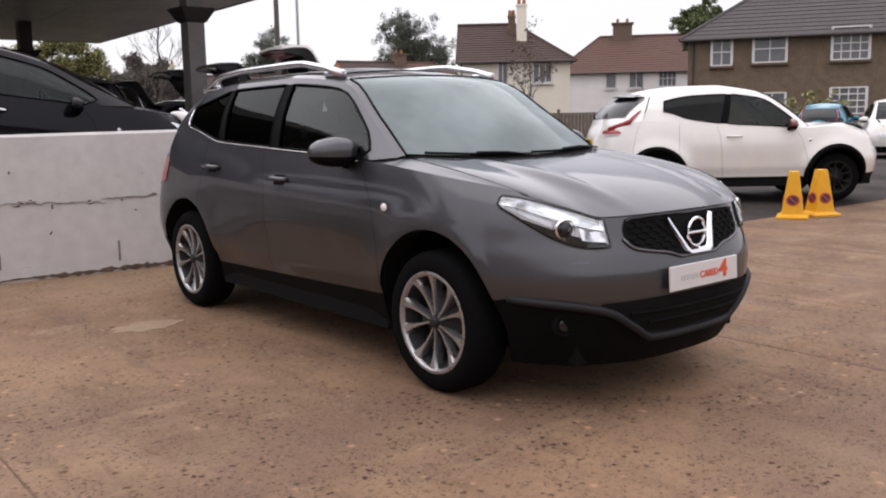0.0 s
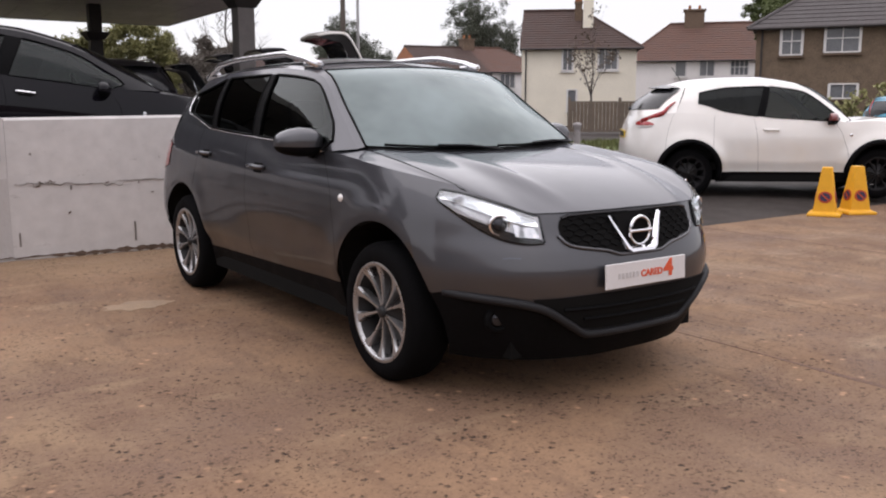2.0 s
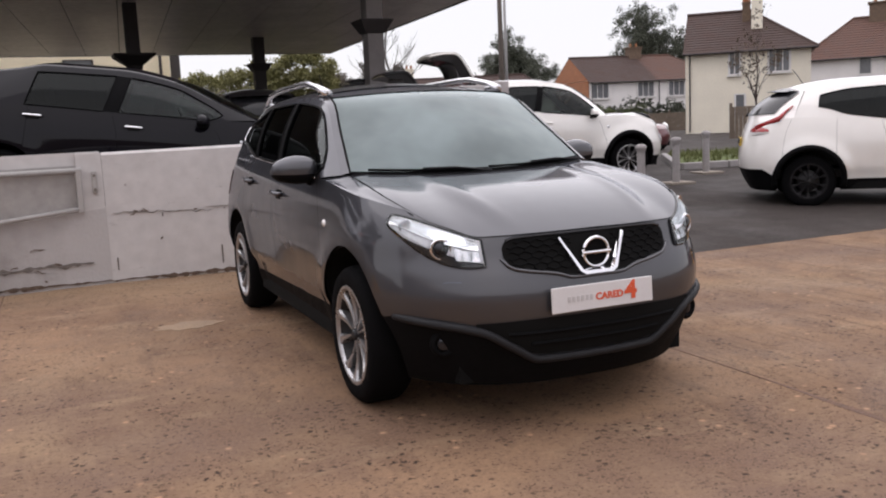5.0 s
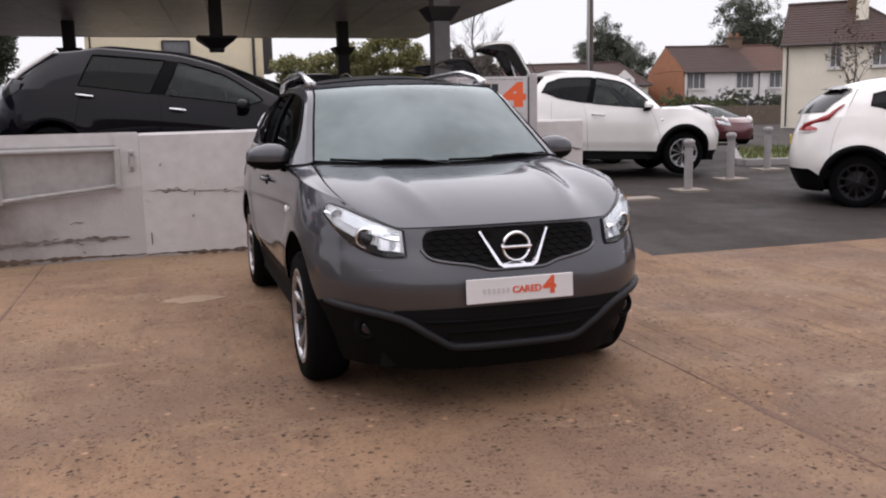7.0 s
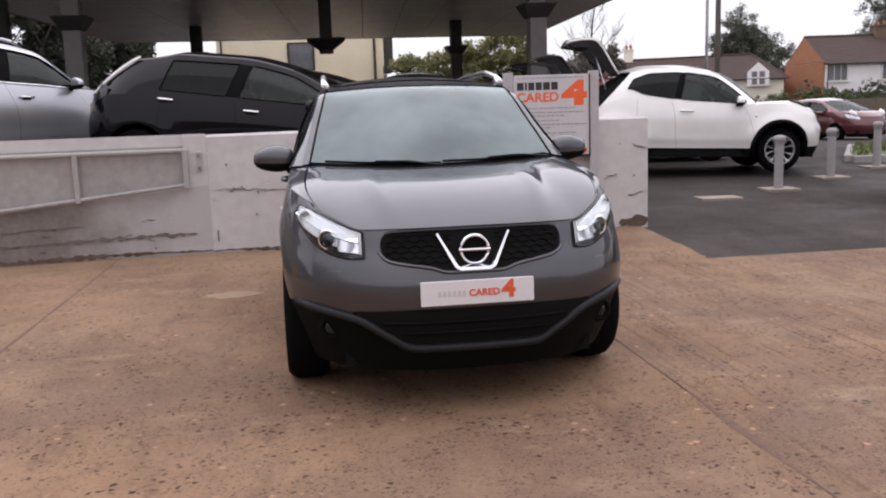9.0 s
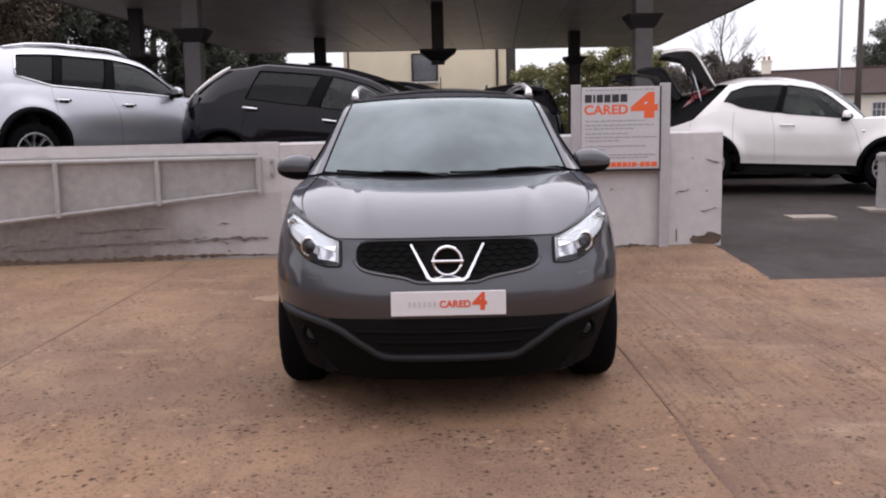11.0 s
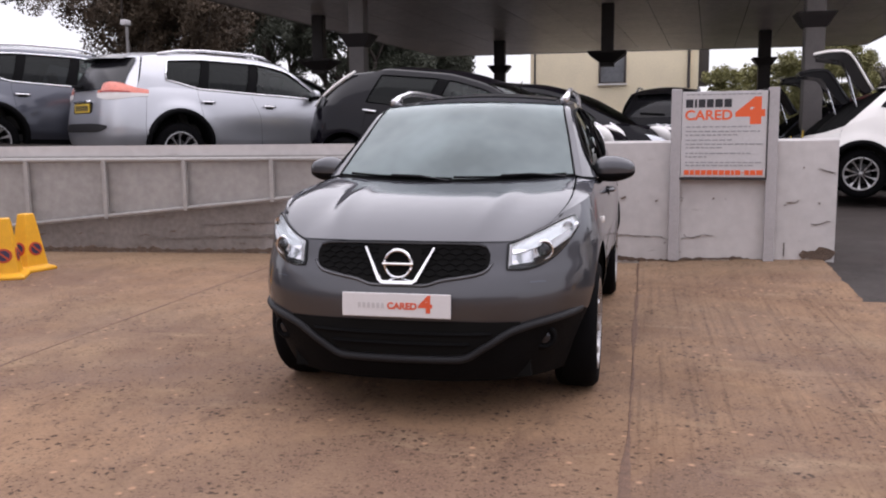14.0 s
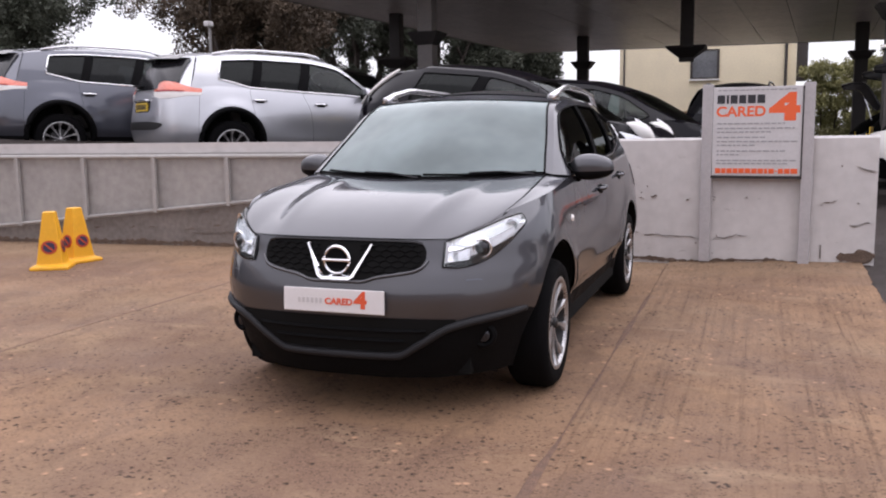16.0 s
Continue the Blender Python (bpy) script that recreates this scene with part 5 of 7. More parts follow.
def hero_car():
    car, S, C = build_car("crossover_car", pose(0, 0, 0), HERO, "graphite grey crossover car parked nose-out on brown concrete")
    # moulded lip along the foot of the bumper, its downward shade put into the colour
    lip = [pt(S, q / 40 * 0.72, S["z_at"](HERO["crease"], abs(q) / 40 * 0.72), 1, 0.008 - 0.022 * (abs(q) / 40) ** 8) for q in range(-40, 41)]
    part("bumper_lip", tube(lip, 0.019, 8), M_LIP, car, "moulded lip in body grey darkened for shade", smooth=True)
    # lower air intake
    intake = [(-0.56, 0.508, 0.498), (-0.44, 0.512, 0.43), (-0.34, 0.516, 0.365), (-0.2, 0.518, 0.35), (0.2, 0.518, 0.35), (0.34, 0.516, 0.365), (0.44, 0.512, 0.43), (0.56, 0.508, 0.498)]
    part("lower_intake", skin_rows(S, intake, off=0.004, sub=4), M_ROCKER_DIRT, car, "dark open mesh")
    for z, w in ((0.405, 0.33), (0.455, 0.43)):
        part("intake_bar", tube([pt(S, S["q_of_x"](abs(x), z) * (1 if x > 0 else -1), z, 1, 0.006) for x in np.linspace(-w, w, 15)], 0.009, 6), M_PLASTIC, car)
    # upper grille with its mesh, bright V and ring badge
    gr = [(-0.420, 0.820, 0.790), (-0.408, 0.845, 0.759), (-0.375, 0.860, 0.742), (-0.20, 0.866, 0.712), (-0.12, 0.866, 0.690), (0.12, 0.866, 0.690), (0.20, 0.866, 0.712), (0.375, 0.860, 0.742), (0.408, 0.845, 0.759), (0.420, 0.820, 0.790)]
    grille = part("grille", skin_rows(S, gr, off=0.004, sub=4), M_ROCKER_DIRT, car, "black honeycomb grille")
    lo, hi = spline(*[(r[0], r[2]) for r in gr]), spline(*[(r[0], r[1]) for r in gr])
    fs = lambda x, z, o: pt(S, S["q_of_x"](abs(x), z) * (1 if x >= 0 else -1), z, 1, o)  # noqa: E731
    for row, z in enumerate((0.728, 0.752, 0.776, 0.800, 0.824, 0.848)):      # slim wavy bars, stepped like a honeycomb
        xs = [x for x in np.linspace(-0.40, 0.40, 55) if lo(x) + 0.006 < z + 0.006 < hi(x) - 0.004]
        for run in ([x for x in xs if x < -0.10], [x for x in xs if x > 0.10]):
            if len(run) > 1:
                part("grille_bar", tube([fs(x, z + 0.006 * math.cos(x * 2 * math.pi / 0.059 + math.pi * row), 0.007) for x in run], 0.0034, 5), M_PLASTIC, grille)
    for i in range(-13, 14):
        x = i * 0.0295
        if abs(x) > 0.11:
            for n in range(3):
                z0 = 0.734 + 0.048 * n + (0.024 if i % 2 else 0.0)
                z1 = z0 + 0.012
                if lo(x) < z0 and z1 < hi(x):
                    part("grille_bar", tube([fs(x, z0, 0.006), fs(x, z1, 0.006)], 0.0034, 5), M_PLASTIC, grille)
    part("grille_rim", tube([fs(x, hi(x) + 0.002, 0.004) for x in np.linspace(-0.40, 0.40, 25)], 0.008, 6), M_GLOSSBLACK, grille)
    part("grille_lip", tube([fs(x, lo(x) - 0.010, 0.004) for x in np.linspace(-0.43, 0.43, 40)], 0.008, 8), M_PAINT_GREY, car, smooth=True)
    bm = bmesh.new()
    for run, w in (([(-0.165, 0.853), (-0.150, 0.825), (-0.088, 0.708), (-0.070, 0.696), (0.070, 0.696), (0.088, 0.708), (0.150, 0.825), (0.165, 0.853)], 0.012),):
        ring = []
        for i, (x, z) in enumerate(run):
            a, b = run[max(0, i - 1)], run[min(len(run) - 1, i + 1)]
            d = Vector((b[0] - a[0], b[1] - a[1])).normalized()
            n = Vector((-d.y, d.x))
            ww = w * (1.25 if 1 < i < 6 else 0.8)
            ring.append([bm.verts.new(fs(x + n.x * o, z + n.y * o, h)) for o, h in ((-ww, 0.006), (-ww * 0.5, 0.022), (ww * 0.5, 0.022), (ww, 0.006))])
        for ra, rb in zip(ring, ring[1:]):
            for j in range(3):
                bm.faces.new((ra[j], ra[j + 1], rb[j + 1], rb[j]))
    bmesh.ops.recalc_face_normals(bm, faces=bm.faces)
    part("grille_chevron", bm, M_CHROME, grille, "chrome V-shaped bar")
    bm = bmesh.new()
    add_tube(bm, [Vector((0.064 * math.cos(a * math.pi / 16), fs(0, 0.778, 0.028).y, 0.778 + 0.064 * math.sin(a * math.pi / 16))) for a in range(33)], 0.0075, 8, caps=False)
    add_tube(bm, [Vector((x, fs(0, 0.778, 0.030).y, 0.778)) for x in (-0.073, -0.03, 0.03, 0.073)], 0.0085, 8)
    part("round_badge", bm, M_CHROME, grille, "chrome ring with a bar across")
    part("badge_backing", lathe([(0, 0.004), (0.055, 0.004), (0.055, -0.01), (0, -0.01)], 20, Matrix.Translation(fs(0, 0.778, 0.020)) @ Matrix.Rotation(radians(90), 4, "X")), M_PLASTIC, grille)
    # show plate with its lettering
    pm = Matrix.Translation((0, -0.012, 0.592)) @ Matrix.Rotation(radians(90 - 3), 4, "X")
    plate = part("show_plate", box((0, 0, 0), (0.52, 0.112, 0.010)), M_PLATE_WHITE, car, "white dealer show plate", bevel=0.004)
    plate.data.transform(pm)
    for i in range(6):
        ob = part("letter_bar", box((-0.175 + i * 0.0225, -0.002, 0.006), (0.014, 0.024, 0.002)), M_PALE_INK, plate)
        ob.data.transform(pm)
    text_part("lettering", "CARED", 0.042, pm @ Matrix.Translation((0.030, -0.004, 0.0065)), M_RED_INK, plate, squeeze=1.05, bold=0.0014)
    text_part("lettering", "4", 0.108, pm @ Matrix.Translation((0.142, 0.004, 0.0065)), M_RED_INK, plate, squeeze=1.15, bold=0.004)
    # head lamps
    rows = [(0.497, 0.862, 0.752), (0.56, 0.885, 0.748), (0.62, 0.910, 0.757), (0.68, 0.938, 0.783), (0.73, 0.960, 0.826), (0.765, 0.968, 0.872), (0.790, 0.935, 0.916)]
    for side in (1, -1):
        lamp = part("head_lamp", skin_rows(S, rows, side, off=0.004, nv=6, sub=4), M_REFLECTOR, car, "clear head lamp with a projector lens", smooth=True)
        fx, ft, fb = (spline(*[(i, r[c]) for i, r in enumerate(rows)]) for c in range(3))
        at = lambda i, v, o: pt(S, S["q_of_x"](fx(i), fb(i) + (ft(i) - fb(i)) * v), fb(i) + (ft(i) - fb(i)) * v, side, o)  # noqa: E731
        part("lamp_cover", grid(lambda u, v: at(6 * u, v, 0.012 + 0.018 * math.sin(math.pi * u) * math.sin(math.pi * v)), 18, 8, flip=side < 0), M_LAMP_GLASS, lamp, smooth=True)
        part("lamp_shroud", grid(lambda u, v: at(0.10 + 4.6 * u, 0.03 + (0.10 + 0.16 * math.sin(3.1 * u)) * v, 0.007), 14, 4, flip=side < 0), M_ALLOY_DARK, lamp, "dark inner shroud", smooth=True)
        part("lamp_reflector", grid(lambda u, v: at(0.25 + 5.3 * u, 0.60 + 0.34 * v, 0.022 - 0.018 * v), 16, 4, flip=side < 0), M_CHROME, lamp, "bright upper reflector", smooth=True)
        part("lamp_facet", grid(lambda u, v: at(0.25 + 1.45 * u, 0.20 + 0.34 * v, 0.016 - 0.008 * v + 0.004 * math.sin(9 * u)), 10, 2, flip=side < 0), M_RAIL, lamp, smooth=True)
        part("lamp_bezel", grid(lambda u, v: at(3.1 + 2.3 * u, 0.30 + 0.22 * v, 0.014 - 0.008 * v), 8, 2, flip=side < 0), M_REFLECTOR, lamp, smooth=True)
        for i, v, r in ((2.45, 0.40, 0.046),):
            c = at(i, v, 0.008)
            d = (at(i, v, 0.03) - c).normalized()
            d = (d * 0.6 + Vector((0, -1, 0)) * 0.4).normalized()
            mm = Matrix.Translation(c) @ d.to_track_quat("Z", "Y").to_matrix().to_4x4()
            part("projector_lens", lathe([(0, 0.022), (r * 0.4, 0.019), (r * 0.72, 0.008), (r * 0.8, -0.01)], 20, mm), M_FOG, lamp, smooth=True)
            part("lens_ring", lathe([(r * 0.8, 0.006), (r * 0.95, 0.012), (r * 1.08, 0.002), (r * 1.08, -0.02), (r * 0.8, -0.02)], 24, mm, closed=True), M_CHROME, lamp, smooth=True)
        for i, v, r in ((4.3, 0.66, 0.030),):
            c = at(i, v, 0.006)
            d = ((at(i, v, 0.03) - c).normalized() * 0.6 + Vector((0, -0.4, 0))).normalized()
            mm = Matrix.Translation(c) @ d.to_track_quat("Z", "Y").to_matrix().to_4x4()
            part("lamp_bowl", lathe([(r, 0.010), (r * 0.9, 0.004), (r * 0.5, -0.006), (0, -0.01)], 20, mm), M_CHROME, lamp, smooth=True)
        edge = [at(6 * u / 24, 0, 0.005) for u in range(25)] + [at(6 - 6 * u / 24, 1, 0.005) for u in range(25)]
        part("lamp_seal", tube(edge + edge[:1], 0.006, 5), M_GLOSSBLACK, lamp)
        # fog lamps, washer flap, side repeater
        c = fs(0.665, 0.41, -0.010)
        mm = Matrix.Translation((c.x * side, c.y, c.z)) @ Vector((0.25 * side, -1, 0)).to_track_quat("Z", "Y").to_matrix().to_4x4()
        fog = part("fog_lamp", lathe([(0, 0.012), (0.026, 0.011), (0.034, 0.004), (0.036, -0.01)], 18, mm), M_FOG, car, smooth=True)
        part("fog_bezel", lathe([(0.036, 0.010), (0.050, 0.016), (0.062, 0.004), (0.064, -0.012), (0.036, -0.012)], 22, mm, closed=True), M_PLASTIC, fog, smooth=True)
        part("washer_flap", skin_rows(S, [(0.60, 0.693, 0.686), (0.64, 0.694, 0.687), (0.665, 0.690, 0.684)], side, off=0.004, nv=1), M_PAINT_SLATE, car)
        x = S["half"](1.265, 0.875)
        part("side_repeater", lathe([(0, 0.012), (0.016, 0.010), (0.022, 0.0)], 16, Matrix.Translation((side * x, 1.265, 0.875)) @ Matrix.Rotation(radians(90 * side), 4, "Y")), M_AMBER, car, smooth=True)
        # roof rail on its feet
        r0, r1 = C["inner"](2.25), C["inner"](7.2)
        path = [(side * r0.x, r0.y - 0.06, r0.z + 0.012), (side * (r0.x + 0.012), r0.y + 0.10, r0.z + 0.055)]
        for t in np.linspace(0.14, 0.9, 12):
            p = C["inner"](2.25 + 4.95 * t)
            path.append((side * (p.x + 0.015), p.y, p.z + 0.068))
        path += [(side * (r1.x + 0.01), r1.y - 0.02, r1.z + 0.045), (side * r1.x, r1.y + 0.12, r1.z + 0.005)]
        rail = part("roof_rail", tube(path, [0.026] + [0.020] * (len(path) - 2) + [0.022], 10), M_RAIL, car, "bright aluminium roof rail", smooth=True)
        for i in (0, 1):
            p = (r0, r1)[i]
            part("rail_foot", box((side * (p.x + 0.004), p.y + (0.03, -0.03)[i], p.z + 0.022), (0.035, 0.20, 0.040)), M_RAIL, rail, bevel=0.012)
        # tail lamp wrap at the rear corner
        part("tail_lamp", skin_rows(S, [(4.02, 1.06, 0.90), (4.2, 1.08, 0.86), (4.4, 1.08, 0.84)], side, off=0.005, by_y=True), M_TAIL, car, smooth=True)
        part("mirror_patch", grid(lambda u, v: (C["belt"](0.18 + 0.55 * u) * (1 - v * (0.12 + 0.5 * u)) + C["upper"](0.18 + 0.55 * u) * v * (0.12 + 0.5 * u) + Vector((0.014, 0, 0.0))) * Vector((side, 1, 1)), 4, 3, flip=side < 0), M_PLASTIC, car)
    # wipers resting at the foot of the glass
    for x0, x1 in ((0.62, 0.03), (0.02, -0.58)):
        pts = [C["ws"](0.5 - 0.5 * x / 0.66, 0.002 + 0.014 * t) + Vector((0, -0.014, 0.008)) for t, x in zip(np.linspace(0, 1, 8), np.linspace(x0, x1, 8))]
        wip = part("wiper", tube(pts, 0.0075, 6), M_PLASTIC, car)
        part("wiper_arm", tube([pts[0] + Vector((0, -0.05, -0.01)), pts[2] + Vector((0, -0.012, 0.012)), pts[4] + Vector((0, -0.004, 0.010))], 0.006, 6), M_GLOSSBLACK, wip)
    # inside mirror, roof aerial
    part("inside_mirror", box(C["ws"](0.5, 0.86) + Vector((0, 0.10, -0.04)), (0.24, 0.03, 0.07)), M_DASH, car, bevel=0.012)
    part("sensor_patch", grid(lambda u, v: C["ws"](0.5 + (u - 0.5) * (0.34 + 0.12 * v), 0.84 + 0.14 * v + 0.05 * (2 * u - 1) ** 2 * (1 - v)) + Vector((0, 0.012, -0.008)), 12, 3), M_DASH, car, "dark dotted shade behind the glass", smooth=True)
    a = C["roof"](0.5, 0.9)
    part("aerial", tube([a, a + Vector((0, 0.10, 0.12)), a + Vector((0, 0.20, 0.26))], 0.004, 5), M_PLASTIC, car)
    return car


hero_car()

# ---- the other cars ----
SMALL = dict(
    HERO, screen=M_GLASS_SIDE, L=4.20, W=0.882, cf=0.85, cr=0.42, nf=2.4, nr=3.0, fo=0.84, wb=2.53, r=0.338, rim_r=0.225, tyre_w=0.215, detail=2, flare=0.045, waist=0.02,
    rear=[(0.2, 0.16), (0.4, 0.05), (0.6, 0.0), (0.85, 0.03), (1.0, 0.07), (1.2, 0.16)],
    topx=[(0, 0.90), (0.4, 0.905), (0.7, 0.95), (0.86, 0.99)],
    topy=[(0.35, 0.95), (0.6, 1.02), (0.9, 1.055), (1.3, 1.035), (2.2, 1.065), (3.0, 1.13), (3.5, 1.16), (3.9, 1.14), (4.2, 1.10)], ysplit=0.38,
    arches=[(0.84, 0.35, 0.41), (3.37, 0.35, 0.41)], crease=lambda x, y: 0.36 + 0.03 * min(1, max(0, 1.2 - y)) + 0.15 * min(1, max(0, (y - 3.72) / 0.22)), bottom=lambda x, y: 0.22,
    seams=[0.58, 1.28, 2.45, 3.05, 3.70],
    house=[(1.30, 0.70, 1.20, 1.06, 0.05, 0.10), (1.50, 0.655, 1.46, 1.28, 0.05, 0.70), (1.85, 0.59, 1.86, 1.525, 0.05, 0.86), (2.36, 0.575, 2.26, 1.585, 0.06, 0.87),
           (2.44, 0.573, 2.32, 1.587, 0.06, 0.87), (2.90, 0.560, 2.80, 1.578, 0.12, 0.84), (3.20, 0.56, 3.12, 1.555, 0.30, 0.76), (3.62, 0.57, 3.40, 1.50, 0.45, 0.6)],
    windows=[(0.4, 2.95, M_GLASS_SIDE), (4.03, 6.3, M_GLASS_DARK)], header=2, header_mid=(1.74, 1.565), cowl=(1.02, 1.035), rear_mid=(3.62, 1.54), crown=0.04, glass_roof=False,
    hood_crown=0.07, ridge=0.006, hood_edge=0.16, gate_bulge=0.12, rear_glass=0.74, trim=None, mirror=(0.915, 1.50, 1.075), handles=[(2.28, 0.93)], wheel="dark",
    paint=M_PAINT_WHITE, mirror_paint=M_MIRROR_RED, handle_mat=M_PAINT_WHITE, recess=M_PAINT_WHITE)
SUV = dict(
    HERO, screen=M_GLASS_SIDE, L=4.70, W=0.91, cr=0.40, nr=3.4, fo=0.93, wb=2.785, r=0.362, rim_r=0.24, tyre_w=0.225, detail=2, flare=0.02,
    rear=[(0.2, 0.14), (0.4, 0.04), (0.6, 0.0), (0.9, 0.03), (1.1, 0.06), (1.3, 0.12)],
    topy=[(0.40, 0.99), (0.6, 1.03), (0.9, 1.07), (1.2, 1.09), (1.42, 1.11), (2.5, 1.135), (3.4, 1.17), (3.9, 1.19), (4.3, 1.13), (4.7, 1.06)],
    arches=[(0.93, 0.42, 0.45), (3.715, 0.42, 0.45)], crease=lambda x, y: 0.40, bottom=lambda x, y: 0.26, seams=[0.62, 1.36, 2.50, 3.40, 4.20],
    house=[(1.45, 0.73, 1.34, 1.135, 0.05, 0.12), (1.65, 0.685, 1.62, 1.335, 0.05, 0.72), (2.05, 0.625, 2.02, 1.575, 0.05, 0.85), (2.52, 0.605, 2.42, 1.640, 0.05, 0.86),
           (2.66, 0.603, 2.52, 1.645, 0.05, 0.86), (3.30, 0.595, 3.16, 1.650, 0.05, 0.85), (3.40, 0.592, 3.25, 1.648, 0.05, 0.85), (3.95, 0.605, 3.80, 1.615, 0.26, 0.80), (4.30, 0.65, 4.12, 1.57, 0.4, 0.6)],
    windows=[(0.45, 2.95, M_GLASS_SIDE), (4.02, 4.95, M_GLASS_DARK), (6.05, 6.92, M_GLASS_DARK)], header_mid=(1.92, 1.625), cowl=(1.14, 1.11), rear_mid=(4.38, 1.61), crown=0.04,
    glass_roof=False, ridge=0.008, gate_bulge=0.06, trim=M_CHROME, full_trim=True, trim_r=0.012, rear_glass=0.84, mirror=(0.95, 1.64, 1.17), handles=[(2.36, 0.98), (3.30, 1.01)], wheel="silver",
    paint=M_PAINT_SILVER, mirror_paint=M_PAINT_SILVER, handle_mat=M_CHROME, clad=M_PLASTIC)
HATCH = dict(
    HERO, screen=M_GLASS_SIDE, L=4.42, W=0.885, cf=0.95, cr=0.62, nf=2.2, nr=2.4, fo=0.96, wb=2.70, r=0.315, rim_r=0.21, tyre_w=0.205, detail=2, flare=0.01, waist=0.015,
    topx=[(0, 0.88), (0.4, 0.89), (0.7, 0.96), (0.86, 1.0)],
    topy=[(0.40, 0.98), (0.6, 1.05), (0.9, 1.09), (1.3, 1.09), (1.8, 1.07), (2.5, 1.07), (3.4, 1.08), (3.9, 1.02), (4.5, 0.93)], ysplit=0.45,
    rear=[(0.2, 0.14), (0.4, 0.03), (0.6, 0.0), (0.9, 0.04), (1.1, 0.10), (1.3, 0.2)],
    arches=[(0.96, 0.33, 0.37), (3.66, 0.33, 0.37)], crease=lambda x, y: 0.28, bottom=lambda x, y: 0.17, seams=[0.64, 1.40, 2.52, 3.44, 4.0],
    house=[(1.35, 0.72, 1.05, 1.12, 0.05, 0.10), (1.62, 0.675, 1.50, 1.29, 0.05, 0.72), (2.05, 0.605, 1.93, 1.465, 0.05, 0.86), (2.52, 0.585, 2.40, 1.545, 0.05, 0.87),
           (2.66, 0.583, 2.53, 1.550, 0.05, 0.87), (3.36, 0.57, 3.22, 1.540, 0.06, 0.85), (3.44, 0.567, 3.30, 1.535, 0.06, 0.85), (3.80, 0.555, 3.52, 1.480, 0.18, 0.75), (4.16, 0.545, 3.78, 1.43, 0.35, 0.6)],
    windows=[(0.55, 2.95, M_GLASS_SIDE), (4.02, 6.15, M_GLASS_DARK)], header_mid=(1.80, 1.515), cowl=(0.86, 1.10), rear_mid=(3.80, 1.46), crown=0.035,
    glass_roof=False, ridge=0.008, hood_crown=0.06, trim=None, mirror=(0.93, 1.66, 1.06), handles=[(2.36, 0.945), (3.36, 1.00)], wheel="silver",
    paint=M_PAINT_BLACK, mirror_paint=M_PAINT_BLACK, handle_mat=M_CHROME, clad=M_PAINT_BLACK)


def lamps(car, S, front, rear, side_rows, tail=M_TAIL):
    for side in (1, -1):
        lp = part("head_lamp", skin_rows(S, front, side, off=0.006), M_REFLECTOR, car, smooth=True)
        part("lamp_cover", skin_rows(S, front, side, off=0.016), M_LAMP_GLASS, lp, smooth=True)
        if side_rows:
            part("tail_lamp", skin_rows(S, side_rows, side, off=0.006, by_y=True), tail, car, smooth=True)
        if rear and tail:
            part("tail_lamp", skin_rows(S, rear, side, off=0.006, rear=True), tail, car, smooth=True)
        part("side_repeater", lathe([(0, 0.010), (0.018, 0.008), (0.024, 0.0)], 12, Matrix.Translation((side * S["half"](1.22, 0.86), 1.22, 0.86)) @ Matrix.Rotation(radians(90 * side), 4, "Y")), M_RAIL, car)


def wrap_lamp(car, S, y0=4.14, x1=0.44, zt=1.235, zb=1.00, tip=1.09, red=None):
    """A tail lamp that wraps round the corner to a point on the flank: red above, clear below."""
    q0, q1 = S["q_of_y"](y0, 1.0), S["q_of_x_rear"](x1, 1.0)
    for side in (1, -1):
        def at(u, v, o):
            e = math.sin(math.pi * min(1, 0.10 + 1.25 * u) / 2) ** 0.55 if u < 0.72 else 1 - 0.45 * ((u - 0.72) / 0.28) ** 1.5
            lo, hi = tip - (tip - zb) * e, tip + (zt - tip) * e
            return pt(S, q0 + (q1 - q0) * u, lo + (hi - lo) * v, side, o + 0.022 * math.sin(math.pi * v) * math.sin(math.pi * min(1, u + 0.05)))
        lp = part("tail_lamp", grid(lambda u, v: at(u, 0.42 + 0.58 * v, 0.006), 16, 5, flip=side < 0), red or M_TAIL_PALE, car, smooth=True)
        part("clear_lens", grid(lambda u, v: at(u, 0.42 * v, 0.006), 16, 4, flip=side < 0), M_AMBER, lp, smooth=True)
        part("lamp_band", grid(lambda u, v: at(0.16 + 0.75 * u, 0.40 + 0.10 * v, 0.010), 12, 1, flip=side < 0), M_TAIL, lp, smooth=True)


def rear_plate(car, S, z, mat_):
    y = S["around"](3, z)[1] + 0.012
    p = part("number_plate", box((0, y, z), (0.52, 0.012, 0.112)), mat_, car, "yellow number plate with dark bars")
    for i in range(7):
        part("plate_bar", box((-0.195 + i * 0.065, y + 0.008, z), (0.04, 0.003, 0.07)), M_BLACK_INK, p)


def arch_trims(car, S, k):
    """Black mouldings round the wheel openings."""
    for side in (1, -1):
        for wy, wz, wr in k["arches"]:
            run = [(wy + (wr + 0.012) * math.cos(a), wz + (wr + 0.012) * math.sin(a)) for a in np.linspace(-0.2, math.pi + 0.2, 24)]
            part("arch_moulding", tube([(side * (S["half"](y, max(z, 0.25)) + 0.004), y, z) for y, z in run], 0.038, 8), M_PLASTIC, car, smooth=True)


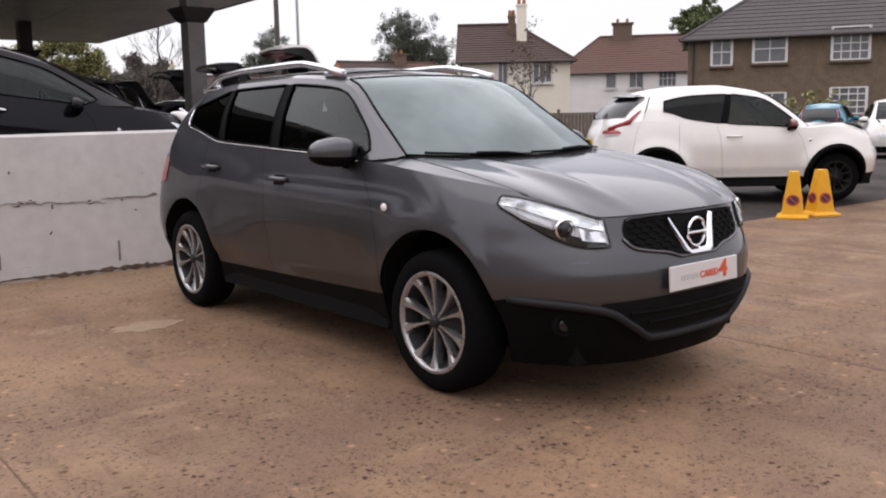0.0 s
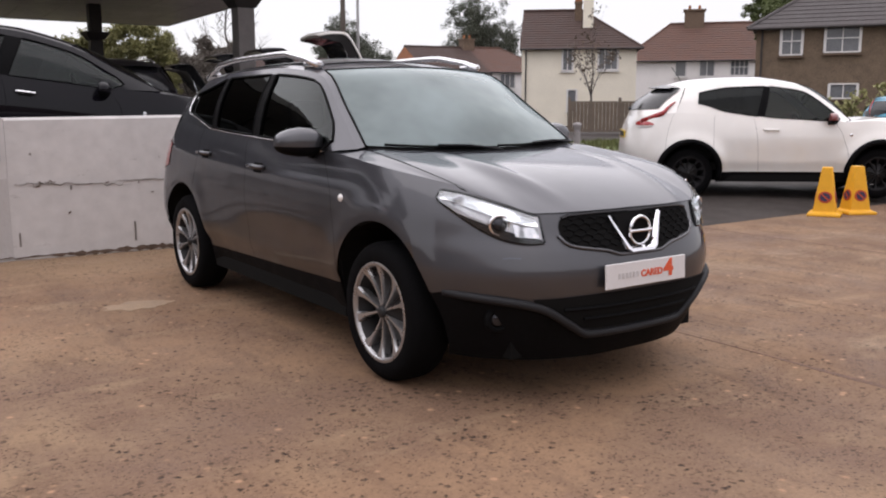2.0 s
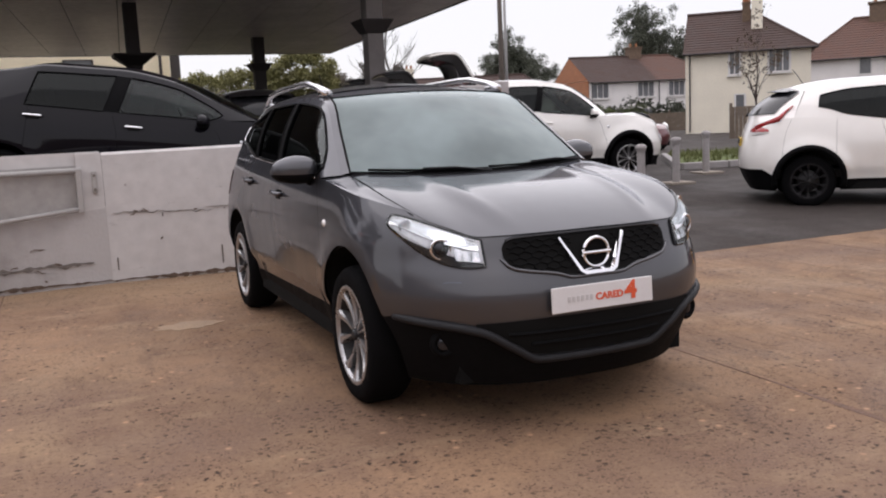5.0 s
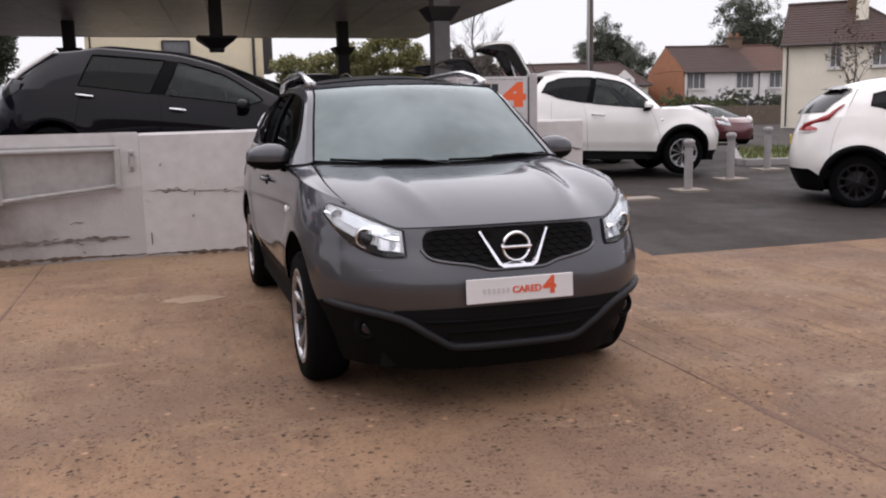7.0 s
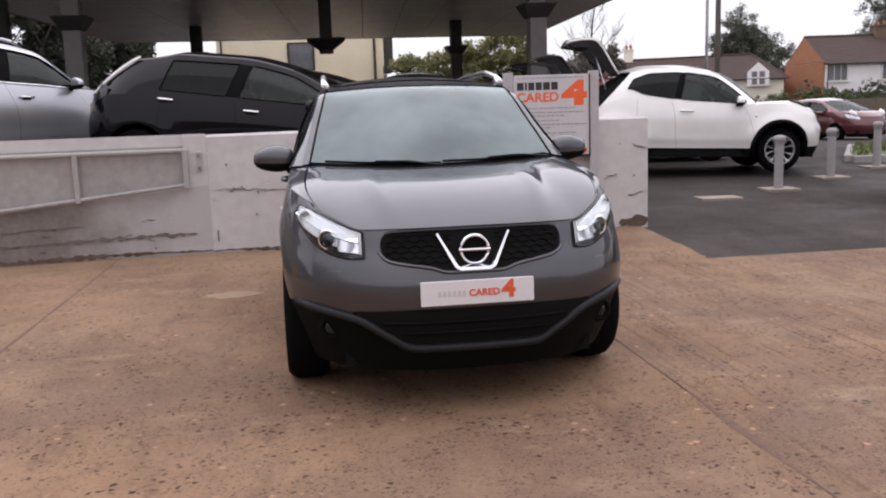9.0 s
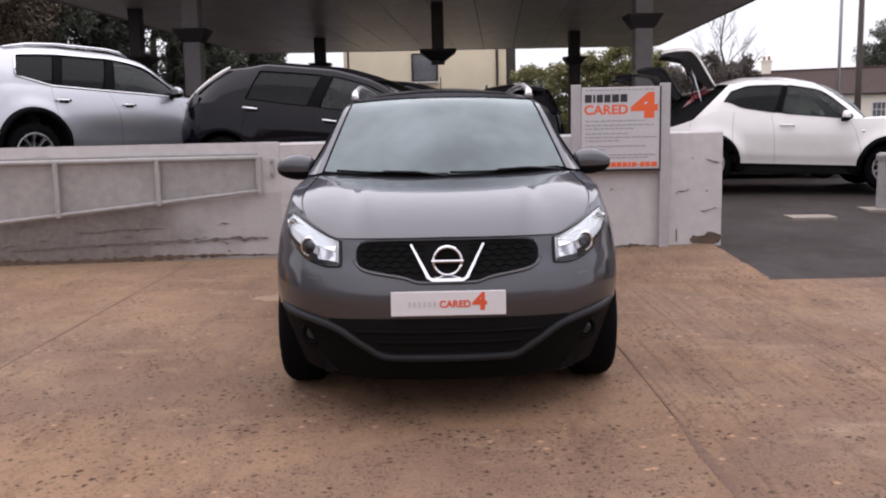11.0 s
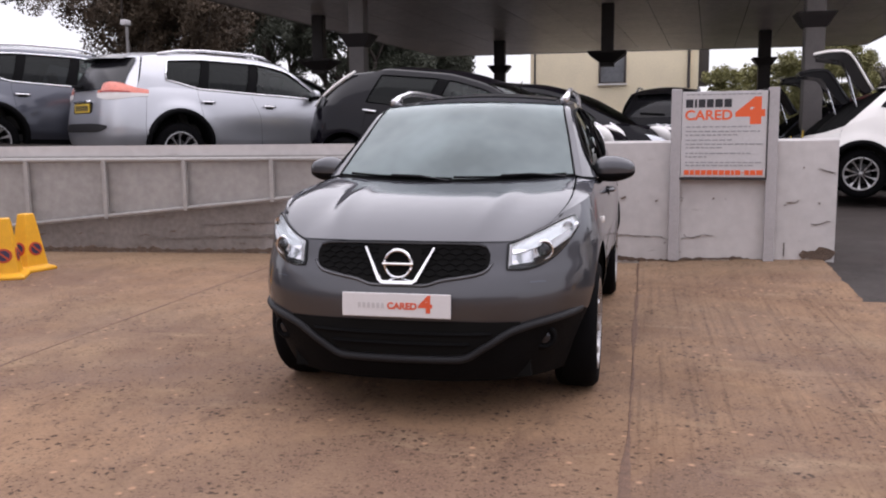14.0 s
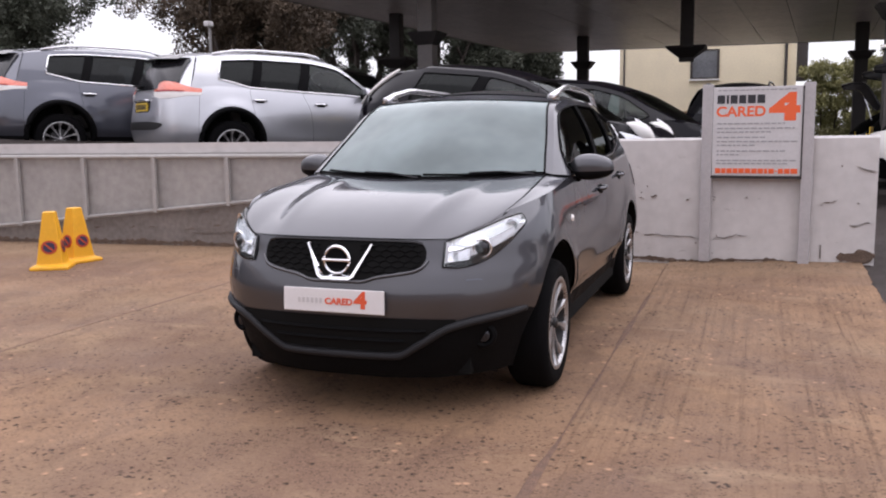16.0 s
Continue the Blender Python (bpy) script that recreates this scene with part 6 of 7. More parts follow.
def small_crossover(m, label, **more):
    k = dict(SMALL, **more)
    car, S, C = build_car("crossover_car", m, k, label, group="parked small crossovers")
    arch_trims(car, S, k)
    lamps(car, S, [(0.45, 0.74, 0.66), (0.55, 0.75, 0.62), (0.64, 0.73, 0.66)], None, None)
    if not k.get("open_gate"):
        wrap_lamp(car, S, 3.86, 0.60, 1.06, 0.95, 0.99, M_TAIL)
    for side in (1, -1):
        part("fin_lamp", tube([C["hood"](0.5 - side * 0.40, v) + Vector((0, 0, 0.012)) for v in np.linspace(0.12, 0.55, 8)], [0.01, 0.022, 0.026, 0.026, 0.024, 0.02, 0.014, 0.008], 8), M_GLOSSBLACK, car, smooth=True)
        g = [pt(S, S["q_of_y"](4.02, 1.0), 1.04, side, 0.004)] + [C["gate"](0.5 - side * (0.46 + 0.03 * t), 0.99 - 0.42 * t) + Vector((side * 0.014, 0.016, 0.0)) for t in np.linspace(0, 1, 6)]
        if not k.get("open_gate"):
            part("lamp_fin", tube(g, [0.042, 0.036, 0.028, 0.022, 0.017, 0.013, 0.008], 8), M_TAIL, car, "slim red lamp fin", smooth=True)
    if not k.get("open_gate"):
        part("roof_spoiler", grid(lambda u, v: C["gate"](0.06 + 0.88 * u, 0.10 * v) + Vector((0, 0.02 + 0.10 * v, 0.014)), 8, 2), M_GLOSSBLACK, car, smooth=True)
        wp = C["gate"](0.5, 0.8)
        part("rear_wiper", tube([wp + Vector((0, 0.03, 0)), C["gate"](0.38, 0.72) + Vector((0, 0.03, 0))], 0.014, 6), M_PLASTIC, car)
    rear_plate(car, S, 0.86, M_PLATE_YELLOW)
    a = C["roof"](0.5, 0.85)
    part("aerial", tube([a, a + Vector((0, 0.08, 0.12)), a + Vector((0, 0.14, 0.20))], 0.005, 5), M_PLASTIC, car)
    return car


OPEN_TAIL = dict(house=SMALL["house"][:-2] + [(3.20, 0.56, 2.95, 1.545, 0.30, 0.76), (3.62, 0.57, 3.12, 1.51, 0.45, 0.6)], rear_mid=(3.28, 1.535),
                 topy=[(0.35, 0.95), (0.6, 1.02), (0.9, 1.055), (1.3, 1.035), (2.2, 1.065), (2.9, 1.12), (3.2, 1.13), (3.6, 1.0), (3.9, 0.89), (4.2, 0.82)])
small_crossover(pose(9.9, 3.9, lift(7.7, 4.6), 0, 0, 50.7), "white small crossover with red mirrors and black wheels on tarmac")
small_crossover(pose(7.48, 9.62, 0.27, 2, 0, 79), "white small crossover with silver wheels and raised tailgate", wheel="silver", mirror_paint=M_PAINT_WHITE, open_gate=True,
                **OPEN_TAIL)
small_crossover(pose(20.3, 7.75, -0.012, 0, 0, -60), "white crossover parked across the road", wheel="silver", mirror_paint=M_PAINT_WHITE, detail=1)


def suv(m, label, **more):
    k = dict(SUV, **more)
    car, S, C = build_car("suv_car", m, k, label, group="sport utility cars on the ramp")
    arch_trims(car, S, k)
    lamps(car, S, [(0.50, 0.84, 0.74), (0.62, 0.90, 0.73), (0.76, 0.95, 0.80)], [(0.50, 1.05, 0.99), (0.62, 1.09, 0.96), (0.76, 1.10, 0.95), (0.86, 1.10, 0.95)], None, None)
    if k.get("bright_lamps", True):
        wrap_lamp(car, S)
    part("roof_spoiler", grid(lambda u, v: C["gate"](0.05 + 0.90 * u, 0.13 * v) + Vector((0, 0.03 + 0.12 * v, 0.014)), 8, 2), M_GLOSSBLACK, car, smooth=True)
    wp = C["gate"](0.5, 0.85)
    part("rear_wiper", tube([wp + Vector((0, 0.04, 0.03)), C["gate"](0.36, 0.8) + Vector((0, 0.04, 0.03))], 0.016, 6), M_PLASTIC, car)
    if k.get("bright_lamps", True):
        rear_plate(car, S, 0.90, M_PLATE_YELLOW)
    for side in (1, -1):
        part("bumper_insert", skin_rows(S, [(0.0, 0.70, 0.585), (0.3, 0.70, 0.585), (0.55, 0.69, 0.59), (0.72, 0.67, 0.64)], side, off=0.005, rear=True), M_ALLOY_DARK, car, "dark grey bumper step", smooth=True)
        part("plate_recess", skin_rows(S, [(0.0, 0.985, 0.83), (0.28, 0.985, 0.83), (0.34, 0.96, 0.86)], side, off=0.004, rear=True), M_GLOSSBLACK, car, smooth=True)
    part("gate_handle", tube([pt(S, 3, 0.985, 1, 0.02) + Vector((x, -0.02 * x * x, 0)) for x in (-0.3, -0.15, 0, 0.15, 0.3)], 0.016, 6), M_CHROME, car, smooth=True)
    for side in (1, -1):
        path = [(side * C["inner"](i).x, C["inner"](i).y, C["inner"](i).z + h) for i, h in ((2.3, 0.01), (2.6, 0.05), (3.5, 0.055), (4.5, 0.055), (5.5, 0.055), (6.6, 0.05), (7.2, 0.01))]
        part("roof_rail", tube(path, 0.018, 8), M_RAIL, car, smooth=True)
    part("fuel_flap", grid(lambda u, v: Vector((-(S["half"](3.86 + 0.16 * u, 0.90 + 0.14 * v) + 0.003), 3.86 + 0.16 * u, 0.90 + 0.14 * v)), 3, 3), k["paint"], car, smooth=True)
    return car


suv(pose(-3.50, 10.45, 0.70, 1.5, 0, 144.4), "silver sport utility car with roof rails on the ramp")
suv(pose(-6.12, 10.1, 0.84, 1.5, 0, 144.4), "slate grey sport utility car on the ramp", paint=M_PAINT_SLATE, mirror_paint=M_PAINT_SLATE)


def hatch(m, label, **more):
    k = dict(HATCH, **more)
    car, S, C = build_car("hatchback_car", m, k, label)
    lamps(car, S, [(0.50, 0.90, 0.80), (0.62, 0.95, 0.82), (0.76, 1.00, 0.88)], None, [(4.05, 1.10, 1.0), (4.2, 1.12, 0.9), (4.35, 1.12, 0.84)], M_GLOSSBLACK)
    for side in (1, -1):
        foot = pt(S, S["q_of_y"](4.26, 1.0), 0.96, 1, 0.0)
        g = [C["upper"](8).lerp(foot, t) + Vector((0.012 + 0.035 * math.sin(math.pi * t), 0.010 + 0.03 * math.sin(math.pi * t), 0.012)) for t in np.linspace(-0.08, 1.0, 9)]
        g = [Vector((p.x * side, p.y, p.z)) for p in g]
        part("tail_lamp", tube(g, [0.012, 0.024, 0.026, 0.026, 0.025, 0.024, 0.022, 0.018, 0.010], 8), M_AMBER if k["paint"] is M_PAINT_BLACK else M_TAIL, car, "tall pale lamp strip", smooth=True)
        lp = part("head_lamp", tube([C["hood"](0.5 - side * 0.375, v) + Vector((0, 0, 0.005)) for v in np.linspace(0.0, 0.62, 8)], [0.03, 0.065, 0.085, 0.09, 0.08, 0.062, 0.040, 0.012], 12), M_AMBER, car, "long pale raised head lamp", smooth=True)
        part("lamp_bar", tube([C["hood"](0.5 - side * 0.375, v) + Vector((0, 0, 0.085)) for v in np.linspace(0.18, 0.45, 5)], 0.012, 6), M_CHROME, lp, smooth=True)
    rear_plate(car, S, 0.82, M_PLATE_YELLOW)
    return car


hatch(pose(0.97, 7.51, lift(0.97, 7.5) - 0.01, 6.8, 0, 84), "black five-door hatchback with chrome handles on the ramp")
for cx, cy, cz, yaw, pm, lab in ((7.8, 12.75, 0.30, 84, M_PAINT_RED, "dark red crossover with its tailgate raised"), (7.85, 15.1, 0.30, 84, M_PAINT_BLACK, "black crossover with its tailgate raised"),
                                 (7.7, 17.5, 0.18, 84, M_PAINT_SLATE, "slate grey crossover with its tailgate raised")):
    small_crossover(pose(cx, cy, cz, 0, 0, yaw), lab, wheel="silver", paint=pm, mirror_paint=pm, handle_mat=pm, gate_mat=M_GLOSSBLACK, open_gate=True, detail=1, **OPEN_TAIL)
suv(pose(1.75, 17.6, 0.45, 0, 0, 176), "black sport utility car tail-on beneath the canopy", paint=M_PAINT_BLACK, mirror_paint=M_PAINT_BLACK, detail=1, bright_lamps=False)
hatch(pose(1.75, 10.4, lift(1.75, 10.4) - 0.06, 5.5, 0, 84), "dark hatchback parked beyond the black one on the ramp", detail=1)
hatch(pose(-4.6, 14.0, 0.95, 4, 0, 84), "black hatchback at the back of the ramp", detail=1)
hatch(pose(17.1, 3.95, lift(14, 3.95) - 0.012, 0, 0, 90), "dark red hatchback parked at the edge of the tarmac", paint=M_PAINT_RED, mirror_paint=M_PAINT_RED, handle_mat=M_PAINT_RED, clad=M_PLASTIC, detail=1)
hatch(pose(30.0, 14.6, -0.012, 0, 0, 110), "teal hatchback parked by the houses", paint=M_PAINT_TEAL, mirror_paint=M_PAINT_TEAL, handle_mat=M_PAINT_TEAL, clad=M_PLASTIC, detail=1)
hatch(pose(17.4, 22.3, -0.012, 0, 0, 8) @ Matrix.Diagonal((0.95, 0.95, 0.88, 1.0)), "faded red car parked on the far verge", paint=M_PAINT_DULLRED, mirror_paint=M_PAINT_DULLRED, handle_mat=M_CHROME, clad=M_PLASTIC, detail=1)

# ---- yard things: sign, cones, bollards, covers ----
M_SIGNPOST = mat("sign_post_paint", (0.42, 0.40, 0.405), 0.55, vary=0.08, scale=5)
M_SIGNWHITE = mat("sign_white", (0.56, 0.545, 0.55), 0.4, vary=0.05, scale=4)
M_CONE = mat("cone_yellow", (0.74, 0.37, 0.014), 0.45, vary=0.08, scale=10)
M_CONE_BLUE = mat("cone_disc_dark", (0.035, 0.025, 0.06), 0.5)
M_CONE_RED = mat("cone_disc_red", (0.45, 0.06, 0.02), 0.5)
M_BOLLARD = mat("bollard_concrete", (0.31, 0.29, 0.285), 0.8, vary=0.15, scale=14, bump=0.2, bump_scale=90)
M_PAD = mat("pale_pad", (0.28, 0.24, 0.20), 0.9, vary=0.2, scale=10)


def dealer_sign():
    d = (Vector(WALL_A) - Vector(WALL_B)).normalized()
    ang = math.degrees(math.atan2(d.y, d.x))
    p = on_wall(1.86, 0.06)
    s = thing("dealer_sign", pose(p.x, p.y, 0.05, 0, 0, ang), "white dealer board with orange lettering on two grey posts", "sign")
    for x in (-0.455, 0.455):
        part("post", box((x, 0, 0.86), (0.10, 0.07, 1.72)), M_SIGNPOST, s, bevel=0.006)
    brd = part("board", box((0.0, -0.022, 1.27), (0.80, 0.016, 0.84)), M_SIGNWHITE, s, bevel=0.003)
    part("bottom_channel", box((0.0, -0.026, 0.835), (0.82, 0.03, 0.025)), M_STEEL_DARK, brd)
    part("frame_strip", box((0.405, -0.026, 1.27), (0.012, 0.03, 0.84)), M_STEEL_DARK, brd)
    m = Matrix.Translation((0, -0.0305, 0)) @ Matrix.Rotation(radians(90), 4, "X")
    x = -0.365
    for w in (0.070, 0.022, 0.064, 0.064, 0.072, 0.070):
        part("word_bar", box((x + w / 2, -0.0315, 1.575), (w, 0.003, 0.080)), M_BLACK_INK, brd, "black bar for a maker's word")
        x += w + 0.014
    text_part("lettering", "CARED", 0.132, m @ Matrix.Translation((-0.148, 1.455, 0)), M_ORANGE_INK, brd, squeeze=1.06, bold=0.0035)
    text_part("lettering", "4", 0.325, m @ Matrix.Translation((0.245, 1.485, 0)), M_ORANGE_INK, brd, squeeze=1.45, bold=0.020)
    bm = bmesh.new()
    rng = random.Random(3)
    for z, w in ((1.66, 0.66), (1.345, 0.62), (1.30, 0.70), (1.265, 0.48), (1.215, 0.40), (1.175, 0.68), (1.14, 0.30), (1.085, 0.58), (1.05, 0.20), (0.995, 0.70), (0.965, 0.64)):
        x = -0.36
        while x < -0.36 + w:
            l = rng.uniform(0.02, 0.06)
            add_box(bm, (x + l / 2, -0.0315, z), (l, 0.003, 0.011))
            x += l + 0.012
    tagged(part("small_print", bm, M_GREY_INK, brd, "grey bars of small print"), kind="stuff")
    bm = bmesh.new()
    x = -0.37
    for w in (0.05, 0.04, 0.05, 0.045, 0.05, 0.05, 0.05, 0.05, 0.03, 0.05, 0.02, 0.045, 0.05, 0.06):
        add_box(bm, (x + w / 2, -0.0315, 0.895), (w, 0.003, 0.048 if w > 0.025 else 0.012))
        x += w + 0.008
    tagged(part("web_address", bm, M_ORANGE_INK, brd, "orange bars of a web address"), kind="stuff")
    return s


dealer_sign()


def cone(x, y, yaw, label):
    c = thing("traffic_cone", pose(x, y, 0.0 if y < 3.6 or x < 0 else lift(x, y), 0, 0, yaw), label, "traffic cone", "no waiting cones")
    bm = bmesh.new()
    add_lathe(bm, [(0.262, 0.0), (0.268, 0.012), (0.262, 0.038), (0.205, 0.055), (0.185, 0.06), (0.085, 0.655), (0.078, 0.668), (0.0, 0.668)], 4, Matrix.Rotation(radians(45), 4, "Z"))
    bmesh.ops.recalc_face_normals(bm, faces=bm.faces)
    part("cone_body", bm, M_CONE, c, bevel=0.012)
    lean = math.degrees(math.atan2(0.1 * 0.7071, 0.595))
    for i in range(4):
        r = 0.7071 * (0.185 + (0.085 - 0.185) * (0.20 / 0.595))
        m = Matrix.Rotation(radians(90 * i), 4, "Z") @ Matrix.Translation((0, -r - 0.003, 0.26)) @ Matrix.Rotation(radians(90 - lean), 4, "X")
        disc = part("disc", lathe([(0, 0.004), (0.078, 0.004), (0.080, 0.0), (0.080, -0.004)], 24, m), M_CONE_RED, c, "red no waiting disc")
        part("disc_centre", lathe([(0, 0.006), (0.058, 0.006), (0.058, 0.0)], 24, m), M_CONE_BLUE, disc)
        bar = box((0, 0, 0.0065), (0.12, 0.018, 0.003), rot("Z", -45))
        part("disc_bar", bar, M_CONE_RED, disc).data.transform(m)
    c.scale.z = 0.88
    return c


cone(6.92, 3.40, 28, "yellow no waiting cone at the yard edge")
cone(7.40, 3.30, 62, "yellow no waiting cone turned corner-on at the yard edge")
cone(-4.98, 3.52, 30, "yellow no waiting cone turned corner-on near the ramp fence")
cone(-5.08, 3.98, -12, "yellow no waiting cone near the ramp fence")


def bollard(x, y):
    z = lift(x, y)
    b = thing("bollard", pose(x, y, z), "grey round concrete bollard with a collar on a pale pad", "bollard", "bollards by the verge")
    part("shaft", lathe([(0.062, 0.0), (0.060, 0.62), (0.0, 0.62)], 20), M_BOLLARD, b, smooth=False)
    part("cap", lathe([(0.0, 0.74), (0.045, 0.735), (0.078, 0.715), (0.084, 0.69), (0.080, 0.665), (0.066, 0.65), (0.070, 0.635), (0.060, 0.618), (0.0, 0.618)], 20), M_BOLLARD, b, smooth=True)
    part("pad", prism([(-0.24, -0.2), (0.2, -0.24), (0.25, 0.19), (-0.2, 0.22)], -0.03, 0.012), M_PAD, b)


for bx, by in ((5.72, 7.55), (7.10, 8.50), (8.55, 9.50)):
    bollard(bx, by)

for cx, cy, w in ((4.58, 7.02, 0.28), (7.7, 6.4, 0.12)):
    cov = part("cover_plate", prism([(cx - w, cy - 0.16), (cx + w * 0.9, cy - 0.2), (cx + w, cy + 0.15), (cx - w * 0.9, cy + 0.2)], lift(cx, cy) - 0.03, lift(cx, cy) + 0.010), M_PAD)
    tagged(cov, "pale square cover plate let into the tarmac", "cover plate")

# ---- plants ----
M_LEAF_DARK = mat("leaf_dark", (0.074, 0.082, 0.058), 0.7, vary=0.35, scale=1.2, fine=9)
M_LEAF_GREEN = mat("leaf_green", (0.085, 0.105, 0.035), 0.7, vary=0.35, scale=1.2, fine=9)
M_LEAF_OLIVE = mat("leaf_olive", (0.25, 0.24, 0.10), 0.7, vary=0.35, scale=1.5, fine=9)
M_LEAF_BROWN = mat("leaf_brown", (0.100, 0.072, 0.048), 0.7, vary=0.35, scale=1.5, fine=9)
M_LEAF_GREY = mat("leaf_grey_brown", (0.120, 0.102, 0.086), 0.8, vary=0.30, scale=1.5, fine=9)
M_BARK = mat("bark", (0.085, 0.070, 0.060), 0.9, vary=0.3, scale=8, bump=0.5, bump_scale=40)
M_GRASS = mat("grass_blades", (0.115, 0.125, 0.045), 0.8, vary=0.3, scale=3, fine=20)


def leaves(centres, count, size, spread, seed, flat=0.8, per=0):
    """Many small leaf clumps scattered round the given centres, as one mesh."""
    rng = np.random.default_rng(seed)
    c = np.array(centres, float)
    tufts = max(len(c), count // (per or 60 if count > 20000 else 14 if count > 2500 else 4))
    away = rng.normal(0, 1, (tufts, 3))
    away *= (spread * rng.uniform(0.1, 1.5, (tufts, 1)) ** 0.7) / np.linalg.norm(away, axis=1, keepdims=True)
    mid = c[rng.integers(0, len(c), tufts)] + away * np.array([1, 1, flat])
    fuzz = rng.normal(0, 1, (count, 3))
    fuzz *= (spread * 0.42 * rng.random((count, 1)) ** 0.5) / np.linalg.norm(fuzz, axis=1, keepdims=True)
    base = mid[rng.integers(0, tufts, count)] + fuzz
    a = rng.normal(0, 1, (count, 3))
    a /= np.linalg.norm(a, axis=1, keepdims=True)
    b = np.cross(a, rng.normal(0, 1, (count, 3)))
    b /= np.linalg.norm(b, axis=1, keepdims=True)
    s = size * rng.uniform(0.5, 1.3, (count, 1))
    v = np.stack([base - a * s, base + b * s * 0.55, base + a * s, base - b * s * 0.55], 1).reshape(-1, 3)
    me = bpy.data.meshes.new("leaves")
    me.from_pydata(v.tolist(), [], [(4 * i, 4 * i + 1, 4 * i + 2, 4 * i + 3) for i in range(count)])
    return me


def limbs(bm, start, way, length, radius, depth, rng, tips):
    """Tapered branches that fork."""
    p, pts, rs = Vector(start), [Vector(start)], [radius]
    d = Vector(way).normalized()
    for i in range(3):
        d = (d + Vector((rng.uniform(-0.18, 0.18), rng.uniform(-0.18, 0.18), 0.05))).normalized()
        p = p + d * length / 3
        pts.append(p.copy())
        rs.append(radius * (1 - 0.18 * (i + 1)))
    add_tube(bm, pts, rs, 6 if depth > 1 else 4)
    if depth <= 0:
        tips.append(p)
        return
    tips.append(pts[2])
    for i in range(rng.choice((2, 3, 3))):
        e = (d + Vector((rng.uniform(-0.9, 0.9), rng.uniform(-0.9, 0.9), rng.uniform(-0.1, 0.6)))).normalized()
        limbs(bm, pts[rng.choice((2, 3))], e, length * rng.uniform(0.6, 0.8), rs[-1] * 0.75, depth - 1, rng, tips)


def tree(x, y, z, h, label, leaf, seed, count=2600, size=0.16, spread=0.45, depth=3, trunk=0.30, lean=0.35):
    """A tapered trunk with forking limbs, and a crown of small leaf clumps round their tips."""
    rng = random.Random(seed)
    t = thing("tree", pose(x, y, z), label, "tree")
    bm, tips = bmesh.new(), []
    th = h * lean
    r = trunk * h / 9
    add_tube(bm, [(0, 0, -0.1), (0.03 * h * 0.2, 0, th * 0.5), (0, 0.02 * h * 0.2, th)], [r * 1.3, r, r * 0.85], 9)
    for i in range(4):
        a = i * math.pi / 2 + rng.uniform(-0.5, 0.5)
        limbs(bm, (0, 0, th * rng.uniform(0.75, 1.0)), (0.6 * math.cos(a), 0.6 * math.sin(a), 1), h * 0.28, r * 0.6, depth, rng, tips)
    limbs(bm, (0, 0, th), (0, 0, 1), h * 0.34, r * 0.8, depth, rng, tips)
    part("trunk", bm, M_BARK, t, smooth=True)
    if leaf is not None:
        me = leaves([tuple(p) for p in tips], count, size, spread, seed)
        me.materials.append(leaf)
        cr = new("crown", me)
        cr.parent = t
    return t


tree(-21.4, 18.2, 0.6, 8.4, "tall dark evergreen tree beyond the ramp", M_LEAF_DARK, 1, 110000, 0.055, 0.80, lean=0.12)
tree(-24.9, 20.9, 0.6, 12, "tall dark evergreen tree beyond the ramp", M_LEAF_DARK, 2, 80000, 0.065, 0.80, lean=0.12)
for i, (tx, ty, th) in enumerate(((-15.7, 26.4, 10), (-14.6, 23.4, 10), (-18.7, 41.6, 15), (-14.2, 41.4, 13), (-10.8, 43.5, 8))):
    tree(tx, ty, 0.5, th, "dense dark tree behind the canopy" if i % 2 else "brownish dark tree behind the canopy", M_LEAF_BROWN if i in (1,) else M_LEAF_DARK, 10 + i, 110000, 0.055 if i < 2 else 0.08, 0.78, lean=0.10)


def bare_tree(x, y, z, h, label, seed):
    """A winter tree: one leader, rising side branches and fine twigs."""
    rng = random.Random(seed)
    t = thing("tree", pose(x, y, z), label, "tree")
    lead = [Vector((0.12 * math.sin(1.7 * i), 0.10 * math.sin(2.3 * i + 1), h * i / 10 - (0.1 if i == 0 else 0))) for i in range(11)]
    bm = bmesh.new()
    add_tube(bm, lead, [0.10 * (1 - 0.088 * i) for i in range(11)], 7)
    part("trunk", bm, M_BARK, t, smooth=True)
    bm = bmesh.new()

    def shoot(p, d, length, r, level):
        pts, q = [p], p.copy()
        for i in range(4):
            d = (d + Vector((rng.uniform(-0.14, 0.14), rng.uniform(-0.14, 0.14), 0.09))).normalized()
            q = q + d * length / 4
            pts.append(q.copy())
        add_tube(bm, pts, [r, r * 0.85, r * 0.65, r * 0.45, r * 0.25], 4, caps=False)
        if level:
            for i in range(5 if level > 1 else 4):
                e = (d + Vector((rng.uniform(-1, 1), rng.uniform(-1, 1), rng.uniform(-0.2, 0.5)))).normalized()
                shoot(pts[rng.choice((1, 2, 2, 3, 3))].copy(), e, length * rng.uniform(0.42, 0.62), r * 0.55, level - 1)

    for i in range(18):
        f = 0.30 + 0.66 * i / 17
        a = i * 2.4 + rng.uniform(-0.4, 0.4)
        p = lead[int(f * 10)].lerp(lead[min(10, int(f * 10) + 1)], f * 10 % 1)
        shoot(p, Vector((math.cos(a), math.sin(a), 0.55 + 0.5 * f)).normalized(), (1.02 - f) * 2.6 + 0.55, 0.026 * (1.25 - f), 2)
    part("crown", bm, M_BARK, t, "bare twigs")


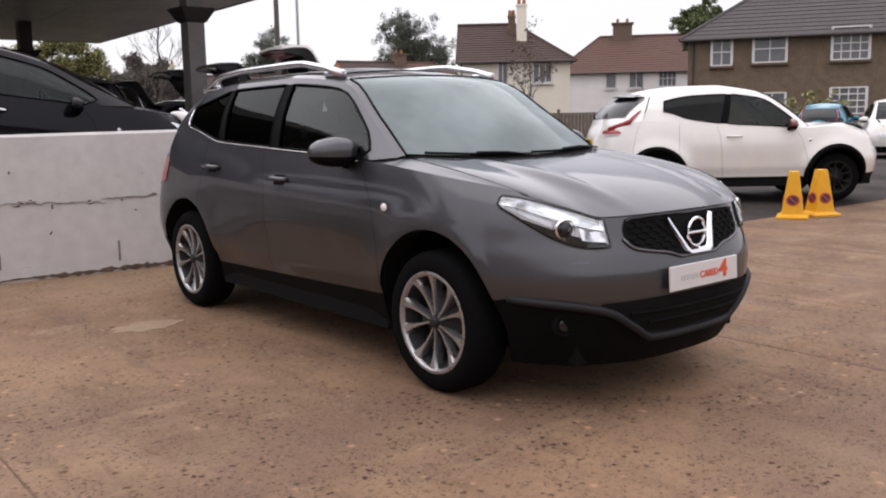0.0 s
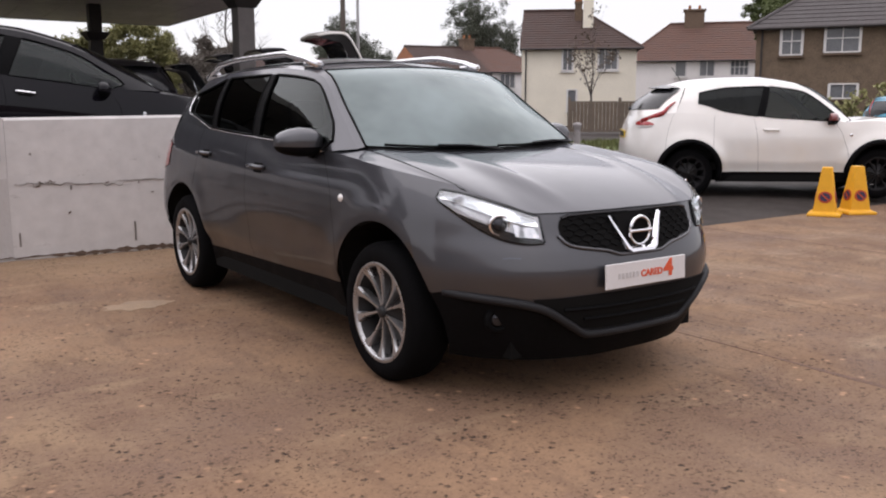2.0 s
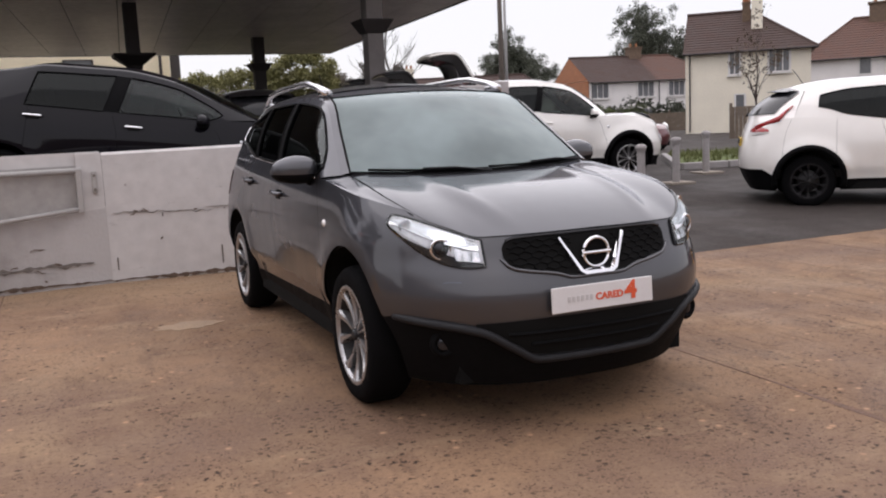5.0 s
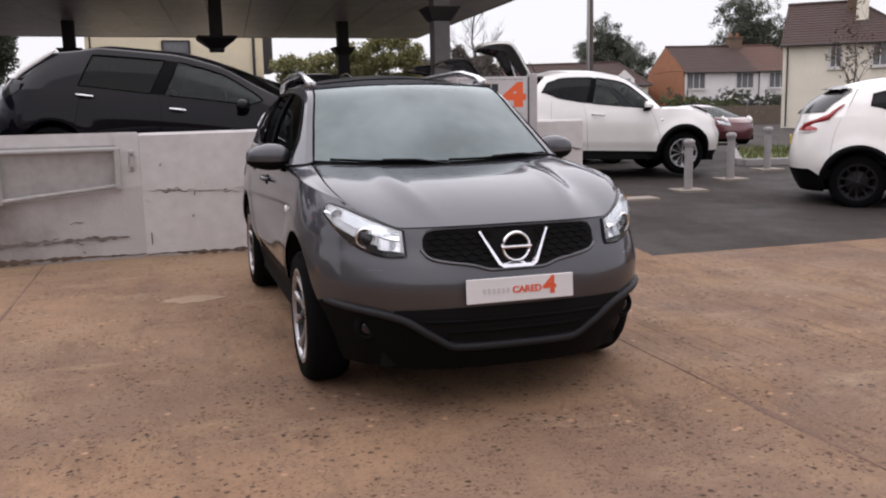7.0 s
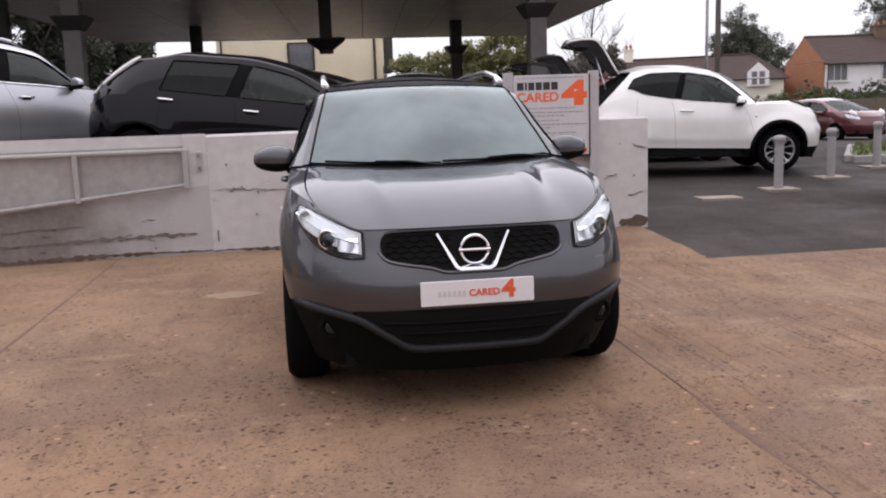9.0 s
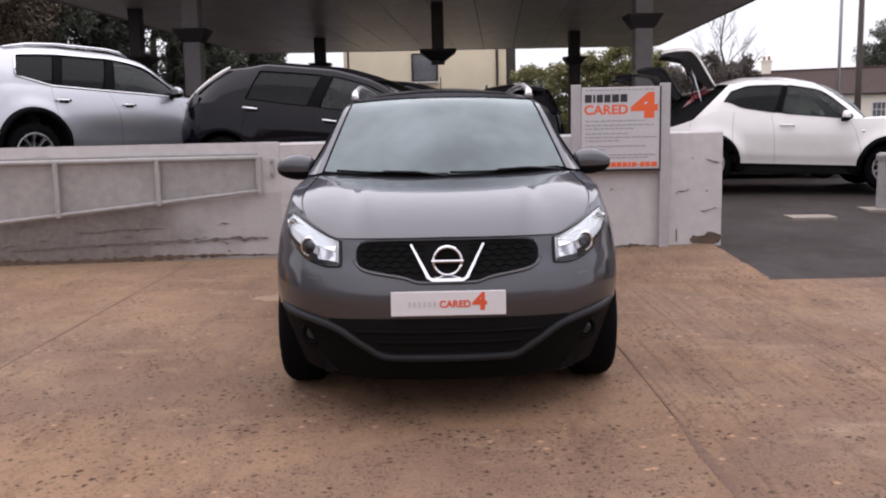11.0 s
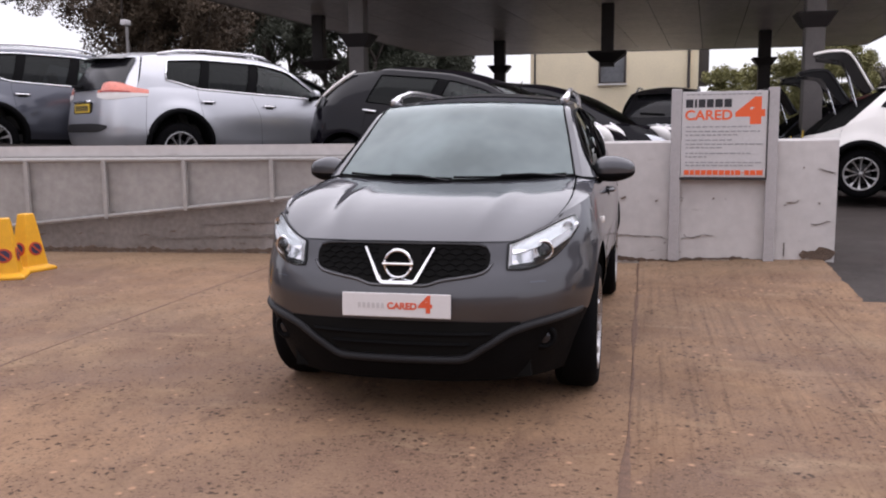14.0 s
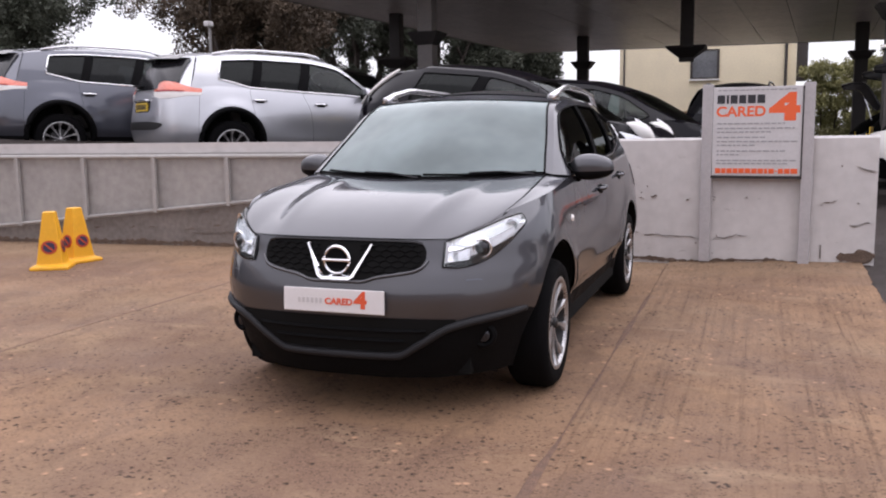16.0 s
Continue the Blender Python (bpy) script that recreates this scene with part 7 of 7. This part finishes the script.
bare_tree(14.2, 41.0, 0.2, 7.8, "bare leafless tree with thin grey branches", 31)
tree(46.0, 84.6, 0.0, 10.0, "dark evergreen tree behind the rooftops", M_LEAF_DARK, 32, 40000, 0.10, 1.15, lean=0.2)
tree(58.5, 78.5, 0.0, 11.0, "round dark tree behind the tiled roofs", M_LEAF_DARK, 33, 40000, 0.10, 1.20, lean=0.3)
tree(66.0, 78.0, 0.0, 7.0, "small dark tree behind the tiled roofs", M_LEAF_DARK, 34, 22000, 0.10, 0.9, lean=0.3)
tree(43.5, 76.0, 0.0, 5.2, "low dark shrubby tree in the far gardens", M_LEAF_DARK, 35, 22000, 0.10, 0.9, lean=0.2)
tree(45.0, 29.9, 0.0, 7.9, "slim green tree behind the slate roof", M_LEAF_GREEN, 36, 21000, 0.09, 0.55, depth=2, lean=0.45)
tree(26.8, 27.9, 0.1, 4.6, "slender young street tree with sparse leaves", M_LEAF_BROWN, 37, 900, 0.06, 0.28, depth=2, trunk=0.10, lean=0.45)


def hedge(x0, y0, x1, y1, h, w, z, label, leaf, seed, count, size=0.13):
    """A clipped or rough hedge: stems and a loose body of leaves."""
    rng = random.Random(seed)
    t = thing("hedge", pose(0, 0, 0), label, "hedge")
    bm, cs = bmesh.new(), []
    n = max(3, int(math.hypot(x1 - x0, y1 - y0) / 0.5))
    for i in range(n + 1):
        f = i / n
        x, y = x0 + (x1 - x0) * f, y0 + (y1 - y0) * f
        hh = h * (0.78 + 0.3 * noise.noise(Vector((x * 0.45, y * 0.45, seed))) + 0.12 * rng.random())
        add_tube(bm, [(x, y, z - 0.1), (x + rng.uniform(-0.2, 0.2), y, z + hh * 0.7)], [0.04, 0.015], 5)
        for j in range(5):
            cs.append((x + rng.uniform(-0.2, 0.2), y + rng.uniform(-w, w) * 0.5, z + hh * (0.15 + 0.2 * j)))
    part("stems", bm, M_BARK, t)
    me = leaves(cs, count, size, 0.42, seed, per=12)
    me.materials.append(leaf)
    new("foliage", me).parent = t


hedge(4.2, 41.5, 7.8, 41.0, 3.9, 1.2, 0.3, "rough olive-green hedge beyond the canopy", M_LEAF_OLIVE, 51, 46000, 0.065)
hedge(7.6, 41.0, 10.8, 40.0, 4.9, 1.6, 0.3, "tall yellow-green shrub beyond the canopy", M_LEAF_OLIVE, 52, 60000, 0.065)
hedge(11.0, 43.0, 16.6, 51.0, 4.3, 1.5, 0.3, "grey-brown hedge beyond the road", M_LEAF_GREY, 53, 60000, 0.075)
hedge(16.8, 51.4, 23.6, 63.0, 5.6, 1.7, 0.2, "tall grey-brown hedge beyond the road", M_LEAF_GREY, 57, 80000, 0.085)
hedge(38.5, 61.5, 47.5, 55.5, 2.4, 1.2, 0.0, "dark garden hedge before the tiled houses", M_LEAF_DARK, 54, 12000, 0.10)
hedge(32.0, 58.0, 40.0, 54.5, 2.0, 1.2, 0.0, "clipped green garden hedge", M_LEAF_GREEN, 55, 10000, 0.09)
hedge(28.4, 17.6, 30.6, 14.6, 1.8, 0.8, 0.1, "rounded green shrub by the brick house", M_LEAF_OLIVE, 56, 1800, 0.12)

# ---- verge with its kerb ----
vg = part("ground_verge", grid(lambda u, v: Vector((8.6 + 9.5 * u + 2.3 * v, 10.3 + 3.4 * v - 1.6 * u, lift(8.6 + 9.5 * u + 2.3 * v, 10.3 + 3.4 * v - 1.6 * u) + 0.10 + 0.03 * math.sin(9 * u) * math.sin(7 * v))), 14, 10), M_GRASS_SOIL, smooth=True)
tagged(vg, "rough grass verge beside the tarmac", "verge", kind="structure")
kb = bmesh.new()
for i in range(10):
    u = i / 10
    add_box(kb, (8.6 + 9.5 * (u + 0.05), 10.25 - 1.6 * (u + 0.05), lift(8.6 + 9.5 * (u + 0.05), 10.25) + 0.04), (0.93, 0.13, 0.14), rot("Z", -9.6))
for i in range(4):
    v = (i + 0.5) / 4
    add_box(kb, (8.55 + 2.3 * v, 10.3 + 3.4 * v, lift(8.55 + 2.3 * v, 10.3 + 3.4 * v) + 0.04), (0.98, 0.13, 0.14), rot("Z", 56.7))
tagged(part("kerb", kb, M_BOLLARD, bevel=0.02), "grey concrete kerb stones along the verge", "kerb", kind="structure")
rg = np.random.default_rng(8)
n = 5000
uu, vv = rg.random(n), rg.random(n)
bx, by = 8.6 + 9.5 * uu + 2.3 * vv, 10.3 + 3.4 * vv - 1.6 * uu
ang, hh = rg.uniform(0, 6.28, n), rg.uniform(0.05, 0.14, n)
dx, dy = np.cos(ang) * 0.02, np.sin(ang) * 0.02
bz = np.array([lift(a, b) for a, b in zip(bx, by)]) + 0.08
verts = np.stack([np.stack([bx - dx, by - dy, bz], 1), np.stack([bx + dx, by + dy, bz], 1), np.stack([bx + dy * 2, by - dx * 2, bz + 0.02 + hh], 1)], 1).reshape(-1, 3)
me = bpy.data.meshes.new("grass")
me.from_pydata(verts.tolist(), [], [(3 * i, 3 * i + 1, 3 * i + 2) for i in range(n)])
me.materials.append(M_GRASS)
tagged(new("grass", me), "short rough green grass on the verge", "grass", kind="stuff")

# ---- houses ----
M_RENDER_CREAM = mat("cream_render", (0.86, 0.80, 0.67), 0.85, vary=0.07, scale=0.8, fine=14, bump=0.2, bump_scale=20)
M_RENDER_YELLOW = mat("yellow_render", (0.82, 0.72, 0.52), 0.85, vary=0.07, scale=0.8, fine=14, bump=0.2, bump_scale=20)
M_RENDER_WHITE = mat("white_render", (0.84, 0.81, 0.79), 0.85, vary=0.07, scale=0.8, fine=14, bump=0.2, bump_scale=20)
M_BRICK_BROWN = mat("brown_brick", (0.170, 0.124, 0.086), 0.9, vary=0.30, scale=3.0, fine=16, bump=0.4, bump_scale=14)
M_BRICK_ORANGE = mat("orange_brick", (0.33, 0.145, 0.075), 0.9, vary=0.25, scale=3.0, fine=16)
M_TILE_BROWN = mat("brown_tiles", (0.066, 0.042, 0.036), 0.85, vary=0.22, scale=1.2, fine=9, bump=0.5, bump_scale=9)
M_TILE_RED = mat("red_tiles", (0.112, 0.062, 0.048), 0.85, vary=0.22, scale=1.2, fine=9, bump=0.5, bump_scale=9)
M_SLATE = mat("slates", (0.075, 0.066, 0.066), 0.8, vary=0.2, scale=1.2, fine=9, bump=0.4, bump_scale=9)
M_FRAME = mat("white_frame", (0.74, 0.72, 0.70), 0.5)
M_PANE = mat("window_pane", (0.15, 0.155, 0.165), 0.12, vary=0.2, scale=1.0, spec=0.6)
M_GUTTER = mat("gutter", (0.05, 0.042, 0.040), 0.6)
M_CHIMNEY = mat("chimney_brick", (0.15, 0.105, 0.075), 0.9, vary=0.25, scale=5, fine=20)


def roof_course(bm, a, b, c, d, n):
    """Courses of tiles from the eave a-b up to the ridge d-c, each lapping the one below."""
    up = (b - a).cross(d - a).normalized() * 0.022
    prev = None
    for i in range(n + 1):
        p, q = a.lerp(d, min(i / n, 0.999)), b.lerp(c, min(i / n, 0.999))
        low = (bm.verts.new(p), bm.verts.new(q))
        if prev:
            bm.faces.new((*prev, low[1], low[0]))
        prev = (bm.verts.new(p + up), bm.verts.new(q + up))
        bm.faces.new((*low, prev[1], prev[0]))


def house(pl, pr, depth, z0, eave, ridge, wall_m, roof_m, wins, label, hip_l=0.0, hip_r=0.0, chimneys=(), over=0.35, doors=(), gable_m=None, frame_m=None):
    """A two-storey house seen from its front, from corner pl to corner pr; wins: (x, z, width, height, bars)."""
    pl, pr = Vector((*pl, 0)), Vector((*pr, 0))
    L = (pr - pl).length
    ang = math.degrees(math.atan2(pr.y - pl.y, pr.x - pl.x))
    h = thing("house", pose(pl.x, pl.y, z0, 0, 0, ang), label, "house")
    e, r = eave - z0, ridge - z0
    w = part("wall", box((L / 2, depth / 2, e / 2), (L, depth, e)), wall_m, h)
    if not (hip_l and hip_r):
        for x, hip in ((0.004, hip_l), (L - 0.004, hip_r)):
            if not hip:
                bm = bmesh.new()
                vs = [bm.verts.new(v) for v in ((x - 0.1, 0, e), (x - 0.1, depth, e), (x - 0.1, depth / 2, r), (x + 0.1, 0, e), (x + 0.1, depth, e), (x + 0.1, depth / 2, r))]
                for idx in ((0, 2, 1), (3, 4, 5), (0, 3, 5, 2), (1, 2, 5, 4), (0, 1, 4, 3)):
                    bm.faces.new([vs[i] for i in idx])
                bmesh.ops.recalc_face_normals(bm, faces=bm.faces)
                part("gable", bm, gable_m or wall_m, w)
    bm = bmesh.new()
    o = over
    sl = o * (r - e) / (depth / 2)
    ol, orr = (o if hip_l else 0.12), (o if hip_r else 0.12)
    A, B, Cc, D = Vector((-ol, -o, e - sl)), Vector((L + orr, -o, e - sl)), Vector((L + orr, depth + o, e - sl)), Vector((-ol, depth + o, e - sl))
    R0, R1 = Vector((hip_l if hip_l else -ol, depth / 2, r)), Vector((L - hip_r if hip_r else L + orr, depth / 2, r))
    n = 16
    roof_course(bm, A, B, R1, R0, n)
    rf = part("roof", bm, roof_m, h)
    for slope, on in (((Cc, D, R0, R1), 1), ((D, A, R0, R0), hip_l), ((B, Cc, R1, R1), hip_r)):
        if on:
            bm = bmesh.new()
            roof_course(bm, *slope, n)
            part("roof_slope", bm, roof_m, rf)
    part("ridge_tiles", tube([R0 + Vector((0, 0, 0.03)), R1 + Vector((0, 0, 0.03))], 0.11, 6), roof_m, rf)
    for a, b, on in ((A, R0, hip_l), (B, R1, hip_r)):
        if on:
            part("ridge_tiles", tube([a, b], 0.09, 6), roof_m, rf)
    part("gutter", tube([A + Vector((0, -0.05, -0.04)), B + Vector((0, -0.05, -0.04))], 0.07, 6), M_GUTTER, h)
    part("drain_pipe", tube([(0.25, -0.08, e - 0.2), (0.25, -0.08, 0.1)], 0.045, 6), M_GUTTER, h)
    for x, z, ww, hh, bars in wins:
        fr = bmesh.new()
        for cx, cz, sx, sz in ((x, z + hh / 2, ww, 0.06), (x, z - hh / 2, ww, 0.06), (x - ww / 2, z, 0.06, hh), (x + ww / 2, z, 0.06, hh)):
            add_box(fr, (cx, -0.03, cz), (sx + 0.05, 0.12, sz))
        wn = part("window", fr, frame_m or M_FRAME, h, "dark framed window" if frame_m else "white framed window")
        part("pane", box((x, 0.0, z), (ww, 0.03, hh)), M_PANE, wn)
        for i in range(1, bars[0]):
            part("glazing_bar", box((x - ww / 2 + ww * i / bars[0], -0.03, z), (0.045, 0.07, hh)), M_FRAME, wn)
        for i in range(1, bars[1]):
            part("glazing_bar", box((x, -0.032, z - hh / 2 + hh * i / bars[1]), (ww, 0.06, 0.05)), M_FRAME, wn)
        part("sill", box((x, -0.08, z - hh / 2 - 0.09), (ww + 0.2, 0.2, 0.08)), M_FRAME if wall_m is not M_BRICK_BROWN else M_CHIMNEY, wn)
    for x, ww, hh, mm in doors:
        part("door", box((x, -0.03, hh / 2), (ww, 0.1, hh)), mm, h)
    for x, y, w_, top_, mm in chimneys:
        ch = part("chimney", box((x, y, (e + top_ - z0) / 2), (w_, w_ * 0.8, top_ - z0 - e)), mm, h, bevel=0.02)
        part("chimney_cap", box((x, y, top_ - z0), (w_ * 1.15, w_ * 0.95, 0.12)), mm, ch)
        for i in (-1, 1):
            part("chimney_pot", lathe([(0.12, 0.0), (0.10, 0.35), (0.08, 0.35), (0.08, 0.0)], 10, Matrix.Translation((x + i * w_ * 0.25, y, top_ - z0 + 0.05))), M_BRICK_ORANGE, ch)
    return h


M_FENCE_DARK = mat("dark_door_paint", (0.06, 0.07, 0.07), 0.5, vary=0.1, scale=4)
W21, W32, W43 = (2, 1), (3, 2), (4, 4)
house((32.26, 39.53), (37.25, 34.87), 7.0, 0.0, 4.85, 7.15, M_RENDER_CREAM, M_TILE_BROWN,
      [(2.75, 3.95, 0.62, 1.25, W21), (5.15, 3.98, 1.15, 1.25, (3, 1)), (3.05, 1.55, 0.55, 1.25, (1, 1))], "cream rendered house with a brown tiled roof and pale chimney", hip_l=0, hip_r=3.2,
      chimneys=((3.95, 1.9, 0.62, 8.15, M_RENDER_CREAM), (3.35, 2.6, 0.45, 7.55, M_CHIMNEY)))
house((47.6, 45.7), (56.5, 35.3), 8.0, 0.0, 4.75, 7.5, M_RENDER_WHITE, M_TILE_RED,
      [(4.1, 4.0, 0.8, 1.3, (1, 1)), (6.0, 4.0, 1.1, 1.3, W21), (8.3, 4.0, 1.3, 1.2, (4, 2)), (10.6, 4.0, 1.3, 1.2, (4, 2))], "white rendered house with a red tiled hipped roof", hip_l=3.2, hip_r=0,
      chimneys=((5.0, 4.0, 1.5, 8.5, M_CHIMNEY),))
house((30.83, 21.92), (38.3, 8.9), 8.0, 0.0, 4.80, 7.6, M_BRICK_BROWN, M_SLATE,
      [(1.45, 3.98, 0.85, 1.15, (2, 2)), (3.45, 4.05, 1.35, 1.15, (2, 2)), (6.65, 4.15, 1.45, 1.35, W43), (6.65, 1.75, 1.40, 1.1, W43), (3.6, 1.85, 1.1, 0.6, W21), (11.5, 4.15, 1.4, 1.3, W43)],
      "brown brick house with a slate roof and white windows", hip_l=4.0, hip_r=4.0, chimneys=())
semi = house((41.4, 63.95), (47.95, 63.0), 8.0, -0.3, 4.40, 6.60, M_RENDER_WHITE, M_TILE_BROWN,
             [(1.05, 3.75, 1.65, 1.3, (3, 1)), (5.5, 3.75, 1.65, 1.3, (3, 1)), (5.5, 1.4, 1.65, 1.3, (3, 1)), (1.05, 1.4, 1.5, 1.2, (3, 1))],
             "white semi-detached house with orange brick gable and brown roof", hip_l=0, hip_r=0, chimneys=((6.4, 4.0, 1.2, 7.4, M_CHIMNEY),), gable_m=M_BRICK_ORANGE, doors=((3.5, 1.0, 2.1, M_FENCE_DARK),))
part("brick_end_wall", box((-0.055, 4.0, 2.33), (0.12, 8.02, 4.66)), M_BRICK_ORANGE, semi, "orange brick")
house((47.95, 63.07), (54.6, 62.11), 8.0, -0.3, 4.44, 6.64, M_RENDER_WHITE, M_TILE_RED,
      [(2.0, 3.75, 1.65, 1.3, (3, 1)), (2.0, 1.4, 1.65, 1.3, (3, 1)), (5.0, 3.75, 1.2, 1.2, W21)],
      "white rendered semi-detached house with a red tiled hipped roof", hip_l=0, hip_r=3.2, doors=((3.6, 1.0, 2.1, M_FENCE_DARK),))
bungalow = house((24.5, 72.0), (38.45, 65.0), 8.0, -0.3, 3.4, 5.35, M_RENDER_CREAM, M_TILE_BROWN, [(9.6, 2.2, 1.2, 1.1, W32), (11.6, 2.2, 1.0, 1.1, W32)], "low bungalow with a dark tiled roof and white gable", hip_l=0, hip_r=2.5,
                 chimneys=((2.6, 4.0, 0.8, 6.3, M_RENDER_CREAM),))
bm = bmesh.new()
front = [(-0.85, 2.9), (0.85, 2.9), (0.85, 4.05), (0.0, 4.85), (-0.85, 4.05)]
fv, bv = [bm.verts.new((13.6 + x, -0.45, z)) for x, z in front], [bm.verts.new((13.6 + x, 3.2, z)) for x, z in front]
bm.faces.new(fv)
for i in range(5):
    bm.faces.new((fv[i], bv[i], bv[(i + 1) % 5], fv[(i + 1) % 5]))
bmesh.ops.recalc_face_normals(bm, faces=bm.faces)
dormer = part("dormer", bm, M_RENDER_WHITE, bungalow, "white boarded gable")
for x in (-0.3, 0.3):
    for z in (3.25, 3.85):
        part("pane", box((13.6 + x, -0.46, z), (0.42, 0.04, 0.45)), M_PANE, dormer)
tall = house((-5.0, 44.0), (3.2, 44.0), 9.0, 0.3, 7.2, 9.5, M_RENDER_YELLOW, M_TILE_BROWN, [(4.3, 4.15, 1.3, 1.4, (1, 1))], "tall cream rendered house behind the canopy", hip_l=0, hip_r=0, over=0.1, frame_m=M_GUTTER)
part("drain_pipe", tube([(8.15, -0.08, 6.8), (8.15, -0.08, 0.1)], 0.075, 6), M_GUTTER, tall)
part("return_wall", box((8.42, 1.2, 3.45), (0.44, 2.2, 6.9)), M_RENDER_YELLOW, tall)
part("timber_bay", box((8.92, 1.4, 4.55), (0.52, 1.8, 2.6)), M_GUTTER, tall, "dark timber bay", bevel=0.03)
part("plinth", box((4.1, -0.06, 0.9), (8.3, 0.16, 1.8)), M_PATCH, tall, "tan rendered foot of the wall")

# white porch gable and garden fence, lamp posts
M_FENCE = mat("weathered_timber", (0.17, 0.135, 0.105), 0.9, vary=0.25, scale=6, fine=40, bump=0.3, bump_scale=30)


def board_fence(x0, y0, x1, y1, z, h, label):
    f = thing("garden_fence", pose(0, 0, 0), label, "fence")
    L = math.hypot(x1 - x0, y1 - y0)
    ang = math.degrees(math.atan2(y1 - y0, x1 - x0))
    n = int(L / 0.16)
    for i in range(n):
        t = (i + 0.5) / n
        part("board", box((x0 + (x1 - x0) * t, y0 + (y1 - y0) * t, z + h / 2), (L / n * 0.94, 0.03, h), rot("Z", ang)), M_FENCE, f)
    for i in range(int(L / 2) + 1):
        t = i / int(L / 2)
        part("post", box((x0 + (x1 - x0) * t, y0 + (y1 - y0) * t, z + h / 2 + 0.08), (0.12, 0.12, h + 0.16), rot("Z", ang)), M_FENCE, f)


board_fence(24.4, 26.8, 29.5, 22.5, 0.1, 1.35, "weathered timber garden fence by the cream house")
board_fence(30.5, 54.0, 41.0, 48.5, 0.0, 1.3, "dark timber garden fence before the bungalows")
gw = part("garden_wall", box((30.6, 31.3, 0.35), (2.8, 0.25, 0.75), rot("Z", -43)), M_RENDER_CREAM, bevel=0.03)
tagged(gw, "low cream garden wall before the cream house", "garden wall")

M_POLE = mat("galvanised_pole", (0.30, 0.29, 0.29), 0.5, 0.6, vary=0.1, scale=4)
for px, py, r, h, lab in ((22.4, 43.9, 0.16, 11.0, "tall brown timber service pole"), (13.7, 26.8, 0.055, 9.5, "slender grey lamp post by the road")):
    pl_ = thing("street_lamp" if r < 0.1 else "service_pole", pose(px, py, 0.1), lab, "lamp post" if r < 0.1 else "pole")
    part("shaft", tube([(0, 0, -0.1), (0, 0, h * 0.3), (0, 0, h)], [r * 1.2, r, r * 0.75], 10), M_POLE if r < 0.1 else M_BARK, pl_, smooth=True)
    if r < 0.1:
        part("lantern", box((0.35, 0, h + 0.02), (0.7, 0.16, 0.10)), M_POLE, pl_, bevel=0.03)
    else:
        part("crossarm", box((0, 0, h - 0.4), (1.4, 0.1, 0.1)), M_BARK, pl_)
cp = thing("security_camera_pole", pose(-12.2, 17.4, 0.6), "thin grey pole with a small camera head", "pole")
part("shaft", tube([(0, 0, 0), (0, 0, 3.6)], 0.04, 8), M_POLE, cp)
part("camera_head", box((0, -0.05, 3.65), (0.18, 0.24, 0.14)), M_SIGNWHITE, cp, bevel=0.03)

# ---- the showroom that closes the yard behind the camera ----
M_SHOWROOM = mat("showroom_panels", (0.46, 0.44, 0.43), 0.6, vary=0.1, scale=1.0)
show = thing("showroom", pose(-12.5, -8, 0, 0, 0, 0), "long low showroom with dark glazing along the yard", "building")
part("wall", box((-4.0, 0, 2.0), (8.0, 22, 4.0)), M_SHOWROOM, show)
for i in range(7):
    part("window", box((0.02, -9.3 + i * 3.1, 1.45), (0.10, 2.7, 2.5)), M_PANE, show)
part("fascia", box((0.08, 0, 3.4), (0.16, 22, 0.7)), M_FRAME, show)
# unseen wall, added to block low sky and darken reflections on the cars
wall_south = part("wall_south", box((6.0, -24.0, 2.2), (44.0, 0.4, 4.4)), M_BRICK_BROWN)
tagged(wall_south, "unseen brown brick wall added to darken low reflections", "wall", kind="structure")
